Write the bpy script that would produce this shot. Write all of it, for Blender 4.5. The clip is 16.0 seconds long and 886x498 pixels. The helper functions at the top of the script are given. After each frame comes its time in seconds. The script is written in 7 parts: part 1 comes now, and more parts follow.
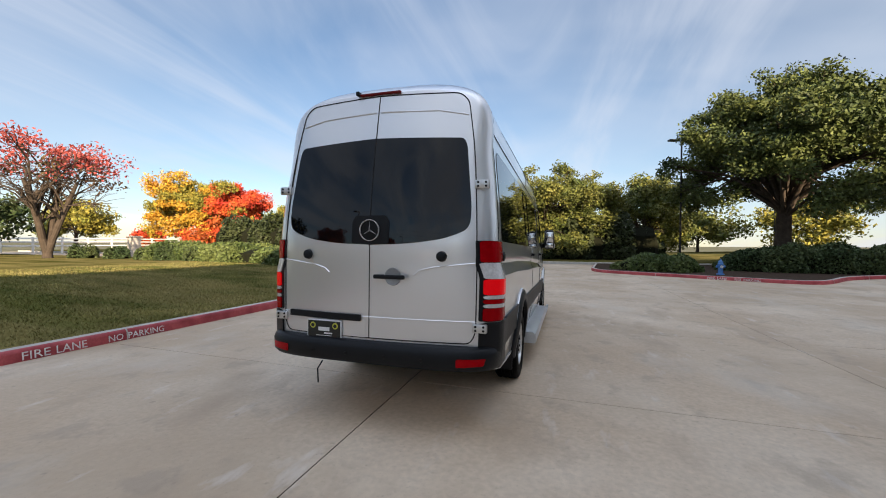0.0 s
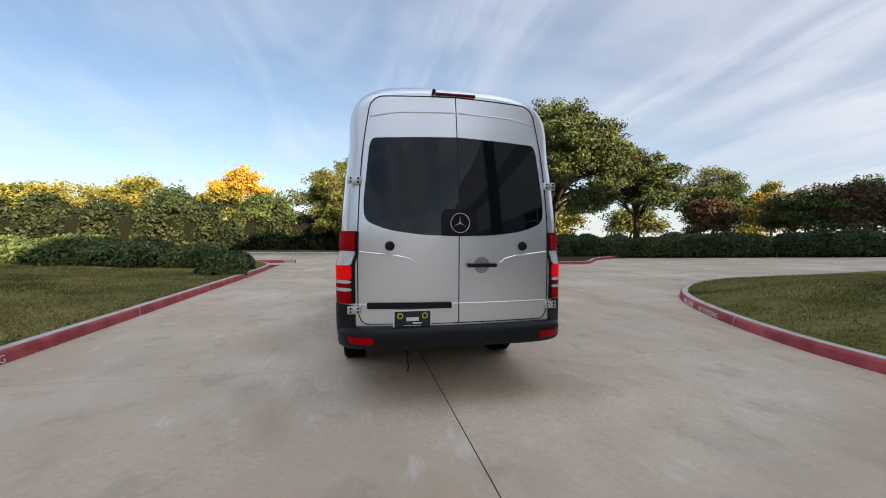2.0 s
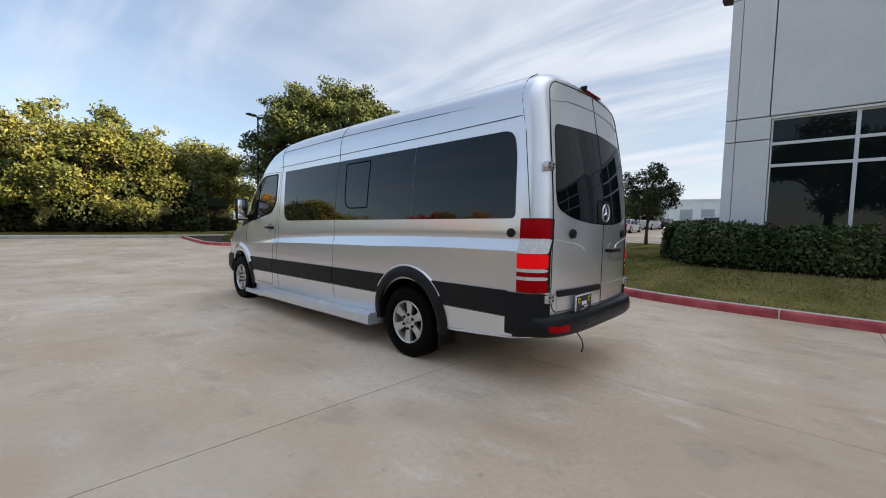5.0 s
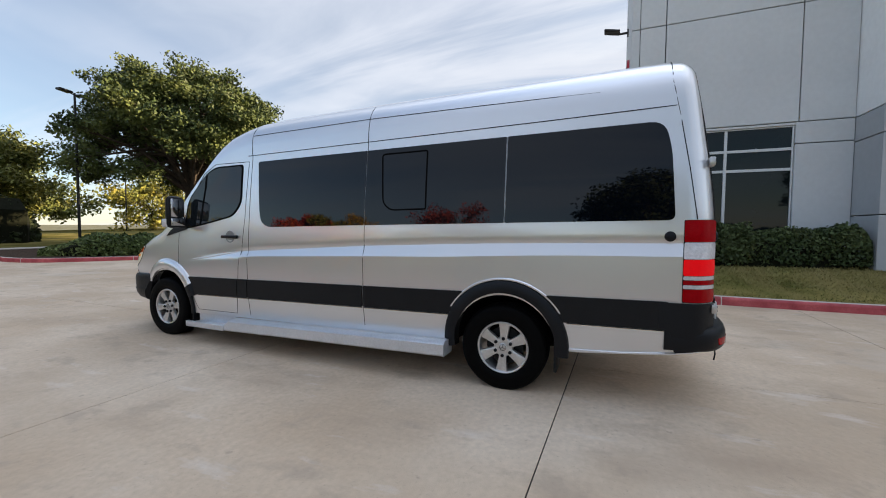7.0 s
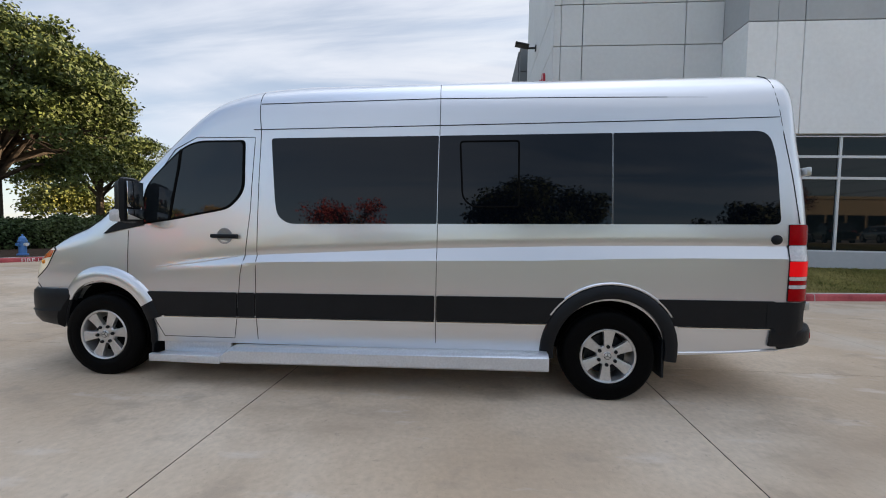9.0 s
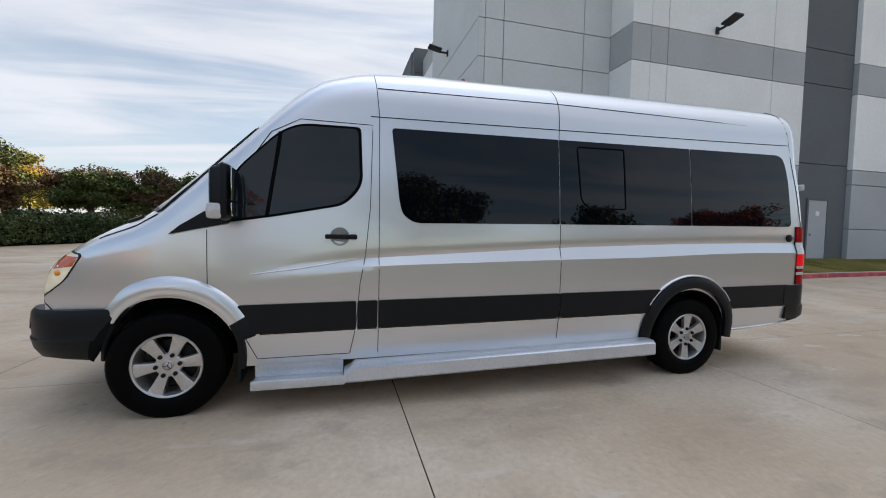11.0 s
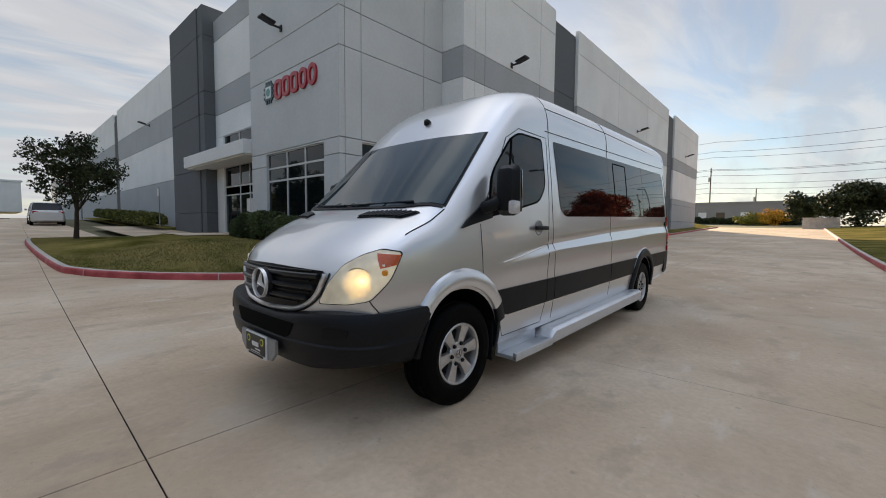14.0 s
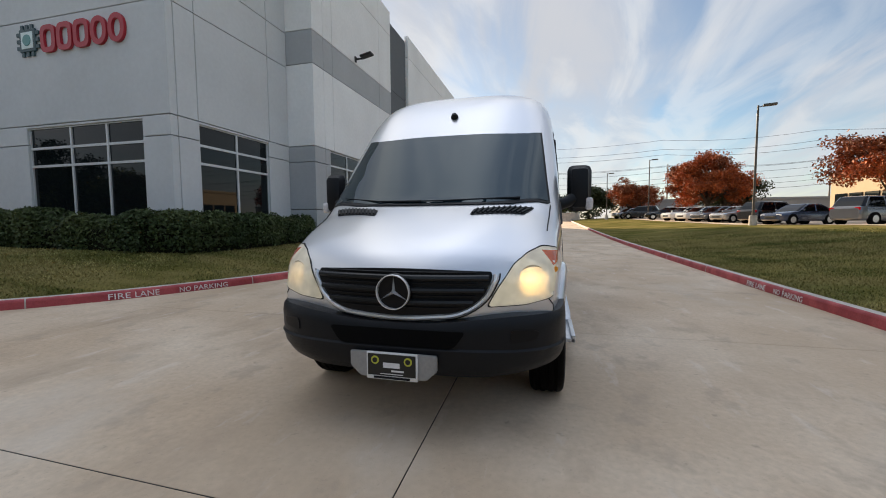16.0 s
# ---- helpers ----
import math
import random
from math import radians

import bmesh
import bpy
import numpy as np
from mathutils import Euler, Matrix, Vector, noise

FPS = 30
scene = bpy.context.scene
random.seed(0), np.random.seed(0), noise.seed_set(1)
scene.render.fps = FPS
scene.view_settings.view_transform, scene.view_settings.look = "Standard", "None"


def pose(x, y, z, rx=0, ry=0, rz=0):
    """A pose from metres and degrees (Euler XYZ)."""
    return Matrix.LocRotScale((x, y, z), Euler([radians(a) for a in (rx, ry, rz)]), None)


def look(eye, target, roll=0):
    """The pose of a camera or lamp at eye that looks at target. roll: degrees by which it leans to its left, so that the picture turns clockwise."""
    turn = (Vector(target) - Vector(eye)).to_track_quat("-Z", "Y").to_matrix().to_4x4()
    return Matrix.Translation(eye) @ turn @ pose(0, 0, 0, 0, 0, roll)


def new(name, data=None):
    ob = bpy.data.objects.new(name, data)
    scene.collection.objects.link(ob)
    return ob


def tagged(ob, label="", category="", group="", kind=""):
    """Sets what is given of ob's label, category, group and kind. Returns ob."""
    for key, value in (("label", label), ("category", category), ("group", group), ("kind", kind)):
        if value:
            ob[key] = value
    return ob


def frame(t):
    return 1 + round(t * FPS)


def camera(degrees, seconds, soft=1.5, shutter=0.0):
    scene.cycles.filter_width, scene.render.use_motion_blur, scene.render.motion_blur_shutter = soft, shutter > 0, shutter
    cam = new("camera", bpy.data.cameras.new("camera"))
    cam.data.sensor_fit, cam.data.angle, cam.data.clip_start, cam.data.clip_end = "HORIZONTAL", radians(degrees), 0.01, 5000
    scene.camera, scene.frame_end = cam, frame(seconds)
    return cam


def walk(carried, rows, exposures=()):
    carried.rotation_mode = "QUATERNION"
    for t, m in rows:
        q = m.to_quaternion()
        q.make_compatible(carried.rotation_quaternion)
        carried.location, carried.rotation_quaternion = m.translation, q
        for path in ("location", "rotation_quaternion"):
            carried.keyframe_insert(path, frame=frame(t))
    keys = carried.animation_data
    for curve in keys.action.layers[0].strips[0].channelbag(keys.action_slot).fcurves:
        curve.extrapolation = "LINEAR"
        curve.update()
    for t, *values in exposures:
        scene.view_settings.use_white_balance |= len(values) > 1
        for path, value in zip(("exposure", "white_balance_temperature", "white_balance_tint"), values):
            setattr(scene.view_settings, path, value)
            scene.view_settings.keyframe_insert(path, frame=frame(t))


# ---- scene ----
cam = camera(95.7, 16.0, soft=1.0)
PATH = [
    (0, (1.436, -2.73, 1.4), (0.847, -0.818, 1.382), 0.6),
    (0.5, (0.887, -2.923, 1.4), (0.542, -0.953, 1.378), 0.8),
    (1, (0.327, -3.106, 1.414), (0.237, -1.108, 1.385), 0.9),
    (1.5, (-0.218, -3.157, 1.37), (-0.068, -1.163, 1.341), 0.3),
    (2, (-0.784, -3.181, 1.384), (-0.388, -1.221, 1.33), 0.3),
    (2.5, (-1.358, -3.05, 1.356), (-0.72, -1.157, 1.272), 0.5),
    (3, (-1.934, -2.891, 1.354), (-1.08, -1.085, 1.247), 1.1),
    (3.5, (-2.457, -2.615, 1.342), (-1.409, -0.915, 1.223), 1.5),
    (4, (-2.952, -2.277, 1.352), (-1.739, -0.692, 1.225), 1.8),
    (4.2, (-3.112, -2.118, 1.367), (-1.843, -0.577, 1.243), 1.8),
    (6.3, (-4.254, -0.013, 1.374), (-2.525, 0.985, 1.257), 0.5),
    (6.5, (-4.251, 0.217, 1.354), (-2.488, 1.154, 1.245), 0.4),
    (7, (-4.245, 0.782, 1.355), (-2.405, 1.559, 1.258), 0.4),
    (7.5, (-4.257, 1.313, 1.365), (-2.357, 1.929, 1.276), 0.4),
    (8, (-4.245, 1.803, 1.353), (-2.298, 2.252, 1.266), 0.6),
    (8.2, (-4.253, 1.978, 1.355), (-2.295, 2.374, 1.267), 0.7),
    (10.3, (-4.121, 4.03, 1.319), (-2.142, 3.755, 1.227), 1.2),
    (10.5, (-4.111, 4.266, 1.329), (-2.142, 3.926, 1.24), 1.1),
    (11, (-4.011, 4.84, 1.317), (-2.08, 4.329, 1.225), 1.3),
    (11.5, (-3.905, 5.416, 1.321), (-2.027, 4.735, 1.23), 1.4),
    (12, (-3.772, 5.993, 1.304), (-1.964, 5.143, 1.213), 1.2),
    (12.5, (-3.635, 6.605, 1.319), (-1.914, 5.59, 1.223), 1.3),
    (13, (-3.389, 7.153, 1.295), (-1.775, 5.977, 1.193), 1.2),
    (13.5, (-3.115, 7.677, 1.302), (-1.628, 6.345, 1.189), 0.9),
    (14, (-2.743, 8.115, 1.284), (-1.412, 6.627, 1.159), 0.5),
    (14.5, (-2.325, 8.494, 1.283), (-1.185, 6.856, 1.148), 0.3),
    (15, (-1.843, 8.774, 1.293), (-0.915, 7.008, 1.151), -0.1),
    (15.5, (-1.34, 8.969, 1.285), (-0.636, 7.102, 1.146), -0.2),
    (16, (-0.849, 9.051, 1.279), (-0.35, 7.119, 1.139), -0.4),
]
walk(cam, [(t, look(eye, target, roll)) for t, eye, target, roll in PATH], exposures=[(0, 1.20, 6450, 10), (1.5, 1.24, 6480, 10), (3.5, 1.40, 6580, 10), (8, 1.40, 6540, 10), (11.5, 1.36, 6720, 10), (13, 1.08, 6850, 10), (14.5, 0.96, 6920, 10), (16, 1.10, 6880, 10)])

# ---- world, sun, exposure ----
SUN_AZ, SUN_EL = math.atan2(0.5, -0.87), radians(17)
world = bpy.data.worlds.new("world")
scene.world = world
world.use_nodes = True
wt = world.node_tree
wt.nodes.clear()


def wn(kind, **kw):
    n = wt.nodes.new(kind)
    for k, v in kw.items():
        if k in n.inputs:
            n.inputs[k].default_value = v
    return n


sky = wt.nodes.new("ShaderNodeTexSky")
sky.sky_type, sky.sun_disc = "NISHITA", False
sky.sun_elevation, sky.sun_rotation = SUN_EL, SUN_AZ
sky.altitude, sky.air_density, sky.dust_density, sky.ozone_density = 200, 1.0, 0.25, 2.0
tc = wt.nodes.new("ShaderNodeTexCoord")
sep = wt.nodes.new("ShaderNodeSeparateXYZ")
wt.links.new(tc.outputs["Generated"], sep.inputs[0])
# the sky's dome is laid flat, so that the cirrus streaks run to the horizon
den = wn("ShaderNodeMath")
den.operation = "ADD"
wt.links.new(sep.outputs["Z"], den.inputs[0])
den.inputs[1].default_value = 0.16
div = []
for ax in "XY":
    d = wt.nodes.new("ShaderNodeMath")
    d.operation = "DIVIDE"
    wt.links.new(sep.outputs[ax], d.inputs[0])
    wt.links.new(den.outputs[0], d.inputs[1])
    div.append(d)
comb = wt.nodes.new("ShaderNodeCombineXYZ")
wt.links.new(div[0].outputs[0], comb.inputs[0])
wt.links.new(div[1].outputs[0], comb.inputs[1])


def cloud(scale, detail, rot, stretch, lo, hi, dist=0.6):
    mp = wt.nodes.new("ShaderNodeMapping")
    mp.vector_type = "TEXTURE"
    mp.inputs["Rotation"].default_value = (0, 0, radians(rot))
    mp.inputs["Scale"].default_value = (1 / stretch, 1, 1)
    wt.links.new(comb.outputs[0], mp.inputs[0])
    nz = wn("ShaderNodeTexNoise", Scale=scale, Detail=detail, Roughness=0.55, Distortion=dist)
    wt.links.new(mp.outputs[0], nz.inputs["Vector"])
    mr = wt.nodes.new("ShaderNodeMapRange")
    mr.inputs["From Min"].default_value, mr.inputs["From Max"].default_value = lo, hi
    mr.interpolation_type = "SMOOTHSTEP"
    wt.links.new(nz.outputs[0], mr.inputs[0])
    return mr


big = cloud(0.55, 4, 0, 0.75, 0.30, 0.66, 0.4)
# long streaks that run north and south
streak = cloud(1.9, 8, 91, 0.24, 0.39, 0.63, 0.8)
mul = wt.nodes.new("ShaderNodeMath")
mul.operation = "MULTIPLY_ADD"
wt.links.new(big.outputs[0], mul.inputs[0])
mul.inputs[1].default_value = 0.36
half = wt.nodes.new("ShaderNodeMath")
half.operation = "MULTIPLY"
wt.links.new(streak.outputs[0], half.inputs[0])
south = wt.nodes.new("ShaderNodeMapRange")
south.inputs["From Min"].default_value, south.inputs["From Max"].default_value = -0.3, 0.5
south.inputs["To Min"].default_value, south.inputs["To Max"].default_value = 0.26, 0.60
wt.links.new(south.outputs[0], half.inputs[1])
# a thicker bank of cloud lies in the east
east = wt.nodes.new("ShaderNodeVectorMath")
east.operation = "DOT_PRODUCT"
wt.links.new(tc.outputs["Generated"], east.inputs[0])
east.inputs[1].default_value = (0.97, 0.22, 0.1)
bank = wt.nodes.new("ShaderNodeMapRange")
bank.interpolation_type = "SMOOTHSTEP"
bank.inputs["From Min"].default_value, bank.inputs["From Max"].default_value = 0.30, 0.95
bank.inputs["To Min"].default_value, bank.inputs["To Max"].default_value = 0.0, 0.30
wt.links.new(east.outputs["Value"], bank.inputs[0])
cover = wt.nodes.new("ShaderNodeMath")
cover.operation = "ADD"
wt.links.new(half.outputs[0], cover.inputs[0])
wt.links.new(bank.outputs[0], cover.inputs[1])
wt.links.new(cover.outputs[0], mul.inputs[2])
mul.use_clamp = True
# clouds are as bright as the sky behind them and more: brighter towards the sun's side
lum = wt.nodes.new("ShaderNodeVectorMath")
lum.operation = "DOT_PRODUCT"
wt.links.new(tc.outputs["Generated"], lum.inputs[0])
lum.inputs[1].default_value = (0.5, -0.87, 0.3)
glow = wt.nodes.new("ShaderNodeMapRange")
glow.inputs["From Min"].default_value, glow.inputs["From Max"].default_value = -1, 1
glow.inputs["To Min"].default_value, glow.inputs["To Max"].default_value = 5.8, 4.6
wt.links.new(lum.outputs["Value"], glow.inputs[0])
wt.links.new(lum.outputs["Value"], south.inputs[0])
cc = wt.nodes.new("ShaderNodeVectorMath")
cc.operation = "SCALE"
cc.inputs[0].default_value = (0.92, 0.97, 1.08)
wt.links.new(glow.outputs[0], cc.inputs["Scale"])
mix = wt.nodes.new("ShaderNodeMix")
mix.data_type = "RGBA"
wt.links.new(mul.outputs[0], mix.inputs[0])
wt.links.new(sky.outputs[0], mix.inputs[6])
wt.links.new(cc.outputs[0], mix.inputs[7])
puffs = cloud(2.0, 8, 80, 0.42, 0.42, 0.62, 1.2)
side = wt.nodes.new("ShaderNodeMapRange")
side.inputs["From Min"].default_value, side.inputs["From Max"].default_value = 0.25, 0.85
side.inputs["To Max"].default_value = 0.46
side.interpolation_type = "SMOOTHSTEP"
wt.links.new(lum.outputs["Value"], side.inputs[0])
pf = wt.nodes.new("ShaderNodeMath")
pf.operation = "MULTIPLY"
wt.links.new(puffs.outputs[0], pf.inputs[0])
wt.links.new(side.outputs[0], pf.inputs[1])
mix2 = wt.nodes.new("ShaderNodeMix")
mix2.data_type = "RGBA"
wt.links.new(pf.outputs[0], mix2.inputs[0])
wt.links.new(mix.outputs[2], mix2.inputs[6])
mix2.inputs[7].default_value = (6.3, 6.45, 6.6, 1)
# thin cloud: brighter overhead than at the horizon
zen = wt.nodes.new("ShaderNodeMapRange")
zen.inputs["From Min"].default_value, zen.inputs["From Max"].default_value = 0.0, 1.0
zen.inputs["To Min"].default_value, zen.inputs["To Max"].default_value = 0.68, 2.45
zsq = wt.nodes.new("ShaderNodeMath")
zsq.operation = "POWER"
zsq.use_clamp = True
wt.links.new(sep.outputs["Z"], zsq.inputs[0])
zsq.inputs[1].default_value = 6.0
wt.links.new(zsq.outputs[0], zen.inputs[0])
bri = wt.nodes.new("ShaderNodeVectorMath")
bri.operation = "SCALE"
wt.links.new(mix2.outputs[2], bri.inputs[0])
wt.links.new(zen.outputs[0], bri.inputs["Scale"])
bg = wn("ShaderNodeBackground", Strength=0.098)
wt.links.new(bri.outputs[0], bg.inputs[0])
wo = wt.nodes.new("ShaderNodeOutputWorld")
wt.links.new(bg.outputs[0], wo.inputs[0])

sun_data = bpy.data.lights.new("sun", "SUN")
sun_data.energy, sun_data.angle, sun_data.color = 5.0, radians(0.6), (1.0, 0.80, 0.56)
sun = new("sun", sun_data)
sd = Vector((math.sin(SUN_AZ) * math.cos(SUN_EL), math.cos(SUN_AZ) * math.cos(SUN_EL), math.sin(SUN_EL)))
sun.matrix_world = look(sd * 60, (0, 0, 0))


# ---- materials ----
def pm(name, color, rough=0.6, metal=0.0, var=0.12, scale=2.0, fine=0.08, fscale=60.0, bump=0.05, bscale=80.0, spec=0.5, coat=0.0, tint=None, island=0.0, rand=0.0, emit=None, trans=0.0):
    m = bpy.data.materials.new(name)
    m.use_nodes = True
    t = m.node_tree
    b = t.nodes["Principled BSDF"]
    b.inputs["Roughness"].default_value = rough
    b.inputs["Metallic"].default_value = metal
    b.inputs["Specular IOR Level"].default_value = spec
    b.inputs["Coat Weight"].default_value = coat
    b.inputs["Coat Roughness"].default_value = 0.04
    b.inputs["Transmission Weight"].default_value = trans
    co = t.nodes.new("ShaderNodeTexCoord")

    def noise_fac(sc, detail, lo, hi):
        n = t.nodes.new("ShaderNodeTexNoise")
        n.inputs["Scale"].default_value, n.inputs["Detail"].default_value = sc, detail
        t.links.new(co.outputs["Object"], n.inputs["Vector"])
        r = t.nodes.new("ShaderNodeMapRange")
        r.inputs["From Min"].default_value, r.inputs["From Max"].default_value = 0.25, 0.75
        r.inputs["To Min"].default_value, r.inputs["To Max"].default_value = lo, hi
        t.links.new(n.outputs[0], r.inputs[0])
        return r.outputs[0], n.outputs[0]

    def times(a, c):
        x = t.nodes.new("ShaderNodeMath")
        x.operation = "MULTIPLY"
        t.links.new(a, x.inputs[0])
        t.links.new(c, x.inputs[1])
        return x.outputs[0]

    fac, raw = noise_fac(scale, 5, 1 - var, 1 + var)
    f2, _ = noise_fac(fscale, 3, 1 - fine, 1 + fine)
    fac = times(fac, f2)
    if island or rand:
        g = t.nodes.new("ShaderNodeNewGeometry" if island else "ShaderNodeObjectInfo")
        r = t.nodes.new("ShaderNodeMapRange")
        amt = island or rand
        r.inputs["To Min"].default_value, r.inputs["To Max"].default_value = 1 - amt, 1 + amt
        t.links.new(g.outputs["Random Per Island" if island else "Random"], r.inputs[0])
        fac = times(fac, r.outputs[0])
    sc = t.nodes.new("ShaderNodeVectorMath")
    sc.operation = "SCALE"
    if tint:
        mx = t.nodes.new("ShaderNodeMix")
        mx.data_type = "RGBA"
        mx.inputs[6].default_value, mx.inputs[7].default_value = (*color, 1), (*tint, 1)
        rr = t.nodes.new("ShaderNodeMapRange")
        rr.inputs["From Min"].default_value, rr.inputs["From Max"].default_value = 0.35, 0.65
        t.links.new(raw, rr.inputs[0])
        t.links.new(rr.outputs[0], mx.inputs[0])
        t.links.new(mx.outputs[2], sc.inputs[0])
    else:
        sc.inputs[0].default_value = color
    t.links.new(fac, sc.inputs["Scale"])
    t.links.new(sc.outputs[0], b.inputs["Base Color"])
    if bump:
        bn = t.nodes.new("ShaderNodeTexNoise")
        bn.inputs["Scale"].default_value, bn.inputs["Detail"].default_value = bscale, 4
        t.links.new(co.outputs["Object"], bn.inputs["Vector"])
        bp = t.nodes.new("ShaderNodeBump")
        bp.inputs["Strength"].default_value, bp.inputs["Distance"].default_value = bump, 0.01
        t.links.new(bn.outputs[0], bp.inputs["Height"])
        t.links.new(bp.outputs[0], b.inputs["Normal"])
    if emit:
        b.inputs["Emission Color"].default_value = (*emit[0], 1)
        b.inputs["Emission Strength"].default_value = emit[1]
    return m


M_CONC = pm("concrete", (0.60, 0.455, 0.318), 0.75, var=0.16, scale=0.55, fine=0.10, fscale=24, bump=0.22, bscale=150, tint=(0.62, 0.51, 0.39), rand=0.03, spec=0.25)


def weather(m, amounts):
    """Stains on a paved ground: (scale, stretch, low, high, colour, strength) of soft blotches over the colour."""
    t = m.node_tree
    b = t.nodes["Principled BSDF"]
    out = b.inputs["Base Color"].links[0].from_socket
    co = t.nodes.new("ShaderNodeTexCoord")
    for sc, stretch, lo, hi, col, strength in amounts:
        mp = t.nodes.new("ShaderNodeMapping")
        mp.inputs["Scale"].default_value = (1, stretch, 1)
        mp.inputs["Location"].default_value = (sc * 3.1, sc * 1.7, 0)
        mp.inputs["Rotation"].default_value = (0, 0, sc * 0.37)
        t.links.new(co.outputs["Object"], mp.inputs[0])
        n = t.nodes.new("ShaderNodeTexNoise")
        n.inputs["Scale"].default_value, n.inputs["Detail"].default_value, n.inputs["Roughness"].default_value = sc, 6, 0.62
        t.links.new(mp.outputs[0], n.inputs["Vector"])
        r = t.nodes.new("ShaderNodeMapRange")
        r.inputs["From Min"].default_value, r.inputs["From Max"].default_value = lo, hi
        r.inputs["To Max"].default_value = strength
        t.links.new(n.outputs[0], r.inputs[0])
        x = t.nodes.new("ShaderNodeMix")
        x.data_type = "RGBA"
        t.links.new(r.outputs[0], x.inputs[0])
        t.links.new(out, x.inputs[6])
        x.inputs[7].default_value = (*col, 1)
        out = x.outputs[2]
    t.links.new(out, b.inputs["Base Color"])
    return m


weather(M_CONC, ((0.22, 1.0, 0.42, 0.62, (0.48, 0.36, 0.245), 0.78), (1.1, 0.5, 0.52, 0.68, (0.42, 0.318, 0.225), 0.68), (4.0, 0.35, 0.60, 0.72, (0.72, 0.64, 0.56), 0.55), (9.0, 1.0, 0.64, 0.74, (0.26, 0.20, 0.16), 0.5), (55.0, 1.0, 0.60, 0.75, (0.25, 0.20, 0.16), 0.42), (2.3, 0.8, 0.56, 0.66, (0.36, 0.285, 0.215), 0.45), (0.5, 0.7, 0.55, 0.70, (0.62, 0.56, 0.48), 0.45)))
M_JOINT = pm("joint_sealant", (0.08, 0.075, 0.07), 0.9)
M_KERB = pm("kerb_concrete", (0.50, 0.46, 0.41), 0.85, var=0.2, scale=2.5, bump=0.2, bscale=90)
M_RED = pm("red_kerb_paint", (0.38, 0.045, 0.055), 0.6, var=0.26, scale=3.0, fine=0.15, fscale=45, bump=0.15, bscale=90, tint=(0.45, 0.085, 0.09))
M_LETTER = pm("white_stencil_paint", (0.80, 0.75, 0.73), 0.7, var=0.2, scale=12, fine=0.2, fscale=90)
M_LAWN = pm("lawn_ground", (0.092, 0.090, 0.022), 0.95, var=0.38, scale=0.55, fine=0.40, fscale=17, bump=0.2, bscale=60, tint=(0.185, 0.150, 0.052), spec=0.0)
M_BLADE = pm("grass_blades", (0.128, 0.146, 0.036), 0.8, var=0.35, scale=0.8, island=0.4, bump=0, tint=(0.27, 0.228, 0.085), spec=0.2)
for m_, g_ in ((M_LAWN, 1.0), (M_BLADE, 1.45)):
    weather(m_, ((0.16, 4.0, 0.47, 0.56, (0.205 * g_, 0.165 * g_, 0.064 * g_), 0.62), (0.8, 2.2, 0.52, 0.66, (0.215 * g_, 0.175 * g_, 0.075 * g_), 0.45), (0.11, 3.0, 0.54, 0.62, (0.070 * g_, 0.085 * g_, 0.016 * g_), 0.5)))
M_EARTH = pm("far_ground", (0.16, 0.15, 0.09), 0.95, var=0.3, scale=0.05, fine=0.2, fscale=1, bump=0.2, bscale=5, spec=0.1)
M_MULCH = pm("mulch", (0.06, 0.04, 0.028), 0.95, var=0.4, scale=8, fine=0.3, fscale=60, bump=0.8, bscale=70, spec=0.1)

M_PWHITE = pm("white_tilt_panel", (0.82, 0.82, 0.815), 0.85, var=0.06, scale=0.5, fine=0.03, fscale=8, bump=0.15, bscale=70, rand=0.02)
M_PLIGHT = pm("light_grey_tilt_panel", (0.62, 0.632, 0.64), 0.85, var=0.06, scale=0.5, fine=0.03, fscale=8, bump=0.15, bscale=70, rand=0.02)
M_PMID = pm("mid_grey_tilt_panel", (0.42, 0.432, 0.444), 0.85, var=0.06, scale=0.5, fine=0.03, fscale=8, bump=0.15, bscale=70, rand=0.02)
M_PDARK = pm("dark_grey_tilt_panel", (0.118, 0.128, 0.138), 0.85, var=0.06, scale=0.5, fine=0.04, fscale=8, bump=0.15, bscale=70, rand=0.02)
M_GAP = pm("panel_joint", (0.12, 0.12, 0.12), 0.9)
M_ALU = pm("white_aluminium", (0.62, 0.63, 0.64), 0.4, 0.2, var=0.04)
M_GLASSB = pm("tinted_building_glass", (0.006, 0.009, 0.010), 0.02, spec=0.3, var=0.02, bump=0, fine=0)
M_DARKM = pm("dark_bronze_metal", (0.022, 0.021, 0.021), 0.5, 0.3, var=0.1)
M_STEEL = pm("grey_steel", (0.35, 0.36, 0.37), 0.45, 0.6, var=0.08)
M_SIGNRED = pm("sign_red", (0.42, 0.02, 0.035), 0.35, var=0.05, bump=0)
M_SIGNDK = pm("sign_dark_teal", (0.03, 0.07, 0.08), 0.4, var=0.05, bump=0)
M_SIGNLT = pm("sign_pale", (0.7, 0.8, 0.78), 0.4, var=0.05, bump=0)
M_WHITE = pm("white_paint", (0.78, 0.78, 0.76), 0.5, var=0.06)
M_HYD = pm("blue_hydrant_paint", (0.08, 0.22, 0.50), 0.45, var=0.1)

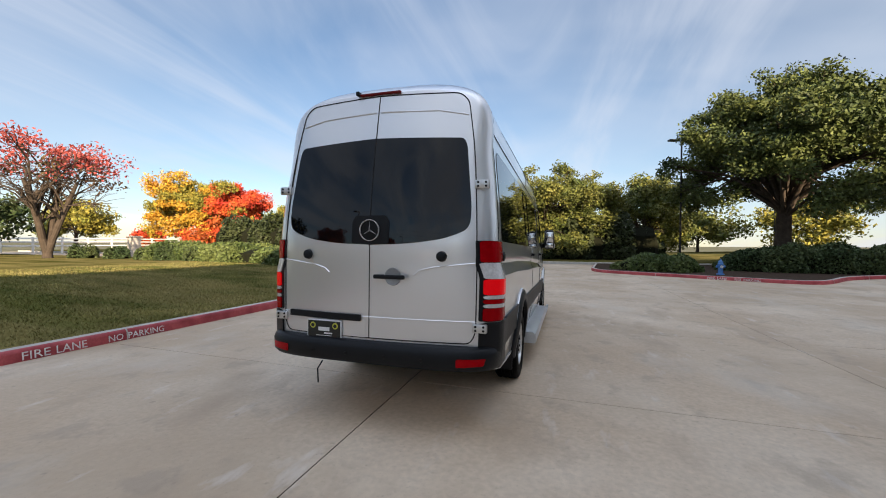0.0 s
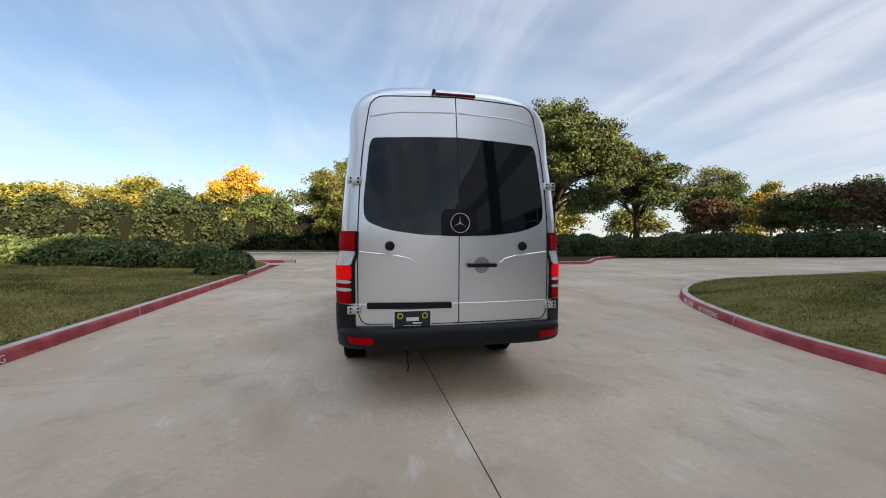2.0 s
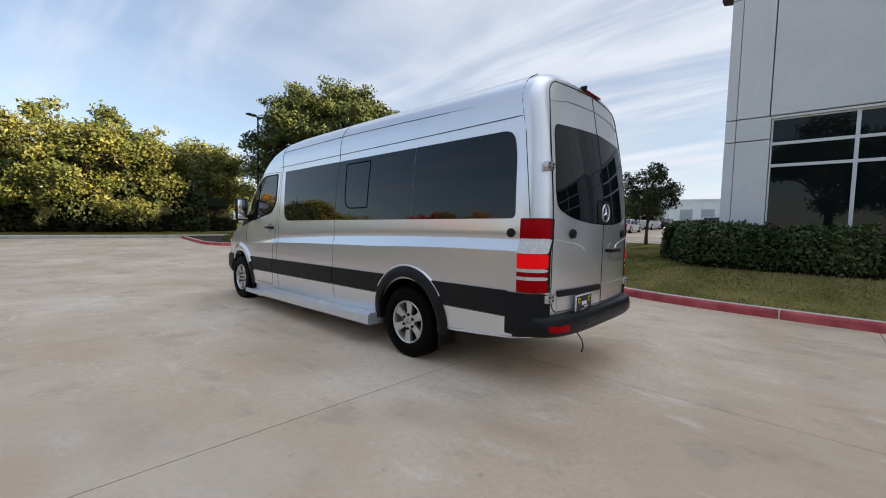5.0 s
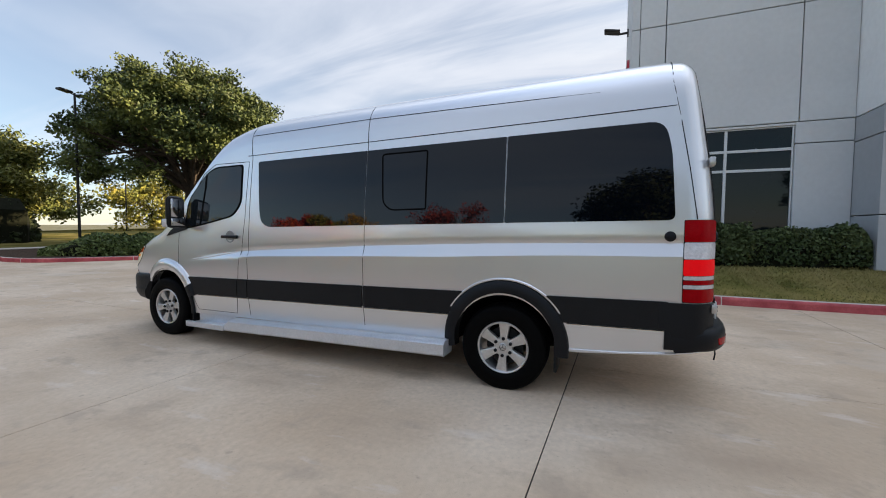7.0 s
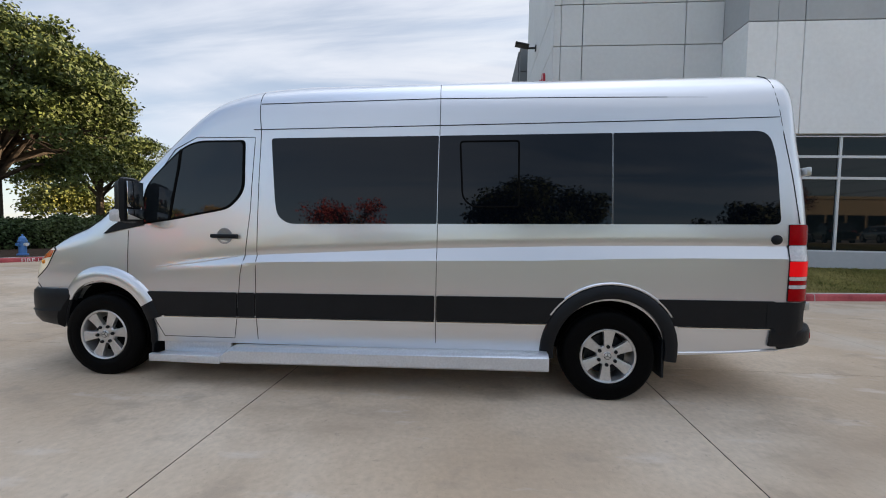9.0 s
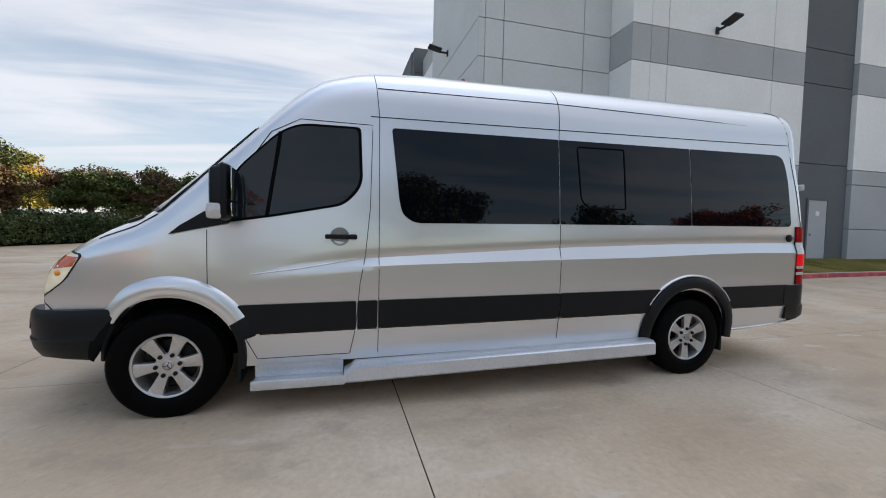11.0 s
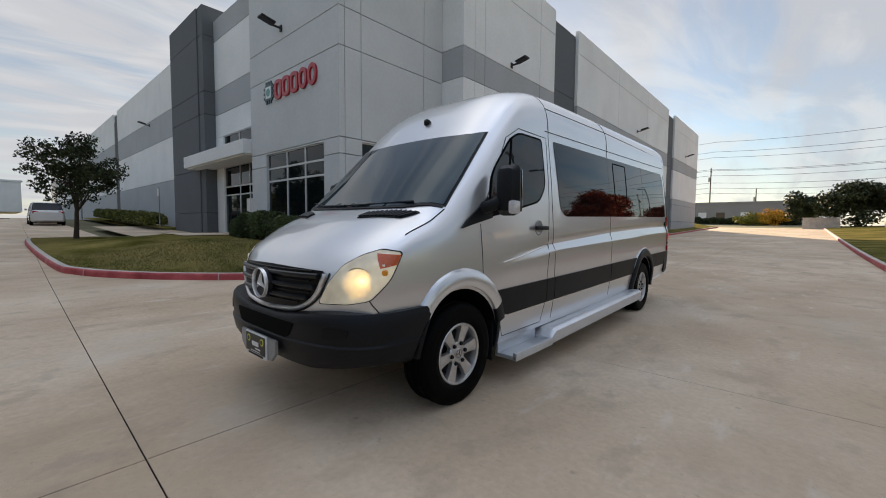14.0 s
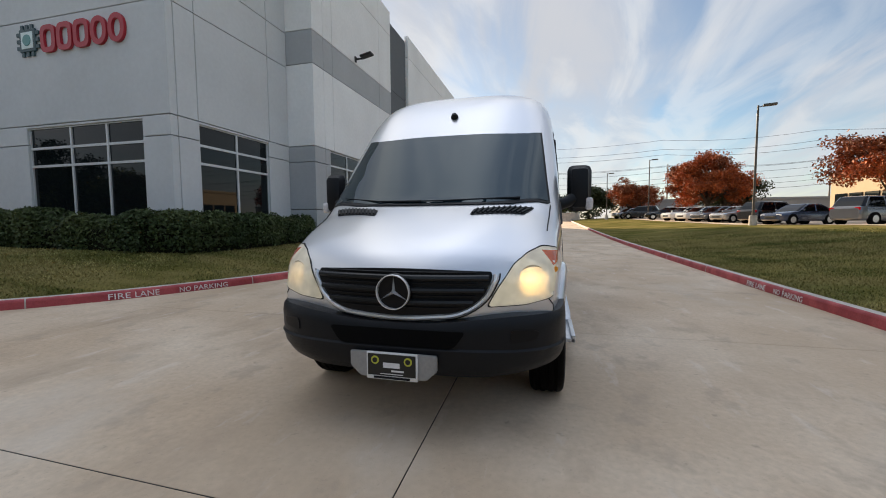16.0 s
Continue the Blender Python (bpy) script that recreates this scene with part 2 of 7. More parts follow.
M_PAINT = pm("silver_metallic_paint", (0.765, 0.77, 0.785), 0.31, 0.76, var=0.02, scale=1.2, fine=0.0, fscale=40, bump=0, coat=1.0)
M_PAINT.node_tree.nodes["Principled BSDF"].inputs["Coat IOR"].default_value = 1.6
M_STRIP = pm("grey_black_rubbing_strip", (0.0085, 0.009, 0.0105), 0.45, spec=0.22, var=0.12, scale=6, bump=0.15, bscale=400)
M_TRIM = pm("black_plastic_trim", (0.0075, 0.0087, 0.011), 0.40, spec=0.22, var=0.12, scale=6, bump=0.15, bscale=400)
M_TINT = pm("dark_tinted_glass", (0.0015, 0.0025, 0.0045), 0.02, spec=0.40, var=0.02, bump=0, fine=0)
M_DOORGL = pm("door_glass", (0.012, 0.015, 0.018), 0.02, spec=0.40, var=0.02, bump=0, fine=0)
M_SCREEN = pm("windscreen_glass", (0.005, 0.016, 0.022), 0.02, spec=0.60, var=0.02, bump=0, fine=0)
M_SCREEN.node_tree.nodes["Principled BSDF"].inputs["Specular Tint"].default_value = (0.74, 0.92, 1.0, 1)
M_SEAM = pm("panel_gap", (0.012, 0.012, 0.013), 0.8, bump=0)
M_RUBBER = pm("tyre_rubber", (0.002, 0.002, 0.0021), 0.55, spec=0.06, var=0.2, scale=12, bump=0.25, bscale=120)
M_WELL = pm("wheel_well_liner", (0.004, 0.004, 0.004), 0.95, bump=0.2, spec=0.1)
M_ALLOY = pm("alloy_wheel", (0.60, 0.60, 0.60), 0.33, 0.85, var=0.06, scale=9, bump=0)
M_CHROME = pm("chrome", (0.75, 0.75, 0.76), 0.08, 1.0, var=0.02, bump=0)
M_BADGE = pm("bright_badge_metal", (0.82, 0.82, 0.82), 0.24, 0.55, var=0.02, bump=0)
M_STEP = pm("brushed_aluminium_step", (0.66, 0.68, 0.71), 0.30, 0.55, var=0.06, scale=5, bump=0.08, bscale=160)
M_REDL = pm("red_lamp_lens", (0.34, 0.0, 0.003), 0.14, spec=0.12, var=0.12, scale=25, bump=0.25, bscale=120)
M_DKRED = pm("dark_red_lens", (0.16, 0.004, 0.006), 0.2, spec=0.2, var=0.1, bump=0)
M_REDLIT = pm("lit_red_lamp_lens", (0.34, 0.002, 0.005), 0.12, spec=0.14, var=0.05, scale=25, bump=0.3, bscale=120, emit=((1.0, 0.004, 0.008), 0.16))
M_CLEARL = pm("clear_lamp_lens", (0.62, 0.60, 0.60), 0.10, spec=0.7, var=0.12, scale=30, bump=0.3, bscale=90, coat=0.7)
M_CORE = pm("glowing_bulb", (0.9, 0.8, 0.5), 0.2, var=0.05, bump=0, emit=((1.0, 0.70, 0.30), 9.0))
M_REFLECTOR = pm("lamp_housing", (0.90, 0.88, 0.82), 0.35, 0.0, var=0.06, scale=20, bump=0.05, bscale=60)
M_BOWL = pm("polished_reflector", (0.66, 0.60, 0.48), 0.40, 0.7, var=0.03, bump=0.9, bscale=55)


def clear_lens(name, tint, haze, amount):
    """A thin clear cover: it lets light through, mirrors a little, has some haze in it, and glows faintly by itself."""
    m = bpy.data.materials.new(name)
    m.use_nodes = True
    t = m.node_tree
    t.nodes.clear()
    out, mx, hz = t.nodes.new("ShaderNodeOutputMaterial"), t.nodes.new("ShaderNodeMixShader"), t.nodes.new("ShaderNodeMixShader")
    tr, gl, df, fr = t.nodes.new("ShaderNodeBsdfTransparent"), t.nodes.new("ShaderNodeBsdfGlossy"), t.nodes.new("ShaderNodeBsdfDiffuse"), t.nodes.new("ShaderNodeFresnel")
    tl, milk = t.nodes.new("ShaderNodeBsdfTranslucent"), t.nodes.new("ShaderNodeMixShader")
    tl.inputs["Color"].default_value, milk.inputs[0].default_value = (*haze, 1), 0.38
    t.links.new(df.outputs[0], milk.inputs[1])
    t.links.new(tl.outputs[0], milk.inputs[2])
    tr.inputs["Color"].default_value, df.inputs["Color"].default_value = (*tint, 1), (*haze, 1)
    gl.inputs["Roughness"].default_value, fr.inputs["IOR"].default_value = 0.04, 1.7
    nz, rg, co = t.nodes.new("ShaderNodeTexNoise"), t.nodes.new("ShaderNodeMapRange"), t.nodes.new("ShaderNodeTexCoord")
    nz.inputs["Scale"].default_value = 9
    rg.inputs["To Min"].default_value, rg.inputs["To Max"].default_value = amount * 0.55, amount * 1.45
    t.links.new(co.outputs["Object"], nz.inputs["Vector"])
    t.links.new(nz.outputs[0], rg.inputs[0])
    t.links.new(rg.outputs[0], hz.inputs[0])
    t.links.new(tr.outputs[0], hz.inputs[1])
    # a faint warm glow put into the cover itself, for the bulb's scattered light
    em, ad = t.nodes.new("ShaderNodeEmission"), t.nodes.new("ShaderNodeAddShader")
    em.inputs["Color"].default_value, em.inputs["Strength"].default_value = (1.0, 0.90, 0.66, 1), 0.12
    t.links.new(milk.outputs[0], ad.inputs[0])
    t.links.new(em.outputs[0], ad.inputs[1])
    t.links.new(ad.outputs[0], hz.inputs[2])
    t.links.new(fr.outputs[0], mx.inputs[0])
    t.links.new(hz.outputs[0], mx.inputs[1])
    t.links.new(gl.outputs[0], mx.inputs[2])
    t.links.new(mx.outputs[0], out.inputs[0])
    return m


M_HEADL = clear_lens("yellowed_headlamp_lens", (0.98, 0.97, 0.92), (0.98, 0.95, 0.84), 0.70)
M_AMBULB = pm("amber_bulb", (0.95, 0.36, 0.03), 0.3, var=0.05, bump=0)
M_AMBER = pm("amber_lens", (0.60, 0.10, 0.02), 0.12, spec=0.7, var=0.1, coat=0.6, bump=0.2)
M_GRILLE = pm("grille_black", (0.005, 0.005, 0.006), 0.4, spec=0.22, var=0.1, bump=0.1)
M_GBAR = pm("grille_bar_grey", (0.016, 0.017, 0.019), 0.3, 0.3, var=0.05, bump=0)
M_PLATE = pm("plate_black", (0.012, 0.013, 0.012), 0.4, var=0.05, bump=0)
M_YELLOW = pm("plate_yellow_green", (0.55, 0.55, 0.06), 0.4, var=0.05, bump=0)
M_TEXT = pm("plate_white", (0.75, 0.75, 0.75), 0.4, var=0.03, bump=0)

M_BARK = pm("bark", (0.075, 0.058, 0.045), 0.95, var=0.3, scale=4, fine=0.25, fscale=30, bump=0.8, bscale=25, spec=0.1)
M_BARKL = pm("pale_bark", (0.20, 0.165, 0.13), 0.95, var=0.3, scale=4, fine=0.25, fscale=30, bump=0.8, bscale=25, spec=0.1)


def leaf_mat(name, a, b, isl=0.45):
    m = pm(name, a, 0.6, var=0.25, scale=0.6, island=isl, bump=0, fine=0.1, tint=b, spec=0.25)
    m.node_tree.nodes["Principled BSDF"].inputs["Subsurface Weight"].default_value = 0.0
    return m


M_OAK = leaf_mat("oak_leaves", (0.047, 0.070, 0.019), (0.100, 0.118, 0.030))
M_GREEN = leaf_mat("green_leaves", (0.075, 0.100, 0.022), (0.155, 0.150, 0.034))
M_DARKG = leaf_mat("dark_green_leaves", (0.022, 0.034, 0.012), (0.045, 0.055, 0.020))
M_HEDGE = leaf_mat("hedge_leaves", (0.040, 0.066, 0.022), (0.068, 0.086, 0.030))
M_SHRUB = leaf_mat("shrub_leaves", (0.055, 0.088, 0.024), (0.115, 0.14, 0.042))
M_ORANGE = leaf_mat("orange_leaves", (0.46, 0.10, 0.02), (0.30, 0.07, 0.02))
M_REDLF = leaf_mat("red_leaves", (0.60, 0.045, 0.03), (0.50, 0.12, 0.025))
M_YEL = leaf_mat("yellow_leaves", (0.66, 0.35, 0.032), (0.50, 0.30, 0.04))
M_GOLD = leaf_mat("gold_leaves", (0.62, 0.30, 0.03), (0.34, 0.24, 0.03))
M_OLIVE = leaf_mat("olive_gold_leaves", (0.29, 0.235, 0.035), (0.17, 0.18, 0.035))
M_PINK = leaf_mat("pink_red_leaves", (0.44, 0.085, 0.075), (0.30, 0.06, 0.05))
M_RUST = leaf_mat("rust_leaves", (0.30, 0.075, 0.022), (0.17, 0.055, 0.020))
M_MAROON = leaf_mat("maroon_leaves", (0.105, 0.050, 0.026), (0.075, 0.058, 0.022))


# ---- helpers of the scene ----
def part(name, bm, material, parent=None, label="", smooth=False):
    me = bpy.data.meshes.new(name)
    if isinstance(bm, bmesh.types.BMesh):
        bmesh.ops.recalc_face_normals(bm, faces=bm.faces)
        bm.to_mesh(me)
        bm.free()
    else:
        me = bm
    if smooth:
        me.polygons.foreach_set("use_smooth", [True] * len(me.polygons))
    if material and not me.materials:
        me.materials.append(material)
    ob = new(name, me)
    if parent:
        ob.parent = parent
    if label:
        ob["label"] = label
    return ob


def sharp(ob, deg=35):
    me = ob.data
    me.polygons.foreach_set("use_smooth", [True] * len(me.polygons))
    me.set_sharp_from_angle(angle=radians(deg))
    return ob


def thing(name, label, category, at=(0, 0, 0), group="", kind=""):
    e = new(name)
    e.location = at
    e.empty_display_size = 0.2
    return tagged(e, label, category, group, kind)


def box(bm, lo, hi, bevel=0.0):
    r = bmesh.ops.create_cube(bm, size=1.0)
    c, s = [(a + b) / 2 for a, b in zip(lo, hi)], [b - a for a, b in zip(lo, hi)]
    bmesh.ops.scale(bm, vec=s, verts=r["verts"])
    bmesh.ops.translate(bm, vec=c, verts=r["verts"])
    if bevel:
        es = list({e for v in r["verts"] for e in v.link_edges})
        bmesh.ops.bevel(bm, geom=es, offset=bevel, segments=2, profile=0.5, affect="EDGES")
    return bm


def bbox(lo, hi, bevel=0.0):
    return box(bmesh.new(), lo, hi, bevel)


def tube(bm, pts, radii, sides=8, caps=True):
    pts = [Vector(p) for p in pts]
    radii = [radii] * len(pts) if isinstance(radii, (int, float)) else radii
    rings, ref = [], Vector((0.31, 0.17, 0.93))
    for i, p in enumerate(pts):
        d = (pts[min(i + 1, len(pts) - 1)] - pts[max(i - 1, 0)]).normalized()
        u = d.cross(ref)
        u = (u if u.length > 0.1 else d.cross(Vector((1, 0, 0)))).normalized()
        v = d.cross(u)
        rings.append([bm.verts.new(p + radii[i] * (math.cos(a) * u + math.sin(a) * v)) for a in (2 * math.pi * k / sides for k in range(sides))])
    for a, b in zip(rings, rings[1:]):
        for k in range(sides):
            bm.faces.new((a[k], a[(k + 1) % sides], b[(k + 1) % sides], b[k]))
    if caps:
        bm.faces.new(rings[0][::-1])
        bm.faces.new(rings[-1])
    return bm


def lathe(bm, prof, segs, m=Matrix()):
    """Turns (r, h) pairs about the z axis, then places the result by m."""
    rings = []
    for r, h in prof:
        rings.append([bm.verts.new(m @ Vector((r * math.cos(2 * math.pi * k / segs), r * math.sin(2 * math.pi * k / segs), h))) for k in range(segs)] if r > 1e-6 else [bm.verts.new(m @ Vector((0, 0, h)))])
    for a, b in zip(rings, rings[1:]):
        for k in range(segs):
            k2 = (k + 1) % segs
            vs = [a[k % len(a)], a[k2 % len(a)], b[k2 % len(b)], b[k % len(b)]]
            vs = [v for i, v in enumerate(vs) if v not in vs[:i]]
            if len(vs) > 2:
                bm.faces.new(vs)
    return bm


def rounded(pts, radii, n=5):
    """A closed outline with rounded corners, in two dimensions."""
    out, N = [], len(pts)
    radii = [radii] * N if isinstance(radii, (int, float)) else radii
    for i, p in enumerate(pts):
        p, a, b, r = Vector(p), Vector(pts[i - 1]), Vector(pts[(i + 1) % N]), radii[i]
        if r <= 0:
            out.append((p.x, p.y))
            continue
        u, v = (a - p).normalized(), (b - p).normalized()
        r = min(r, 0.48 * (a - p).length, 0.48 * (b - p).length)
        for k in range(n + 1):
            t = k / n
            q = (1 - t) ** 2 * (p + u * r) + 2 * t * (1 - t) * p + t * t * (p + v * r)
            out.append((q.x, q.y))
    return out


def patch(outline, fmap, off, thick=0.006, step=0.12, hole=None):
    """A plate over a curved surface: the flat outline is cut into a net, laid on by fmap(u, v, off), and thickened inwards."""
    bm = bmesh.new()
    vs = [bm.verts.new((u, v, 0)) for u, v in outline]
    if hole:
        hs = [bm.verts.new((u, v, 0)) for u, v in hole]
        es = [bm.edges.new((a, b)) for a, b in zip(vs, vs[1:] + vs[:1])] + [bm.edges.new((a, b)) for a, b in zip(hs, hs[1:] + hs[:1])]
        bmesh.ops.triangle_fill(bm, use_beauty=True, edges=es)
    else:
        bm.faces.new(vs)
    us, ws = [p[0] for p in outline], [p[1] for p in outline]
    for vals, n in ((us, (1, 0, 0)), (ws, (0, 1, 0))):
        lo, hi = min(vals), max(vals)
        k = max(1, int((hi - lo) / step))
        for i in range(1, k):
            c = lo + (hi - lo) * i / k
            bmesh.ops.bisect_plane(bm, geom=bm.verts[:] + bm.edges[:] + bm.faces[:], plane_co=(c * n[0], c * n[1], 0), plane_no=n)
    r = bmesh.ops.extrude_face_region(bm, geom=bm.faces[:])
    for v in (g for g in r["geom"] if isinstance(g, bmesh.types.BMVert)):
        v.co.z = -1
    for v in bm.verts:
        v.co = fmap(v.co.x, v.co.y, off if v.co.z < -0.5 else off - thick)
    bmesh.ops.triangulate(bm, faces=[f for f in bm.faces if len(f.verts) > 4])
    return bm


def net(verts, faces, name):
    me = bpy.data.meshes.new(name)
    me.from_pydata(verts, [], faces)
    me.validate()
    return me


# the lie of the land: level about the van, gently rising to the east, south and north
def soft(v):
    return np.log1p(np.exp(np.clip(v, -30, 30))) if v < 30 else v


def step01(v):
    v = min(1.0, max(0.0, v))
    return v * v * (3 - 2 * v)


def G(x, y):
    g = 0.030 * 3 * soft((x - 10) / 3) * (1 if x < 60 else 60 / x)
    g += 0.022 * 4 * soft((-y - 14) / 4) * (1 if y > -90 else -90 / y)
    g += 0.010 * 3 * soft((y - 12) / 3) * (1 if y < 60 else 60 / y)
    return float(g)


def G_west(x, y):
    """The lawn west of the drive: a low bank, higher towards the south."""
    return G(x, y) + 0.15 + step01((-x - 4.75) / 9) * (0.32 + 0.38 * step01((6 - y) / 12)) * step01((17 - y) / 4 + 0.4) - 0.30 * step01((-y - 14) / 14) * step01((-x - 7) / 6)



# ---- ground, drive, kerbs, lawns ----
def sheet(name, outline, zf, material, step, label, category, lift=0.0):
    bm = bmesh.new()
    bm.faces.new([bm.verts.new((x, y, 0)) for x, y in outline])
    for ax in (0, 1):
        lo, hi = min(p[ax] for p in outline), max(p[ax] for p in outline)
        n = (1, 0, 0) if ax == 0 else (0, 1, 0)
        k = int((hi - lo) / step)
        for i in range(1, k):
            c = lo + (hi - lo) * i / k
            bmesh.ops.bisect_plane(bm, geom=bm.verts[:] + bm.edges[:] + bm.faces[:], plane_co=(c * n[0], c * n[1], 0), plane_no=n)
    bmesh.ops.triangulate(bm, faces=[f for f in bm.faces if len(f.verts) > 4])
    for v in bm.verts:
        v.co.z = zf(v.co.x, v.co.y) + lift
    ob = part(name, bm, material, None, smooth=True)
    return tagged(ob, label, category, kind="structure")


gx = [-2500, -700, -250, -120, -80, -60, -45, -30, -20, -14, -10, -6, 0, 6, 10, 15, 20, 30, 40, 60, 90, 150, 300, 800, 2500]
gv, gf = [], []
for y in [-2500, -700, -250, -150, -100, -80, -60, -45, -30, -20, -10, 0, 10, 15, 20, 30, 45, 60, 100, 200, 700, 2500]:
    for x in gx:
        gv.append((x, y, G(x, y) - 0.12))
for j in range(21):
    for i in range(len(gx) - 1):
        a = j * len(gx) + i
        gf.append((a, a + 1, a + 1 + len(gx), a + len(gx)))
tagged(part("ground", net(gv, gf, "ground"), M_EARTH), "dry grassy land running out to the horizon", "ground", kind="structure")

WKX = -4.58  # face of the west kerb
EAST = [(6.4, -62), (6.1, -30), (5.6, -14), (5.35, -9.5), (4.75, -5.2), (4.45, -3.2), (4.42, -0.9), (4.5, 0.3), (4.72, 1.3), (5.2, 2.6), (5.95, 4.1), (6.8, 5.2), (8.0, 6.2), (9.4, 6.9), (11.5, 7.2), (21.3, 7.3), (22.3, 6.6), (22.6, 5.4), (22.6, 3.4)]
WEST = [(WKX - 0.1, -64), (WKX - 0.02, -30), (WKX, 0), (WKX - 0.03, 8), (WKX - 0.06, 14.5), (WKX - 0.5, 16.8), (WKX - 1.8, 18.4), (WKX - 4, 19.0), (-60, 19.4)]
ISLE = [(3.3, 26.4), (2.9, 22.6), (2.8, 20.6), (3.25, 19.35), (4.6, 18.4), (6.2, 17.42), (8.0, 16.2), (9.5, 15.3), (10.2, 15.2), (10.9, 15.7), (12.6, 17.6), (15.5, 19.0), (19.5, 20.2)]


def smooth_line(pts, n=6):
    out, P = [], [Vector((*p, 0)) for p in pts]
    for i in range(len(P) - 1):
        a, b, c, d = P[max(i - 1, 0)], P[i], P[i + 1], P[min(i + 2, len(P) - 1)]
        k = n if (c - b).length < 12 else 2 * n
        for j in range(k):
            t = j / k
            q = 0.5 * ((2 * b) + (c - a) * t + (2 * a - 5 * b + 4 * c - d) * t * t + (3 * b - a - 3 * c + d) * t ** 3) if (c - b).length < 12 else b.lerp(c, t)
            out.append((q.x, q.y))
    return out + [pts[-1]]


EAST_S, WEST_S, ISLE_S = smooth_line(EAST), smooth_line(WEST), smooth_line(ISLE)


def sweep(name, line, prof, side, material, parent, label=""):
    """A profile of (inward, up) pairs along a line; side 1: inward is to the left of the way along it."""
    bm, rings = bmesh.new(), []
    for i, p in enumerate(line):
        a, b = line[max(i - 1, 0)], line[min(i + 1, len(line) - 1)]
        d = Vector((b[0] - a[0], b[1] - a[1])).normalized()
        n = Vector((-d.y, d.x)) * side
        g = G(*p)
        rings.append([bm.verts.new((p[0] + n.x * o, p[1] + n.y * o, g + z)) for o, z in prof])
    for a, b in zip(rings, rings[1:]):
        for k in range(len(prof)):
            k2 = (k + 1) % len(prof)
            bm.faces.new((a[k], a[k2], b[k2], b[k]))
    bm.faces.new(rings[0])
    bm.faces.new(rings[-1][::-1])
    return part(name, bm, material, parent, label)


CORE = [(-0.008, -0.08), (0.004, 0.112), (0.02, 0.138), (0.045, 0.146), (0.155, 0.15), (0.16, -0.08)]
FACE = [(-0.014, -0.03), (-0.002, 0.105), (0.010, 0.131), (0.026, 0.1445), (0.036, 0.1475), (0.040, 0.13), (0.02, 0.10), (0.008, -0.03)]
for nm, line, side, lab in (("kerb_west", WEST_S, 1, "red-painted concrete kerb along the lawn"), ("kerb_east", EAST_S, -1, "red-painted concrete kerb curving round the building lawn"), ("kerb_island", ISLE_S, 1, "red-painted kerb round the tree island")):
    k = thing(nm, lab, "kerb", kind="structure")
    sweep("kerb_stone", line, CORE, side, M_KERB, k)
    sweep("painted_face", line, FACE, side, M_RED, k, "worn red paint")
    # bare joints across the paint, every few metres
    walked, last = 0.0, None
    for a, b in zip(line, line[1:]):
        d = Vector((b[0] - a[0], b[1] - a[1]))
        L = d.length
        while walked < L and abs(a[1]) < 45:
            p = Vector(a) + d * (walked / L)
            n = Vector((-d.y, d.x)).normalized() * side
            u = d.normalized() * 0.009
            g = G(p.x, p.y)
            bm, rows = bmesh.new(), []
            for o, z in ((-0.0165, 0.0), (-0.0045, 0.106), (0.008, 0.1335), (0.036, 0.1505), (0.05, 0.14), (0.02, 0.0)):
                rows.append([bm.verts.new((p.x + n.x * o + u.x * q, p.y + n.y * o + u.y * q, g + z)) for q in (-1, 1)])
            for r0, r1 in zip(rows, rows[1:] + rows[:1]):
                bm.faces.new((r0[0], r0[1], r1[1], r1[0]))
            bm.faces.new([r[0] for r in rows])
            bm.faces.new([r[1] for r in rows])
            part("kerb_joint", bm, M_KERB, k)
            walked += 3.257
        walked -= L
        walked = max(walked, 0.0)
k = thing("kerb_north", "plain concrete kerb across the street", "kerb", kind="structure")
sweep("kerb_stone", [(x, 27.5) for x in range(-60, 80, 6)], CORE, 1, M_KERB, k)


def inset(line, side, d):
    out = []
    for i, p in enumerate(line):
        a, b = line[max(i - 1, 0)], line[min(i + 1, len(line) - 1)]
        v = Vector((b[0] - a[0], b[1] - a[1])).normalized()
        out.append((p[0] - v.y * side * d, p[1] + v.x * side * d))
    return out


EAST_IN, WEST_IN, ISLE_IN = inset(EAST_S, -1, 0.158), inset(WEST_S, 1, 0.158), inset(ISLE_S, 1, 0.158)


def kerb_dist(line, x, y):
    best = 1e9
    for (ax, ay), (bx, by) in zip(line, line[1:]):
        dx, dy = bx - ax, by - ay
        t = min(1, max(0, ((x - ax) * dx + (y - ay) * dy) / (dx * dx + dy * dy + 1e-9)))
        best = min(best, math.hypot(x - ax - t * dx, y - ay - t * dy))
    return best


EK = EAST_S[::3]


def G_east(x, y):
    """The lawn before the building, banked up to its foot."""
    d = kerb_dist(EK, x, y)
    return G(x, y) + 0.148 + step01(d / 4.5) * (0.40 + 0.22 * step01(-y / 14)) * step01((21 - x) / 4)


sheet("lawn_east", EAST_IN + [(22.4, 1.5), (60, 1.5), (60, -62)], G_east, M_LAWN, 1.3, "mown lawn of green and straw grass round the building", "lawn")
sheet("lawn_west", WEST_IN + [(-60, -64)], G_west, M_LAWN, 2.0, "mown lawn of green and straw grass beside the drive", "lawn", -0.002)
sheet("island_bed", ISLE_IN + [(19.3, 26.5)], lambda x, y: G(x, y) + 0.14, M_MULCH, 1.5, "mulched planting island with shrubs and an oak", "planting bed")
sheet("verge_north", [(-60, 27.65), (80, 27.65), (80, 60), (-60, 60)], lambda x, y: G(x, y) + 0.14, M_LAWN, 5.0, "grass verge beyond the street", "verge")
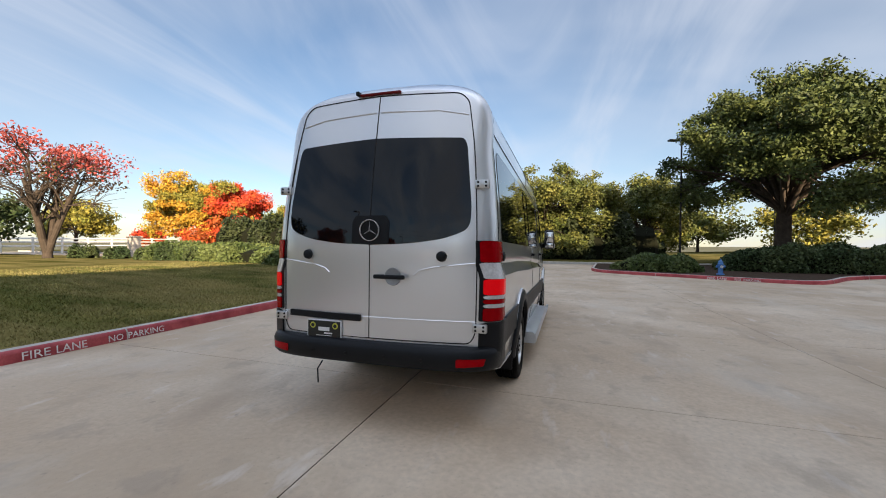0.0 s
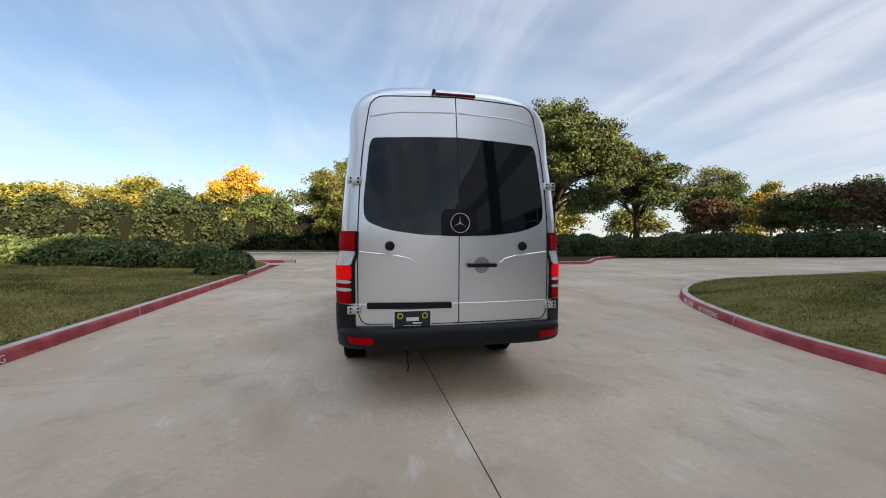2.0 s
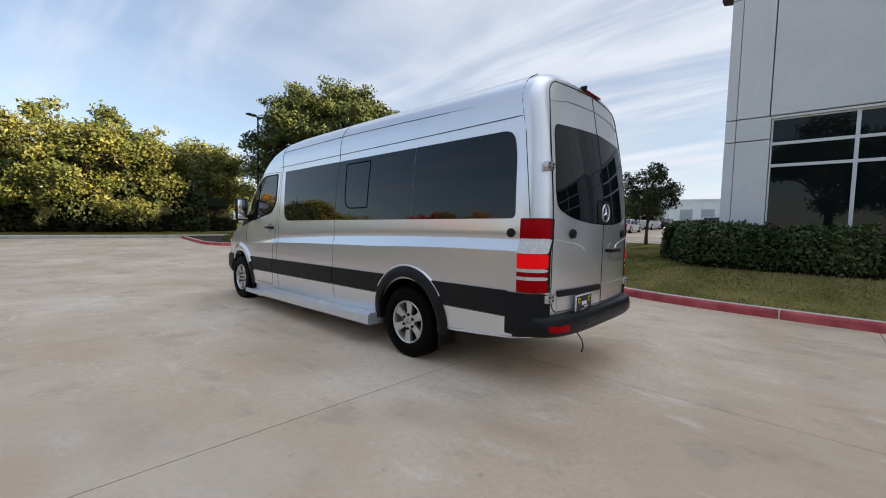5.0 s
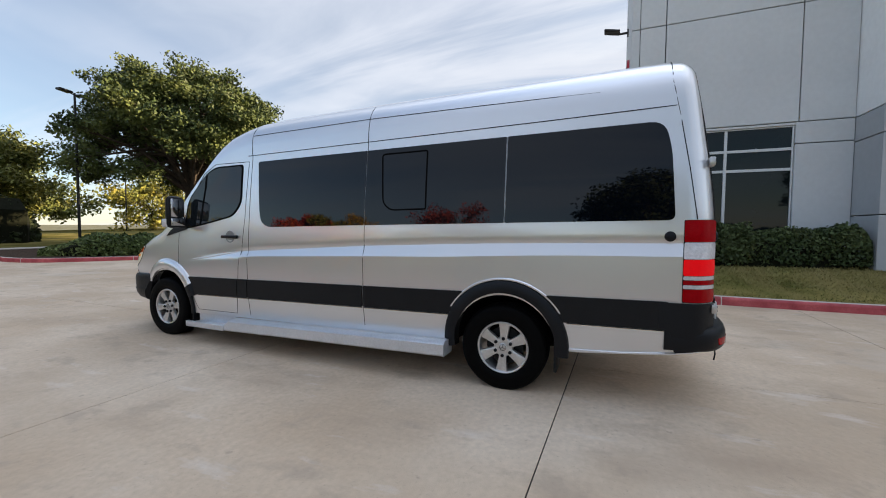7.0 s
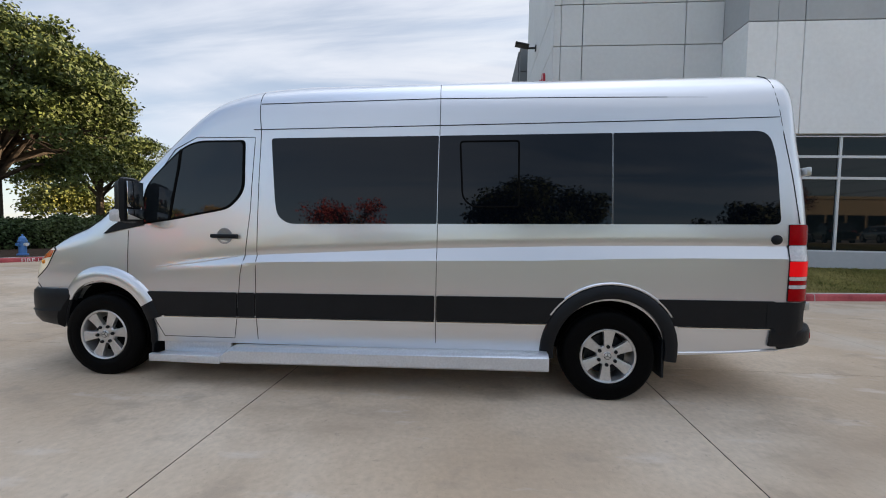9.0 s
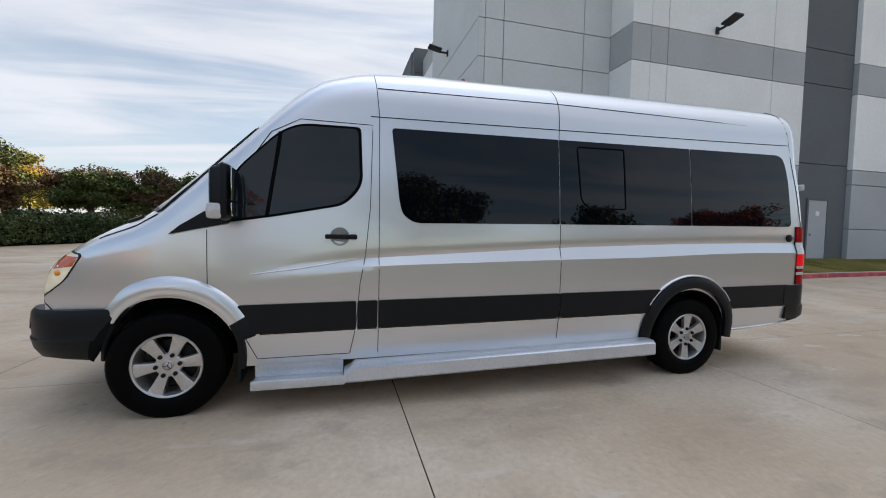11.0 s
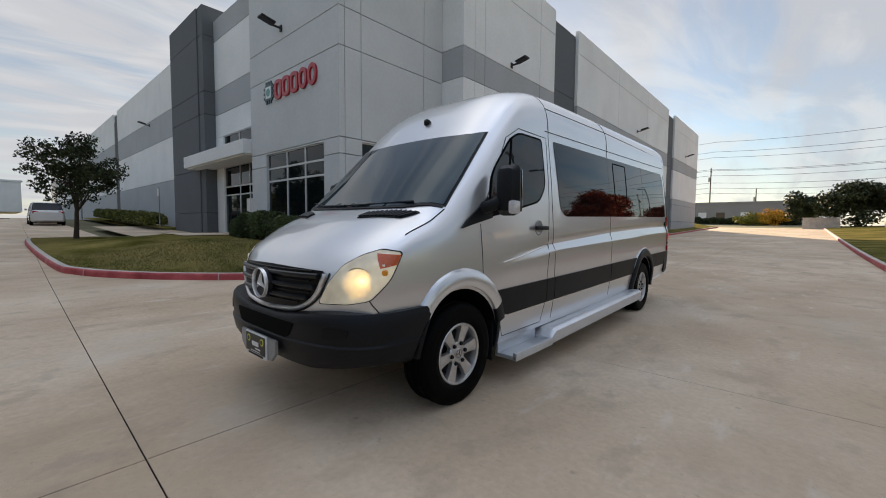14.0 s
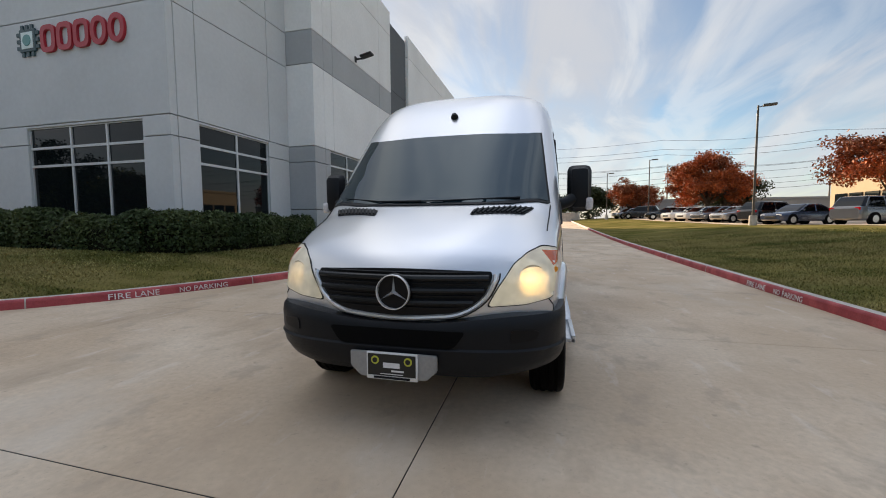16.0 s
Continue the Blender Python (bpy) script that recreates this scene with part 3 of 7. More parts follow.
sheet("pavement_entrance", [(15.2, 0.0), (24.2, 0.0), (34, 0.6), (34, 3.6), (22.9, 3.6), (15.2, 3.2)], lambda x, y: G_east(x, y) + 0.03, M_CONC, 1.2, "pale concrete walkway before the entrance", "walkway")


def jx(y):
    return -0.076 - 0.0135 * y


def in_poly(x, y, poly):
    c = False
    for (ax, ay), (bx, by) in zip(poly, poly[1:] + poly[:1]):
        if (ay > y) != (by > y) and x < (bx - ax) * (y - ay) / (by - ay) + ax:
            c = not c
    return c


sheet("road", [(-5.2, -64), (7.2, -64), (7.2, 7), (70, 7), (70, 27.6), (-60, 27.6), (-60, 19), (-5.2, 19)], G, M_JOINT, 5.0, "bed under the concrete slabs of the drive", "road bed", -0.035)
drive = thing("road_slabs", "pale tan concrete drive in large joined slabs", "road", kind="structure")
rows_y = [1.105 + 3.257 * k for k in range(-20, 9)]
POLY_E, POLY_W, POLY_I = EAST_IN + [(60, 1.5), (60, -62)], WEST_IN + [(-60, -64)], ISLE_IN + [(19.3, 26.5)]


def ty(x, y):
    return y - 0.022 * x if min(abs(y - 7.619), abs(y - 1.105)) < 0.01 else y


def slab(x0, x1, y0, y1, jl=0.0, jr=0.0):
    g = 0.0034
    bm = bmesh.new()
    xa0, xa1 = x0 + (jx(y0) - jx(1) if jl else 0) + g, x0 + (jx(y1) - jx(1) if jl else 0) + g
    xb0, xb1 = x1 + (jx(y0) - jx(1) if jr else 0) - g, x1 + (jx(y1) - jx(1) if jr else 0) - g
    base = [(xa0, ty(xa0, y0) + g), (xb0, ty(xb0, y0) + g), (xb1, ty(xb1, y1) - g), (xa1, ty(xa1, y1) - g)]
    e = 0.003
    top = [(xa0 + e, ty(xa0, y0) + g + e), (xb0 - e, ty(xb0, y0) + g + e), (xb1 - e, ty(xb1, y1) - g - e), (xa1 + e, ty(xa1, y1) - g - e)]
    lo = [bm.verts.new((x, y, G(x, y) - 0.05)) for x, y in base]
    mid = [bm.verts.new((x, y, G(x, y) - 0.003)) for x, y in base]
    up = [bm.verts.new((x, y, G(x, y))) for x, y in top]
    for a, b, mi in ((lo, mid, 1), (mid, up, 0)):
        for i in range(4):
            bm.faces.new((a[i], a[(i + 1) % 4], b[(i + 1) % 4], b[i])).material_index = mi
    bm.faces.new(up)
    ob = part("slab", bm, M_CONC, drive)
    ob.data.materials.append(M_JOINT)


for y0, y1 in zip(rows_y, rows_y[1:]):
    xs = [WKX - 0.08, jx(1), 4.5, 9.2, 13.9, 18.6, 23.3, 28, 35, 42, 55, 69] if y1 > 5 else [WKX - 0.08, jx(1), 4.5, 7.1]
    if y1 > 19:
        xs = [-60, -45, -32, -22, -14, -9] + xs
    for i, (x0, x1) in enumerate(zip(xs, xs[1:])):
        cs = [(x0 + (x1 - x0) * u, y0 + (y1 - y0) * v) for u in (0.03, 0.5, 0.97) for v in (0.03, 0.5, 0.97)]
        if any(all(in_poly(*c, p) for c in cs) for p in (POLY_E, POLY_W, POLY_I)):
            continue
        slab(x0, x1, y0, min(y1, 27.5), abs(x0 - jx(1)) < 0.01, abs(x1 - jx(1)) < 0.01)


def lettering(name, text, size, m, material, parent=None, depth=0.002, label=""):
    cu = bpy.data.curves.new(name, "FONT")
    cu.body, cu.size, cu.extrude, cu.align_x = text, size, depth, "LEFT"
    cu.resolution_u = 2
    tmp = bpy.data.objects.new(name, cu)
    scene.collection.objects.link(tmp)
    me = bpy.data.meshes.new_from_object(tmp.evaluated_get(bpy.context.evaluated_depsgraph_get()))
    bpy.data.objects.remove(tmp)
    me.transform(m)
    me.materials.clear()
    ob = part(name, me, material, parent, label)
    return ob


def kerb_text(words, line, at, sense, size, width):
    """Stencilled words bent along a kerb's face; at: where they start, sense: 1 along the line, -1 against it."""
    run, cum = [Vector(p) for p in line], [0.0]
    for a, b in zip(run, run[1:]):
        cum.append(cum[-1] + (b - a).length)
    best = None
    for (a, b), c0 in zip(zip(run, run[1:]), cum):
        f = max(0.0, min(1.0, (Vector(at) - a).dot(b - a) / (b - a).length_squared))
        gap = (a.lerp(b, f) - Vector(at)).length
        if best is None or gap < best[0]:
            best = (gap, c0 + f * (b - a).length)
    s0 = best[1]
    ob = lettering("kerb_lettering", words, size, Matrix(), M_LETTER)
    lo, hi = min(v.co.x for v in ob.data.vertices), max(v.co.x for v in ob.data.vertices)
    for v in ob.data.vertices:
        c = s0 + sense * (v.co.x - lo) * width / (hi - lo)
        i = max(0, min(len(run) - 2, int(np.searchsorted(cum, c)) - 1))
        d = (run[i + 1] - run[i]).normalized()
        p = run[i] + d * (c - cum[i])
        n = Vector((d.y, -d.x)) * (1 if sense > 0 else -1)
        o = 0.0225 - 0.09 * (0.016 + v.co.y) + v.co.z
        v.co = (p.x + n.x * o, p.y + n.y * o, G(p.x, p.y) + 0.016 + v.co.y)
    return tagged(ob, "white stencilled word on the red kerb", "lettering", group="kerb lettering")


for words, line, at, sense, size, sq in (
        ("FIRE", WEST_S, (WKX, 0.26), 1, 0.135, 0.27), ("LANE", WEST_S, (WKX, 0.59), 1, 0.135, 0.33), ("NO", WEST_S, (WKX, 1.18), 1, 0.125, 0.19), ("PARKING", WEST_S, (WKX, 1.44), 1, 0.125, 0.53),
        ("FIRE", EAST_S, (6.01, 4.19), -1, 0.135, 0.29), ("LANE", EAST_S, (5.83, 3.89), -1, 0.135, 0.34), ("NO", EAST_S, (5.53, 3.32), -1, 0.125, 0.18), ("PARKING", EAST_S, (5.43, 3.11), -1, 0.125, 0.59),
        ("FIRE", ISLE_S, (7.15, 16.78), 1, 0.14, 0.30), ("LANE", ISLE_S, (7.45, 16.57), 1, 0.14, 0.35), ("NO", ISLE_S, (7.95, 16.23), 1, 0.13, 0.2), ("PARKING", ISLE_S, (8.20, 16.07), 1, 0.13, 0.55)):
    kerb_text(words, line, at, sense, size, sq)

# ---- warehouse with an office corner ----
house = thing("warehouse", "grey and white tilt-up concrete warehouse with an office corner", "building", (14, -6, 0.5))


def hpart(name, bm, mat, label=""):
    ob = part(name, bm, mat, house, label)
    ob.matrix_parent_inverse = Matrix.Translation((-14, 6, -0.5))
    return ob


def wall_box(lo, hi, mat, name="wall_panel", bevel=0.012):
    return hpart(name, bbox(lo, hi, bevel), mat)


B0, TOP = -0.3, 12.75
gj = 0.012
# backing walls that the panels stand before
hpart("wall_core", box(bbox((7.86, -52.0, B0), (8.1, -4.80, TOP - 0.3)), (8.98, -4.75, B0), (9.2, 0.16, TOP - 0.3)), M_GAP)
hpart("wall_core", box(box(bbox((9.2, -0.1, B0), (15.0, 0.16, TOP - 0.3)), (15.0, -1.0, 4.3), (23, -0.72, TOP - 0.5)), (26, -1.6, B0), (130, -1.3, TOP - 0.5)), M_GAP)
hpart("roof", bbox((8.1, -51.9, TOP - 0.9), (129, -1.6, TOP - 0.7)), M_PLIGHT)
hpart("wall_core", bbox((8.1, -52.0, B0), (129.6, -51.7, TOP - 0.2)), M_PLIGHT)


def west_panels(y0, y1, bands, splits, x=7.63):
    for a, b in zip(splits, splits[1:]):
        for z0, z1, mat in bands:
            wall_box((x, min(a, b) + gj, z0 + gj), (x + 0.22, max(a, b) - gj, z1 - gj), mat)


BANDS = [(B0, 1.75, M_PMID), (1.75, 3.55, M_PMID), (3.55, 4.15, M_PMID), (4.15, 7.18, M_PWHITE), (7.18, 8.40, M_PMID), (8.40, 11.45, M_PWHITE), (11.45, TOP, M_PWHITE)]
# west side: the return beside the office corner, bays and dark columns
for z0, z1, mat in BANDS:
    wall_box((7.63, -5.35, z0 + gj), (8.98, -4.60, z1 - gj), mat)
WIN3 = (-8.65, -5.75)
for z0, z1, mat in BANDS[3:]:
    for a, b in ((-10.8, -6.05), (-6.05, -5.35)):
        wall_box((7.63, a + gj, z0 + gj), (7.85, b - gj, z1 - gj), mat)
    wall_box((7.63, -12.42 + gj, z0 + gj), (7.85, -10.8 - gj, z1 - gj), mat)
for z0, z1, mat in BANDS[:3]:
    wall_box((7.63, -12.42 + gj, z0 + gj), (7.85, WIN3[0] - gj, z1 - gj), mat)
    wall_box((7.63, WIN3[1] + gj, z0 + gj), (7.85, -5.35 - gj, z1 - gj), mat)
wall_box((7.64, WIN3[0], B0), (7.84, WIN3[1], 0.95), M_PMID)
for c0, c1 in ((-15.35, -12.42), (-39.5, -36.85)):
    for z0, z1 in ((B0, 4.3), (4.3, 7.4), (7.4, 8.75), (8.75, TOP - 0.45)):
        wall_box((7.80, c0 + gj, z0 + gj), (8.0, c1 - gj, z1 - gj), M_PDARK)
for b0, b1, n in ((-36.85, -15.35, 3), (-51.9, -39.5, 2)):
    sp = [b1 + (b0 - b1) * i / n for i in range(n + 1)]
    west_panels(b0, b1, [(a, b + 0.0, m) for a, b, m in BANDS], sp)
# office corner, west face
WIN2 = (-3.43, -0.50)
ZW = (0.72, 4.08)
for z0, z1, mat in ((4.15, 7.1, M_PLIGHT), (7.1, 8.35, M_PLIGHT), (8.35, TOP, M_PLIGHT)):
    for a, b in ((-3.50, -0.46), (-4.60, -3.50), (-0.46, 0.20)):
        wall_box((8.75, a + gj, z0 + gj), (8.97, b - gj, z1 - gj), mat)
for z0, z1 in ((B0, 3.6), (3.6, 4.15)):
    wall_box((8.75, -4.60 + gj, z0 + gj), (8.97, WIN2[0] - gj, z1 - gj), M_PLIGHT)
    wall_box((8.75, WIN2[1] + gj, z0 + gj), (8.97, 0.20 - gj, z1 - gj), M_PLIGHT)
wall_box((8.75, WIN2[0], B0), (8.95, WIN2[1], ZW[0]), M_PLIGHT)
wall_box((8.76, WIN2[0] - gj, 4.08), (8.95, WIN2[1] + gj, 4.14), M_PLIGHT)
# office corner, north face (with the sign)
WIN1 = (9.72, 14.07)
for z0, z1 in ((4.15, 7.1), (7.1, 8.35), (8.35, TOP)):
    wall_box((8.75 + gj, 0.20, z0 + gj), (15.5, 0.42, z1 - gj), M_PLIGHT)
for z0, z1 in ((B0, 3.6), (3.6, 4.15)):
    wall_box((8.75 + gj, 0.20, z0 + gj), (WIN1[0] - gj, 0.42, z1 - gj), M_PLIGHT)
    wall_box((WIN1[1] + gj, 0.20, z0 + gj), (15.5, 0.42, z1 - gj), M_PLIGHT)
wall_box((WIN1[0], 0.21, B0), (WIN1[1], 0.41, ZW[0]), M_PLIGHT)
wall_box((WIN1[0] - gj, 0.22, 4.08), (WIN1[1] + gj, 0.41, 4.14), M_PLIGHT)
wall_box((15.24, -0.49, B0), (15.49, 0.19, TOP), M_PLIGHT)
# entrance bay
for z0, z1, mat in ((6.0, 7.25, M_PWHITE), (7.25, 8.6, M_PMID), (8.6, 11.3, M_PWHITE), (11.3, TOP - 0.3, M_PMID)):
    wall_box((15.22 + gj, -0.72, z0 + gj), (22.4, -0.5, z1 - gj), mat)
wall_box((15.22, -0.72, 4.95), (17.3, -0.5, 6.0), M_PWHITE)
wall_box((21.3, -0.72, B0), (22.4, -0.5, 6.0), M_PWHITE)
wall_box((15.22, -0.73, 4.3), (22.4, -0.52, 4.95), M_PWHITE)
# dark tower
for z0, z1 in ((B0, 1.8), (1.8, 4.25), (4.25, 7.3), (7.3, 8.55), (8.55, 11.6), (11.6, 13.2)):
    wall_box((22.35, -1.5, z0 + gj), (23.1, 0.08, z1 - gj), M_PDARK)
    wall_box((23.1 + gj, -1.5, z0 + gj), (28.1, 0.14, z1 - gj), M_PDARK)
# north side beyond the tower
for b0, b1, n in ((28.1, 53.4, 3), (55.2, 82, 3), (83.8, 128, 4)):
    for i in range(n):
        x0, x1 = b0 + (b1 - b0) * i / n, b0 + (b1 - b0) * (i + 1) / n
        for z0, z1, mat in ((B0, 4.5, M_PMID), (4.5, 7.8, M_PWHITE), (7.8, 9.9, M_PMID), (9.9, 13.2, M_PWHITE)):
            wall_box((x0 + gj, -1.6, z0 + gj), (x1 - gj, -1.25, z1 - gj), mat)
for x0 in (53.4, 82):
    wall_box((x0 + gj, -1.6, B0), (x0 + 1.8 - gj, -1.35, 12.9), M_PDARK)
# canopy over the entrance
hpart("canopy", box(bbox((15.52, -0.48, 4.30), (23.7, 0.78, 4.92), 0.02), (15.6, -0.4, 4.24), (23.5, 0.66, 4.30)), M_PWHITE, "white concrete entrance canopy")


def glazing(name, u0, u1, z0, z1, ups, bars, place, label):
    """A framed window in a wall: place(u, depth, z) turns it into the wall's plane; depth counts inwards."""
    w = thing(name, label, "window", kind="structure")
    f = 0.035

    def b(a, c):
        p, q = place(*a), place(*c)
        return bbox([min(i, j) for i, j in zip(p, q)], [max(i, j) for i, j in zip(p, q)], 0.004)

    cols, rows = [u0, *ups, u1], [z0, *bars, z1]
    for z in rows:
        part("window_frame", b((u0, 0.06, max(z - f, z0)), (u1, 0.13, min(z + f, z1) + 0.002)), M_ALU, w)
    for u in cols:
        part("window_frame", b((max(u - f, u0), 0.055, z0), (min(u + f, u1), 0.135, z1)), M_ALU, w)
    for a, c in zip(cols, cols[1:]):
        for d, e in zip(rows, rows[1:]):
            part("pane", b((a + f * 0.6, 0.095, d + f * 0.6), (c - f * 0.6, 0.105, e - f * 0.6)), M_GLASSB, w)
    return w


glazing("window_1", *WIN1, *ZW, (11.06, 12.43), (2.97, 3.49), lambda u, d, z: (u, 0.42 - d, z), "wide office window in white frames with dark panes")
glazing("window_2", *WIN2, *ZW, (-1.97,), (2.97, 3.49), lambda u, d, z: (8.75 + d, u, z), "office window in white frames with dark panes")
glazing("window_3", *WIN3, 0.95, 4.12, (-7.2,), (2.97, 3.55), lambda u, d, z: (7.63 + d, u, z), "side window in white frames with dark panes")
glazing("window_4", 17.3, 21.3, 4.95, 6.0, (19.3,), (), lambda u, d, z: (u, -0.5 - d, z), "upper window over the canopy")
glazing("window_5", 15.3, 21.3, 0.62, 4.28, (16.9, 18.1, 19.3), (3.2, 2.75), lambda u, d, z: (u, -0.5 - d, z), "glazed entrance doors and side lights")
tagged(part("door_notice", bbox((17.9, -0.60, 1.3), (18.6, -0.585, 2.5), 0.003), M_TEXT), "white paper notices taped to the entrance glass", "notice")
# steel side door in the dark column
d = thing("door_1", "plain grey steel side door", "door", kind="structure")
part("door_leaf", bbox((7.755, -14.25, 0.45), (7.80, -13.25, 2.85), 0.006), M_PMID, d)
part("door_frame", box(box(bbox((7.74, -14.33, 0.4), (7.80, -14.25, 2.93)), (7.74, -13.25, 0.4), (7.80, -13.17, 2.93)), (7.74, -14.25, 2.85), (7.80, -13.25, 2.93)), M_PDARK, d)
part("door_handle", bbox((7.71, -13.42, 1.45), (7.755, -13.36, 1.53), 0.01), M_STEEL, d)
part("notice_plate", bbox((7.748, -13.85, 2.25), (7.755, -13.65, 2.42), 0.001), M_TEXT, d)

# sign: an emblem and five raised red letter blocks
sg = thing("wall_sign", "red raised sign with a square chip emblem on the office wall", "sign")


def sign_ring(x, z, w, h, t, ex):
    """A letter's stand-in: one raised rounded ring."""
    bm, rows = bmesh.new(), []
    for k in range(28):
        a = 2 * math.pi * k / 28
        c, q = math.copysign(abs(math.cos(a)) ** ex, math.cos(a)), math.copysign(abs(math.sin(a)) ** ex, math.sin(a))
        rows.append([bm.verts.new((x + u * c, y, z + v * q)) for u, v, y in ((w, h, 0.425), (w, h, 0.50), (w - t, h - t, 0.50), (w - t, h - t, 0.425))])
    for a, b in zip(rows, rows[1:] + rows[:1]):
        for k in range(4):
            bm.faces.new((a[k], a[(k + 1) % 4], b[(k + 1) % 4], b[k]))
    return bm


for i in range(5):
    part("sign_letter", sign_ring(12.85 - i * 0.63, 6.50, 0.285, 0.375, 0.135, 0.55 if i < 3 else 0.9), M_SIGNRED, sg)
em = bbox((13.36, 0.43, 6.22), (14.0, 0.48, 6.86), 0.02)
for i in range(3):
    for sx in (13.24, 14.0):
        box(em, (sx, 0.43, 6.30 + 0.19 * i), (sx + 0.12, 0.47, 6.40 + 0.19 * i))
    box(em, (13.46 + 0.19 * i, 0.43, 6.10), (13.56 + 0.19 * i, 0.47, 6.98))
part("emblem", em, M_SIGNDK, sg)
part("emblem_face", bbox((13.45, 0.475, 6.31), (13.91, 0.49, 6.77), 0.004), M_SIGNLT, sg)
part("emblem_disc", lathe(bmesh.new(), [(0.0, 0.012), (0.15, 0.012), (0.16, 0)], 24, Matrix.Translation((13.68, 0.492, 6.54)) @ Matrix.Rotation(radians(-90), 4, "X")), pm("sign_teal", (0.10, 0.28, 0.27), 0.4, var=0.05, bump=0), sg)


def wall_lamp(x, y, z, nx, ny):
    w = thing("wall_lamp", "dark bronze floodlight on a short arm high on the wall", "wall lamp", (x, y, z), group="wall lamps")
    m = Matrix(((ny, nx, 0, 0), (-nx, ny, 0, 0), (0, 0, 1, 0), (0, 0, 0, 1)))
    for nm, bm in (("mount", bbox((-0.07, 0.0, -0.12), (0.07, 0.05, 0.12), 0.01)), ("arm", bbox((-0.03, 0.05, -0.03), (0.03, 0.36, 0.04), 0.01)), ("head", bbox((-0.19, 0.30, 0.02), (0.19, 0.86, 0.11), 0.03))):
        if nm == "head":
            bmesh.ops.rotate(bm, cent=(0, 0.3, 0.05), matrix=Matrix.Rotation(radians(12), 3, "X"), verts=bm.verts)
        bmesh.ops.transform(bm, matrix=m, verts=bm.verts)
        part(nm, bm, M_DARKM, w)
    return w


for a in ((12.6, 0.42, 8.75, 0, 1), (7.63, -8.1, 8.6, -1, 0), (7.63, -27, 8.9, -1, 0), (7.63, -45, 9.2, -1, 0), (40, -1.25, 9.6, 0, 1), (70, -1.25, 9.6, 0, 1)):
    wall_lamp(*a)

# ---- the van ----
van = thing("van", "silver high-roof passenger van with dark tinted windows on the drive", "van")


def tab(*pairs):
    xs, ys = [p[0] for p in pairs], [p[1] for p in pairs]
    return lambda v: float(np.interp(v, xs, ys))


V_H = tab((0, 2.565), (0.03, 2.60), (0.1, 2.64), (0.3, 2.675), (0.8, 2.695), (3, 2.70), (4.2, 2.695), (4.5, 2.675), (4.75, 2.62), (4.95, 2.55), (5.1, 2.455), (5.27, 2.30), (5.42, 2.15), (5.7, 1.89), (6.0, 1.62), (6.17, 1.47), (6.24, 1.435), (6.4, 1.37), (6.55, 1.292), (6.68, 1.215), (6.77, 1.145), (6.82, 1.09), (6.85, 1.03), (6.86, 0.99))
V_ZS = tab((0, 2.02), (0.3, 2.12), (0.8, 2.15), (4.5, 2.15), (4.75, 2.11), (4.95, 2.03), (5.1, 1.95), (5.27, 1.83), (5.42, 1.71), (5.7, 1.46), (6.0, 1.19), (6.2, 1.17), (6.4, 1.15), (6.55, 1.125), (6.68, 1.09), (6.77, 1.05), (6.82, 1.01), (6.86, 0.92))
V_ZB = tab((0, 0.46), (0.3, 0.41), (1, 0.36), (2, 0.35), (5.5, 0.36), (6.2, 0.36), (6.3, 0.72), (6.86, 0.64))
V_W = tab((0.36, 0.940), (0.55, 0.970), (0.62, 0.977), (0.95, 0.986), (1.09, 0.988), (1.185, 0.954), (1.205, 0.961), (1.28, 0.9605), (1.38, 0.955), (1.75, 0.926), (2.1, 0.886), (2.15, 0.880), (2.3, 0.86))
V_WP = tab((0.36, 0.940), (0.55, 0.970), (0.62, 0.977), (0.95, 0.984), (1.1, 0.978), (1.26, 0.966), (1.38, 0.955), (1.75, 0.926), (2.1, 0.886), (2.15, 0.880), (2.3, 0.86))
K_LO = tab((0, 1.13), (1.2, 1.13), (2.2, 1.10), (3.0, 1.092), (4.5, 1.066), (5.4, 1.0))
K_HI = tab((0, 1.225), (1.2, 1.225), (1.9, 1.218), (3.0, 1.192), (4.5, 1.128), (5.4, 1.06))
V_FADE = tab((0.0, 1), (4.6, 1), (5.5, 0))
V_F = tab((5.9, 0), (6.2, 0.12), (6.5, 0.45), (6.7, 0.75), (6.86, 1.0))
V_TP = tab((5.6, 1.0), (5.94, 0.987), (6.2, 0.968), (6.4, 0.95), (6.65, 0.93), (6.86, 0.905))
V_N = tab((0, 4.5), (0.3, 3.6), (0.8, 3.2), (4.4, 3.2), (4.7, 3.6), (5.1, 4.0), (5.4, 3.6), (5.8, 3.0), (6.86, 3.0))
RC = 0.145
BOW = 0.24


def rake(y, z):
    return z + 0.016 * (3.0 - y)


def side_w(y, z):
    f = V_FADE(y)
    a, b = K_LO(y), K_HI(y)
    zz = z if z < 0.9 else float(np.interp(z, (0.9, a, b, 2.15), (0.9, 1.09, 1.185, 2.15)))
    return (f * V_W(zz) + (1 - f) * V_WP(z)) * V_TP(y)


def width_at(y, z):
    """Half the body's width at a height, over its whole length."""
    zs, h, NEXP = V_ZS(y), V_H(y), V_N(y)
    a = side_w(y, min(z, zs))
    if z > zs:
        a *= max(0.0, 1 - min(1.0, (z - zs) / (h - zs)) ** NEXP) ** (1 / NEXP)
    if y < RC:
        a -= (RC - math.sqrt(max(0, RC * RC - (RC - y) ** 2))) * (1 if z < zs else max(0.15, 1 - ((z - zs) / (h - zs)) ** 2))
    return a


def top_z(x, y):
    zs, h, NEXP = V_ZS(y), V_H(y), V_N(y)
    r = min(1.0, abs(x) / side_w(y, zs))
    return zs + (h - zs) * (1 - r ** NEXP) ** (1 / NEXP)


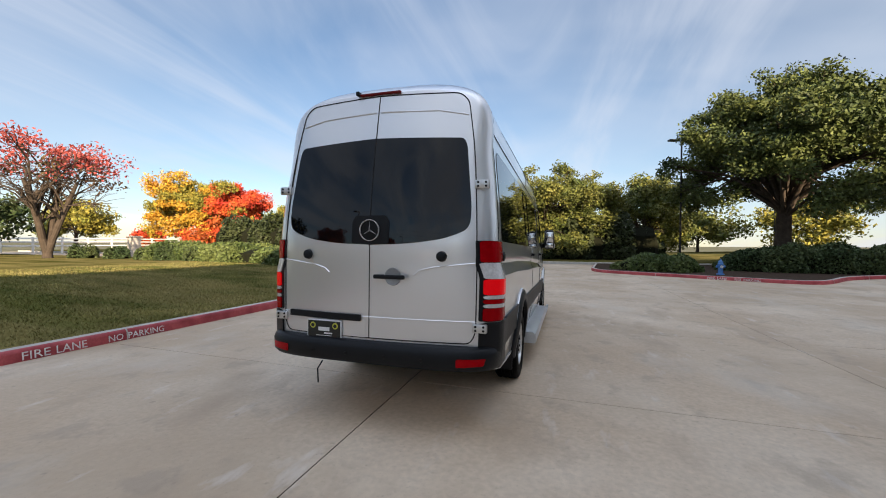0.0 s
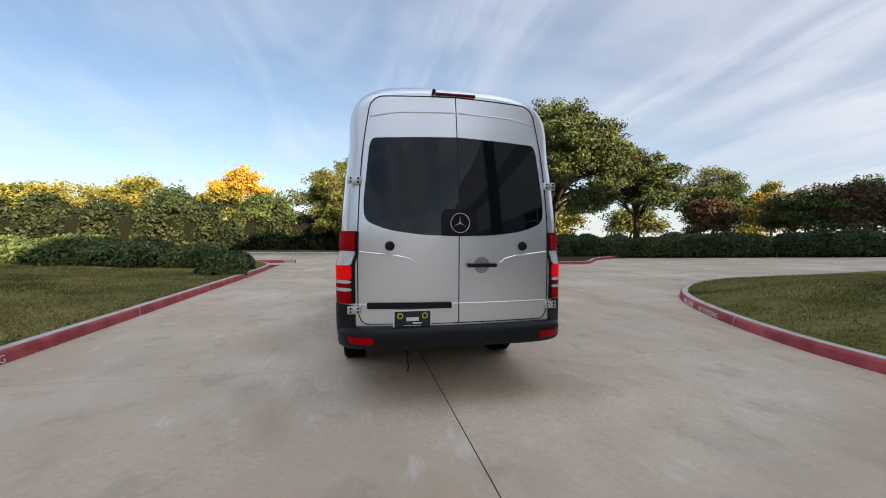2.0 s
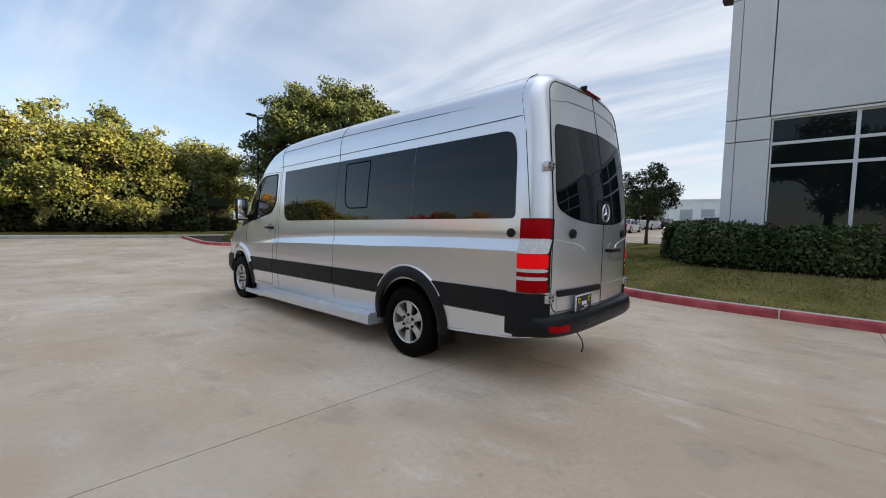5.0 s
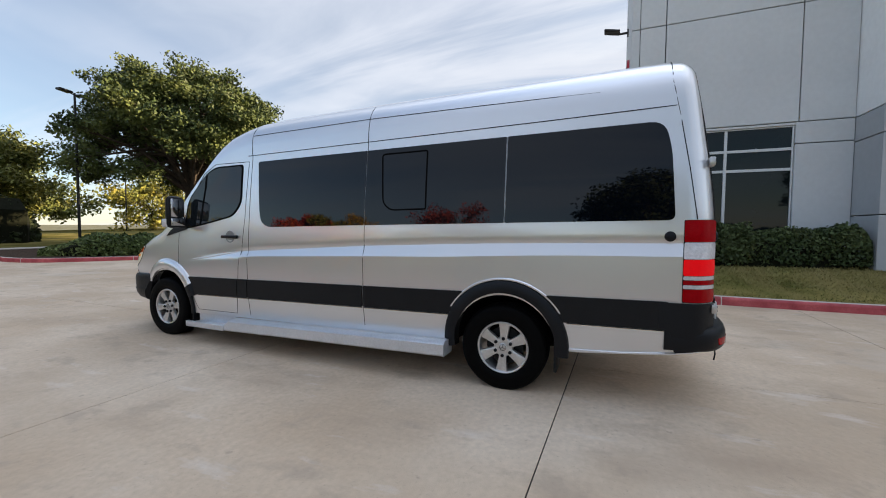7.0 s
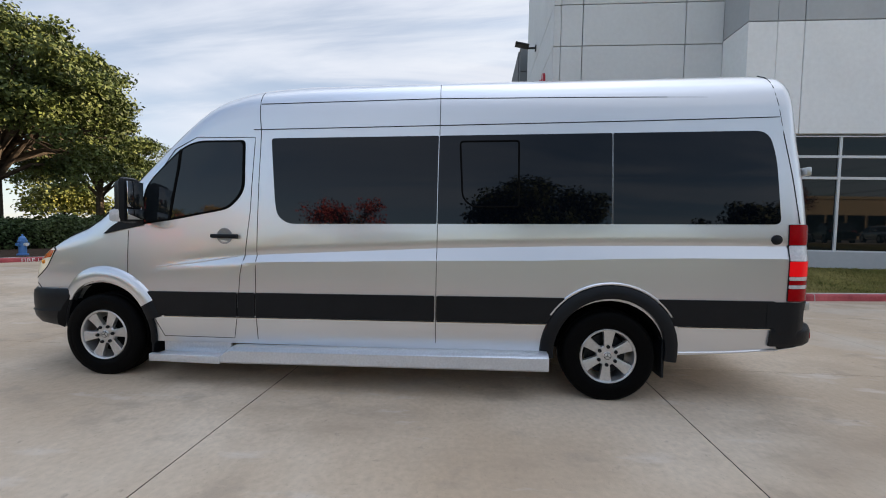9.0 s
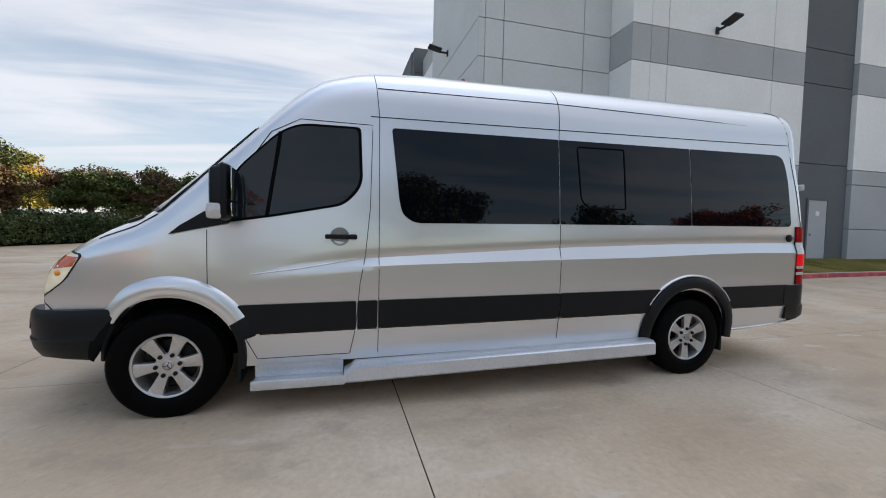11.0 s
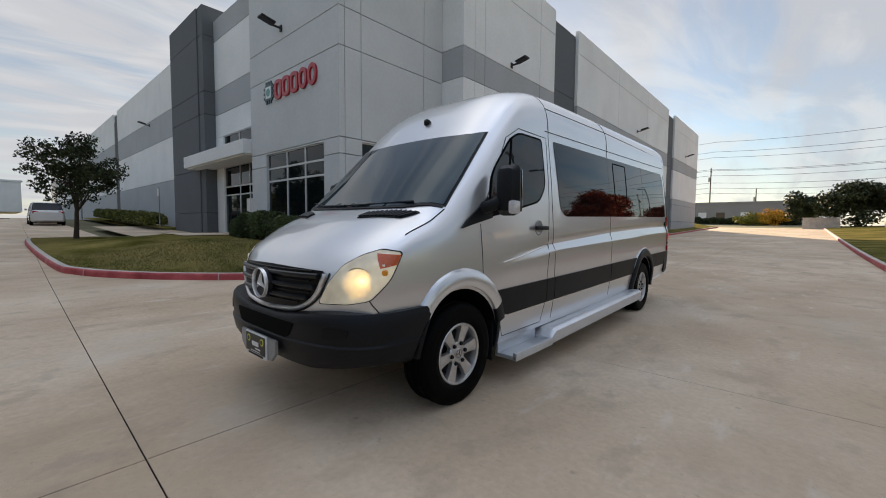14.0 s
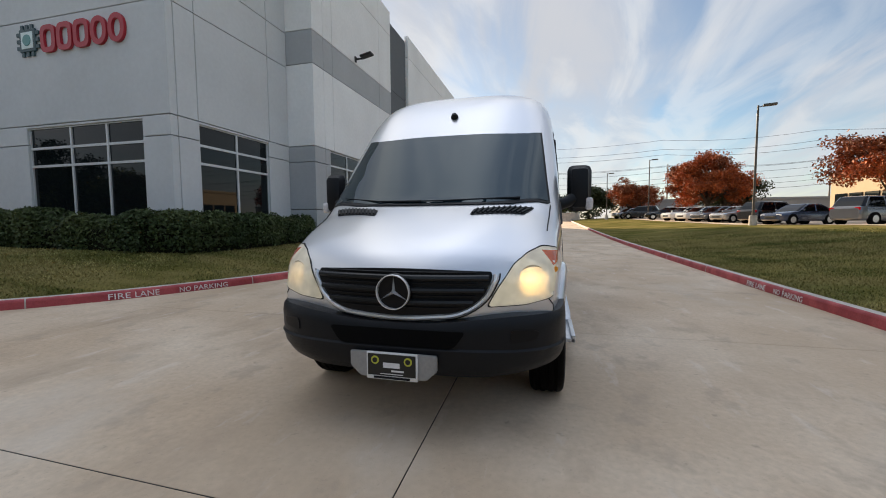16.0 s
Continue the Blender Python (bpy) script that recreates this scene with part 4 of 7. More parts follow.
def rear_y(x, z):
    return 0.028 + 0.17 * max(0.0, (z - 1.35) / 1.2) ** 1.4 + 0.085 * (x / 0.85) ** 2


def lay(x, y, z):
    """From the loft's station to its place: leaning tail, bowed nose, raked body."""
    yy = y + rear_y(x, z) * max(0.0, 1 - y / 0.7) - V_F(y) * BOW * (x / 0.95) ** 2
    return Vector((x, yy, rake(yy, z)))


ST = [0, 0.012, 0.03, 0.06, 0.1, 0.14, 0.2, 0.3, 0.45, 0.7, 1.0, 1.4, 1.8, 2.2, 2.6, 3.0, 3.4, 3.8, 4.2, 4.4, 4.55, 4.7, 4.85, 4.95, 5.05, 5.15, 5.25, 5.35, 5.45, 5.6, 5.8, 6.0, 6.1, 6.17, 6.24, 6.3, 6.4, 6.5, 6.6, 6.7, 6.76, 6.8, 6.84, 6.86]


def levels(y):
    """Heights of the flank's rows; two of them run along the edges of the pressed line."""
    zb, zs, f = V_ZB(y), V_ZS(y), V_FADE(y)
    k1 = f * K_LO(y) + (1 - f) * (zb + 0.41 * (zs - zb))
    k2 = f * K_HI(y) + (1 - f) * (zb + 0.46 * (zs - zb))
    return [zb + (k1 - zb) * q for q in (0, 0.15, 0.3, 0.5, 0.7, 0.85, 0.95)] + [k1 + (k2 - k1) * q for q in (0, 0.33, 0.67)] + [k2 + (zs - k2) * q for q in (0, 0.021, 0.08, 0.16, 0.28, 0.42, 0.56, 0.7, 0.85, 1.0)]


ARC = [radians(a) for a in (8, 16, 24, 32, 40, 48, 56, 64, 71, 78, 84)]


def ring(y):
    """Half the outline of the body at a station, from sill to the roof's middle."""
    zb, zs, h, NEXP = V_ZB(y), V_ZS(y), V_H(y), V_N(y)
    pts = [(width_at(y, z), z) for z in levels(y)]
    a0 = side_w(y, zs)
    for t in ARC:
        z = zs + (h - zs) * math.sin(t) ** (2 / NEXP)
        pts.append((width_at(y, z), z))
    return pts + [(0.0, h)]


def body_shell():
    bm = bmesh.new()
    rings = []
    for y in ST:
        half = ring(y)
        full = [(-x, z) for x, z in half[:-1]] + [half[-1]] + [(x, z) for x, z in half[-2::-1]]
        rings.append([bm.verts.new(lay(x, y, z)) for x, z in full])
    n = len(rings[0])
    for a, b in zip(rings, rings[1:]):
        for i in range(n - 1):
            bm.faces.new((a[i], a[i + 1], b[i + 1], b[i]))
        bm.faces.new((a[n - 1], a[0], b[0], b[n - 1]))
    for r, y in ((rings[0], ST[0]), (rings[-1], ST[-1])):
        half, m = ring(y), 12
        prev = None
        for i in range(len(half)):
            x, z = half[i]
            if i == len(half) - 1:
                row = [r[i]] * (m + 1)
            else:
                row = [r[i]] + [bm.verts.new(lay(-x + 2 * x * k / m, y, z)) for k in range(1, m)] + [r[n - 1 - i]]
            if prev:
                for k in range(m):
                    vs = [prev[k], prev[k + 1], row[k + 1], row[k]]
                    vs = [v for q, v in enumerate(vs) if v not in vs[:q]]
                    bm.faces.new(vs)
            prev = row
        # close the bottom row to the sill strip
        base = [r[0]]
        x, z = half[0]
    # the sill strip is split along the caps' bottom rows
    bm.verts.ensure_lookup_table()
    bmesh.ops.holes_fill(bm, edges=[e for e in bm.edges if len(e.link_faces) == 1], sides=0)
    bmesh.ops.recalc_face_normals(bm, faces=bm.faces)
    return bm


def polar_map(s):
    """Round the nose's corner: an angle in degrees from straight ahead towards the side, and a height in centimetres."""
    def inside(x, y, z):
        st = y
        for _ in range(12):
            st = y + V_F(st) * BOW * (x / 0.95) ** 2
        return st < 6.86 and x < width_at(st, z)

    def f(th, zc, off):
        z, a = zc / 100, radians(th)
        lo, hi = 0.0, 1.2
        for _ in range(22):
            mid = (lo + hi) / 2
            lo, hi = (mid, hi) if inside(0.5 + mid * math.sin(a), 6.1 + mid * math.cos(a), z) else (lo, mid)
        r = lo + off
        x, y = 0.5 + r * math.sin(a), 6.1 + r * math.cos(a)
        return Vector((s * x, y, rake(y, z)))
    return f


LAMP = [(1.5, 0.842), (21, 0.852), (34, 0.884), (43.5, 1.0), (51, 1.165), (37, 1.186), (25, 1.150), (15.5, 1.090), (7.5, 0.965)]


def lamp_outline(k=1.0, r=3):
    return rounded([(24 + (u - 24) * k, (1.0 + (v - 1.0) * k) * 100) for u, v in LAMP], r)


AX_F, AX_R, AX_Z = 5.94, 1.615, 0.362
shell = part("body", body_shell(), M_PAINT)
cut = bmesh.new()
for ay, r in ((AX_F, 0.455), (AX_R, 0.44)):
    for s in (-1, 1):
        lathe(cut, [(0, 0), (r, 0), (r, 0.6), (0, 0.6)], 40, Matrix.Translation((s * 0.58, ay, AX_Z + 0.01)) @ Matrix.Rotation(radians(90) * s, 4, "Y"))
cutter = part("cutter", cut, M_WELL)


def cut_wells(ob):
    bo = ob.modifiers.new("wells", "BOOLEAN")
    bo.object, bo.operation, bo.solver = cutter, "DIFFERENCE", "EXACT"
    bo.material_mode = "TRANSFER"
    me = bpy.data.meshes.new_from_object(ob.evaluated_get(bpy.context.evaluated_depsgraph_get()))
    ob.modifiers.clear()
    ob.data = me


cut_wells(shell)
# each headlamp sits in a recess of its own
for s in (-1, 1):
    old = cutter
    cutter = part("cutter", patch(lamp_outline(), polar_map(s), 0.05, 0.15, 4), M_REFLECTOR)
    cut_wells(shell)
    bpy.data.objects.remove(cutter)
    cutter = old
shell.parent = van
sharp(shell, 28)
# the pressed line along the flank keeps its two crisp edges
edge_attr = shell.data.attributes["sharp_edge"].data
for e in shell.data.edges:
    a, b = (shell.data.vertices[i].co for i in e.vertices)
    if 0.12 < a.y < 5.3 and 0.12 < b.y < 5.3 and abs(a.x) > 0.8 and abs(a.y - b.y) > 0.02:
        if any(all(abs(c.z - rake(c.y, k(c.y))) < 0.005 for c in (a, b)) for k in (K_LO, K_HI)) and a.y < 4.7:
            edge_attr[e.index].value = True


def side_map(s):
    def f(y, z, off):
        return Vector((s * (width_at(y, z) + off), y - V_F(y) * BOW * (width_at(y, z) / 0.95) ** 2, rake(y, z)))
    return f


def corner_map(s):
    def f(u, z, off):
        if u < 0:
            return lay(s * (width_at(0, z) + u), 0, z) + Vector((0, -off, 0))
        x = width_at(u, z)
        p = lay(s * x, u, z)
        x2 = width_at(u + 0.01, z)
        q = lay(s * x2, u + 0.01, z)
        d = (q - p)
        d.z = 0
        d.normalize()
        nrm = Vector((d.y * s, -abs(d.x), 0)) if u < 0.3 else Vector((s, 0, 0))
        return p + nrm.normalized() * off
    return f


def rear_map(x, z, off):
    y = rear_y(x, z) - off
    return Vector((x, y, rake(y, z)))


def top_map(x, y, off):
    z = top_z(x, y)
    zy = (top_z(x, y + 0.02) - top_z(x, y - 0.02)) / 0.04
    zx = (top_z(x + 0.01, y) - top_z(x - 0.01, y)) / 0.02
    p = lay(x, y, z)
    return p + Vector((-zx, -zy, 1)).normalized() * off


def nose_map(x, z, off):
    y = 6.86
    if z > top_z(x, 6.86):
        lo, hi = 5.6, 6.86
        for _ in range(30):
            mid = (lo + hi) / 2
            lo, hi = (mid, hi) if top_z(x, mid) > z else (lo, mid)
        y = lo
    p = lay(x, y, z)
    d = Vector((x * 0.9, 1.0, 0.25 if z > 0.95 else 0.0)).normalized()
    return p + d * off


def vpart(name, bm, mat, label="", parent=None, smooth=True):
    ob = part(name, bm, mat, parent or van, label)
    if smooth:
        sharp(ob, 40)
    return ob


def seam(pts, fmap, r=0.003, n=1, mat=None, name="panel_gap", off=0.0):
    dense = []
    for (a, b), (c, d) in zip(pts, pts[1:]):
        k = max(1, int(math.hypot(c - a, d - b) / (0.045 if abs(c) < 7 and abs(d) < 7 else 1.0)))
        dense += [(a + (c - a) * i / k, b + (d - b) * i / k) for i in range(k)]
    dense.append(pts[-1])
    return vpart(name, tube(bmesh.new(), [fmap(u, v, off) for u, v in dense], r, 6), mat or M_SEAM)


def arc_pts(cy, cz, r, a0, a1, n=18):
    return [(cy + r * math.cos(radians(a0 + (a1 - a0) * i / n)), cz + r * math.sin(radians(a0 + (a1 - a0) * i / n))) for i in range(n + 1)]


def flare(name, mat, fmap, cy, cz, a0, a1, prof):
    """A raised lip round a wheel opening: (radius, height) pairs swept through an arc."""
    bm, rs = bmesh.new(), []
    for i in range(25):
        a = radians(a0 + (a1 - a0) * i / 24)
        rs.append([bm.verts.new(fmap(cy + r * math.cos(a), cz + r * math.sin(a), o)) for r, o in prof])
    for p, q in zip(rs, rs[1:]):
        for k in range(len(prof) - 1):
            bm.faces.new((p[k], p[k + 1], q[k + 1], q[k]))
        bm.faces.new((p[-1], p[0], q[0], q[-1]))
    bm.faces.new(rs[0])
    bm.faces.new(rs[-1])
    return vpart(name, bm, mat)


def tail_pt(x, z, off):
    """The rear bumper's face."""
    t = min(0.999, abs(x) / 0.985)
    y = 0.42 - 0.46 * (1 - t ** 4.0) ** 0.25 - off
    return Vector((x, y, rake(y, z)))


for s in (-1, 1):
    sm, cm = side_map(s), corner_map(s)
    # windows along the side, one pane each
    for (y0, y1), _ in (((3.008, 4.43), 0), ((1.622, 3.002), 0), ((0.40, 1.612), 0)):
        lo, hi = 1.392, 2.118
        if y0 > 3:
            o = rounded([(y0, lo), (y1 - 0.17, lo - 0.003), (y1 - 0.075, lo + 0.06), (y1 - 0.05, lo + 0.16), (y1 + 0.01, hi), (y0, hi)], (0.01, 0.08, 0.08, 0.06, 0.03, 0.01))
        elif y0 < 1:
            o = rounded([(y0 - 0.03, lo), (y1, lo), (y1, hi), (y0 + 0.05, hi), (y0 + 0.0, hi - 0.2)], (0.05, 0.01, 0.01, 0.14, 0.1))
        else:
            o = rounded([(y0, lo), (y1, lo), (y1, hi), (y0, hi)], 0.01)
        vpart("side_window", patch(o, sm, 0.004, 0.012, 0.1), M_TINT)
    o = rounded([(2.35, 1.53), (2.72, 1.53), (2.80, 1.60), (2.83, 2.065), (2.355, 2.065)], (0.015, 0.08, 0.08, 0.03, 0.02))
    seam(o + o[:1], sm, 0.009, name="sliding_pane_frame", mat=M_WELL, off=0.001)
    # front door window with its divider, and the mirror's foot
    o = rounded([(5.60, 1.378), (5.555, 1.72), (5.25, 2.035), (5.10, 2.105), (4.672, 2.108), (4.655, 1.66), (4.79, 1.515), (5.30, 1.42)], (0.02, 0.12, 0.12, 0.1, 0.04, 0.09, 0.07, 0.1))
    vpart("window_rubber", patch(o, sm, 0.003, 0.010, 0.1), M_WELL)
    c = Vector((5.12, 1.78))
    vpart("door_window", patch([(c.x + (u - c.x) * 0.95, c.y + (v - c.y) * 0.945) for u, v in o], sm, 0.006, 0.010, 0.1), M_DOORGL)
    seam([(5.32, 1.425), (5.235, 2.03)], sm, 0.020, mat=M_WELL, name="window_divider", off=-0.006)
    vpart("mirror_foot", patch([(5.93, 1.30), (5.86, 1.36), (5.60, 1.53), (5.55, 1.40), (5.56, 1.375)], sm, 0.012, 0.02, 0.1), M_TRIM)
    # long black rubbing strips, one a panel
    for y0, y1 in ((5.50, 4.698), (4.688, 4.54), (4.53, 3.01), (2.995, 2.03), (1.20, 0.40)):
        t1, t0 = (y1 - 0.06 if y1 == 2.03 else y1), (y0 + 0.06 if y0 == 1.20 else y0)
        vpart("rub_strip", patch(rounded([(y1, 0.598), (y0, 0.598), (t0, 0.806), (t1, 0.806)], 0.012, 2), sm, 0.014, 0.02, 0.2), M_STRIP)
    for y0, y1 in ((5.36, 3.01), (2.995, 2.1), (1.1, 0.33)):
        seam([(y0, 0.588), (y1, 0.588)], sm, 0.006, mat=M_CHROME, name="chrome_bead", off=0.003)
    seam([(1.1, 0.375), (0.7, 0.392), (0.34, 0.425)], sm, 0.009, mat=M_PAINT, name="sill_bead", off=0.003)
    # wheel-arch flares: silver in front, black behind with a bright bead
    flare("arch_flare", M_PAINT, sm, AX_F, 0.40 + 0.016 * (AX_F - 3), 36, 150, ((0.443, -0.07), (0.447, 0.026), (0.462, 0.034), (0.50, 0.034), (0.55, 0.024), (0.562, 0.012), (0.572, -0.002)))
    flare("arch_trim", M_TRIM, sm, AX_F, 0.40 + 0.016 * (AX_F - 3), 150, 166, ((0.443, -0.07), (0.447, 0.026), (0.462, 0.034), (0.54, 0.026), (0.572, -0.002)))
    flare("arch_trim", M_TRIM, sm, AX_F, 0.40 + 0.016 * (AX_F - 3), 165, 192, ((0.443, -0.07), (0.447, 0.022), (0.462, 0.026), (0.488, 0.020), (0.494, -0.002)))
    flare("arch_trim", M_TRIM, sm, AX_R, 0.40 + 0.016 * (AX_R - 3), -8, 188, ((0.428, -0.07), (0.432, 0.034), (0.447, 0.042), (0.50, 0.040), (0.53, 0.022), (0.537, 0.001)))
    zoff = 0.016 * (AX_R - 3.0)
    seam([(u, v + zoff) for u, v in arc_pts(AX_R, 0.40, 0.547, 32, 148)], sm, 0.011, mat=M_PAINT, name="arch_bead", off=0.005)
    flare("arch_trim", M_TRIM, sm, AX_F, 0.40 + 0.016 * (AX_F - 3), 2, 37, ((0.428, -0.09), (0.432, 0.02), (0.445, 0.032), (0.472, 0.020), (0.478, -0.03)))
    # inner liners of the wheel openings
    for ay, rr in ((AX_F, 0.462), (AX_R, 0.447)):
        bm, prev = bmesh.new(), None
        for k in range(25):
            a = radians(12 + 166 * k / 24)
            row = [bm.verts.new((s * xx, ay + q * math.cos(a), AX_Z + 0.01 + q * math.sin(a))) for xx, q in ((0.945, rr), (0.945, rr + 0.015), (0.56, rr + 0.015), (0.56, rr))]
            if prev:
                for q in range(4):
                    bm.faces.new((prev[q], prev[(q + 1) % 4], row[(q + 1) % 4], row[q]))
            prev = row
        vpart("wheel_liner", bm, M_WELL)
    for yy in (AX_F - 0.44, AX_R - 0.43):
        vpart("mud_flap", bbox((s * 0.72 if s > 0 else -0.945, yy - 0.012, 0.20), (0.945 if s > 0 else -0.72, yy + 0.012, 0.55), 0.006), M_TRIM)
    # panel gaps
    seam([(5.69, 0.93), (5.70, 1.33)], sm)
    seam([(5.50, 0.62), (5.60, 0.80), (5.69, 0.93)], sm)
    seam([(5.47, 0.60), (5.38, 0.41), (4.74, 0.405), (4.70, 0.60), (4.67, 0.95), (4.635, 1.13), (4.60, 1.5), (4.585, 2.13), (5.10, 2.135), (5.30, 2.03), (5.52, 1.68), (5.64, 1.46)], sm)
    seam([(4.53, 0.40), (4.535, 2.2), (4.55, 2.35), (4.57, 2.55)], sm)
    seam([(3.0, 0.41), (3.0, 1.39)], sm)
    seam([(3.0, 2.12), (3.0, 2.40), (3.01, 2.58)], sm)
    seam([(4.60, 2.195), (3.0, 2.203), (1.4, 2.212), (0.375, 2.222)], sm, 0.0036)
    seam([(1.617, 1.395), (1.617, 2.115)], sm, 0.0016, mat=M_GBAR, name="pane_bead", off=0.0035)
    seam([(4.55, 2.42), (3.0, 2.432), (1.9, 2.415), (1.2, 2.40)], sm, 0.003)
    seam([(1.2, 2.40), (0.9, 2.392)], sm, 0.0012)
    seam([(5.42, 1.02), (5.1, 1.055), (4.70, 1.115)], sm, 0.006, mat=M_PAINT, name="door_crease", off=0.001)
    # the rear corner panel is let in along one line, from the tail lamp over the roof
    seam([(0.235, 1.395), (0.285, 1.75), (0.345, 2.12), (0.372, 2.25), (0.40, 2.40), (0.405, 2.52), (0.40, 2.62)], sm, 0.0036)
    # handles, side markers, filler
    for yy, zz in (((4.82, 1.285),) if s < 0 else ((4.82, 1.285), (3.2, 1.285))):
        vpart("handle_cup", lathe(bmesh.new(), [(0, 0.0), (0.052, 0.0), (0.066, 0.005), (0.07, 0.0)], 24, Matrix.Translation(sm(yy, zz, 0.002)) @ Matrix.Rotation(radians(90) * s, 4, "Y")), M_STEEL)
        p = sm(yy, zz, 0.03)
        bm = bbox((p.x - 0.014, p.y - 0.125, p.z - 0.018), (p.x + 0.014, p.y + 0.105, p.z + 0.016), 0.010)
        box(bm, (p.x - 0.02 * s - 0.02, p.y - 0.12, p.z - 0.02), (p.x - 0.02 * s + 0.02, p.y - 0.07, p.z + 0.018), 0.006)
        vpart("door_handle", bm, M_TRIM)
    vpart("side_catch", lathe(bmesh.new(), [(0, 0.02), (0.02, 0.021), (0.028, 0.016), (0.036, 0.014), (0.038, 0)], 20, Matrix.Translation(sm(0.40, 1.275, 0)) @ Matrix.Rotation(radians(90) * s, 4, "Y")), M_TRIM)
    # running board: a flat tread with a rounded nose, and a low well at the front door
    prof = [(0.90, 0.36), (0.97, 0.385), (1.07, 0.385), (1.10, 0.36), (1.105, 0.27), (1.09, 0.255), (0.90, 0.255)]
    bm, rs = bmesh.new(), []
    for yy in (2.10, 4.70, 4.78):
        dz = 0.02 * (2.1 - yy) if yy < 4.71 else 0.02 * (2.1 - 4.7)
        pr = [(x if yy < 4.75 else x - 0.004, z + dz if yy < 4.75 else min(z, 0.31) + dz) for x, z in prof]
        rs.append([bm.verts.new((s * x, yy, z)) for x, z in pr])
    for a, b in zip(rs, rs[1:]):
        for i in range(len(prof)):
            bm.faces.new((a[i], a[(i + 1) % len(prof)], b[(i + 1) % len(prof)], b[i]))
    bm.faces.new(rs[0])
    bm.faces.new(rs[-1])
    step = vpart("running_board", bm, M_STEP, "brushed aluminium running board")
    b2 = bbox((min(s * 0.9, s * 1.105), 4.775, 0.200), (max(s * 0.9, s * 1.105), 5.40, 0.235), 0.006)
    box(b2, (min(s * 1.07, s * 1.107), 4.775, 0.198), (max(s * 1.07, s * 1.107), 5.40, 0.262), 0.006)
    box(b2, (min(s * 0.9, s * 0.93), 4.785, 0.22), (max(s * 0.9, s * 0.93), 5.40, 0.36), 0.004)
    vpart("step_well", b2, M_STEP, "", step)
    vpart("step_bracket", box(bbox((min(s * 0.6, s * 1.0), 2.5, 0.24), (max(s * 0.6, s * 1.0), 2.56, 0.27)), (min(s * 0.6, s * 1.0), 4.2, 0.22), (max(s * 0.6, s * 1.0), 4.26, 0.25)), M_TRIM, "", step)
    # mirrors
    mx = s * 1.105
    bm = bbox((mx - 0.095, 5.51, 1.35), (mx + 0.095, 5.635, 1.725), 0.045)
    for v in bm.verts:
        if v.co.y > 5.57:
            v.co.x += (mx - v.co.x) * 0.22
            v.co.z += (1.54 - v.co.z) * 0.12
    mir = vpart("door_mirror", bm, M_TRIM, "black door mirror")
    vpart("mirror_arm", tube(bmesh.new(), [(s * 0.93, 5.66, 1.40), (s * 1.0, 5.64, 1.42), (s * 1.05, 5.60, 1.45)], [0.05, 0.045, 0.05], 10), M_TRIM, "", mir)
    vpart("mirror_glass", bbox((mx - 0.078, 5.492, 1.48), (mx + 0.078, 5.498, 1.69), 0.002), M_CHROME, "mirror glass", mir)
    vpart("mirror_glass", bbox((mx - 0.078, 5.492, 1.38), (mx + 0.078, 5.498, 1.465), 0.002), M_CHROME, "wide-angle glass", mir)
    vpart("turn_signal", bbox((mx + s * 0.075 - 0.03, 5.55, 1.36), (mx + s * 0.075 + 0.03, 5.64, 1.46), 0.02), M_CLEARL, "clear turn lamp", mir)
    # tail lamps wrapped round the corner
    tl = vpart("tail_lamp", patch(rounded([(-0.003, 0.805), (0.222, 0.805), (0.222, 1.392), (-0.003, 1.392)], 0.012, 2), cm, 0.006, 0.03, 0.03), M_TRIM, "red and clear tail lamp cluster")
    for z0, z1, mt, lb in ((1.235, 1.388, M_REDL, "red lens"), (1.115, 1.232, M_CLEARL, "clear lens"), (0.998, 1.112, M_REDLIT, "lit red lens"), (0.968, 0.995, M_CLEARL, "clear lens"), (0.935, 0.965, M_REDL, "red lens"), (0.905, 0.932, M_CLEARL, "clear lens"), (0.81, 0.902, M_REDL, "red lens")):
        vpart("lens", patch(rounded([(0.002, z0), (0.218, z0), (0.218, z1), (0.002, z1)], 0.01, 2), cm, 0.012, 0.010, 0.03), mt, lb, tl)
    # rear corner, reflector, hinges
    vpart("bumper_corner", patch(rounded([(0.0, 0.47), (0.27, 0.43), (0.31, 0.59), (0.40, 0.61), (0.40, 0.80), (0.0, 0.80)], 0.02, 3), cm, 0.016, 0.03, 0.06), M_TRIM)
    for zz in (0.755, 1.80):
        h = vpart("door_hinge", bbox((s * 0.845 - 0.055, rear_y(0.84, zz) - 0.026, rake(0, zz) - 0.032), (s * 0.845 + 0.055, rear_y(0.84, zz) + 0.01, rake(0, zz) + 0.032), 0.008), M_ALLOY, "bright metal hinge")
        for dx in (-0.028, 0.03):
            for dz in (-0.014, 0.014):
                vpart("bolt", lathe(bmesh.new(), [(0, 0.006), (0.008, 0.005), (0.009, 0)], 8, Matrix.Translation((s * 0.845 + dx, rear_y(0.84, zz) - 0.026, rake(0, zz) + dz)) @ Matrix.Rotation(radians(90), 4, "X")), M_TRIM, "", h)
    # rear doors: glass, gaps, pressed lines
    o = [(s * u, v) for u, v in rounded([(0.0, 1.352), (0.30, 1.362), (0.58, 1.40), (0.765, 1.475), (0.775, 1.62), (0.725, 2.10), (0.70, 2.16), (0.0, 2.185)], (0.005, 0.1, 0.15, 0.09, 0.1, 0.1, 0.05, 0.005))]
    vpart("rear_window", patch(o, rear_map, 0.006, 0.012, 0.1), M_TINT)
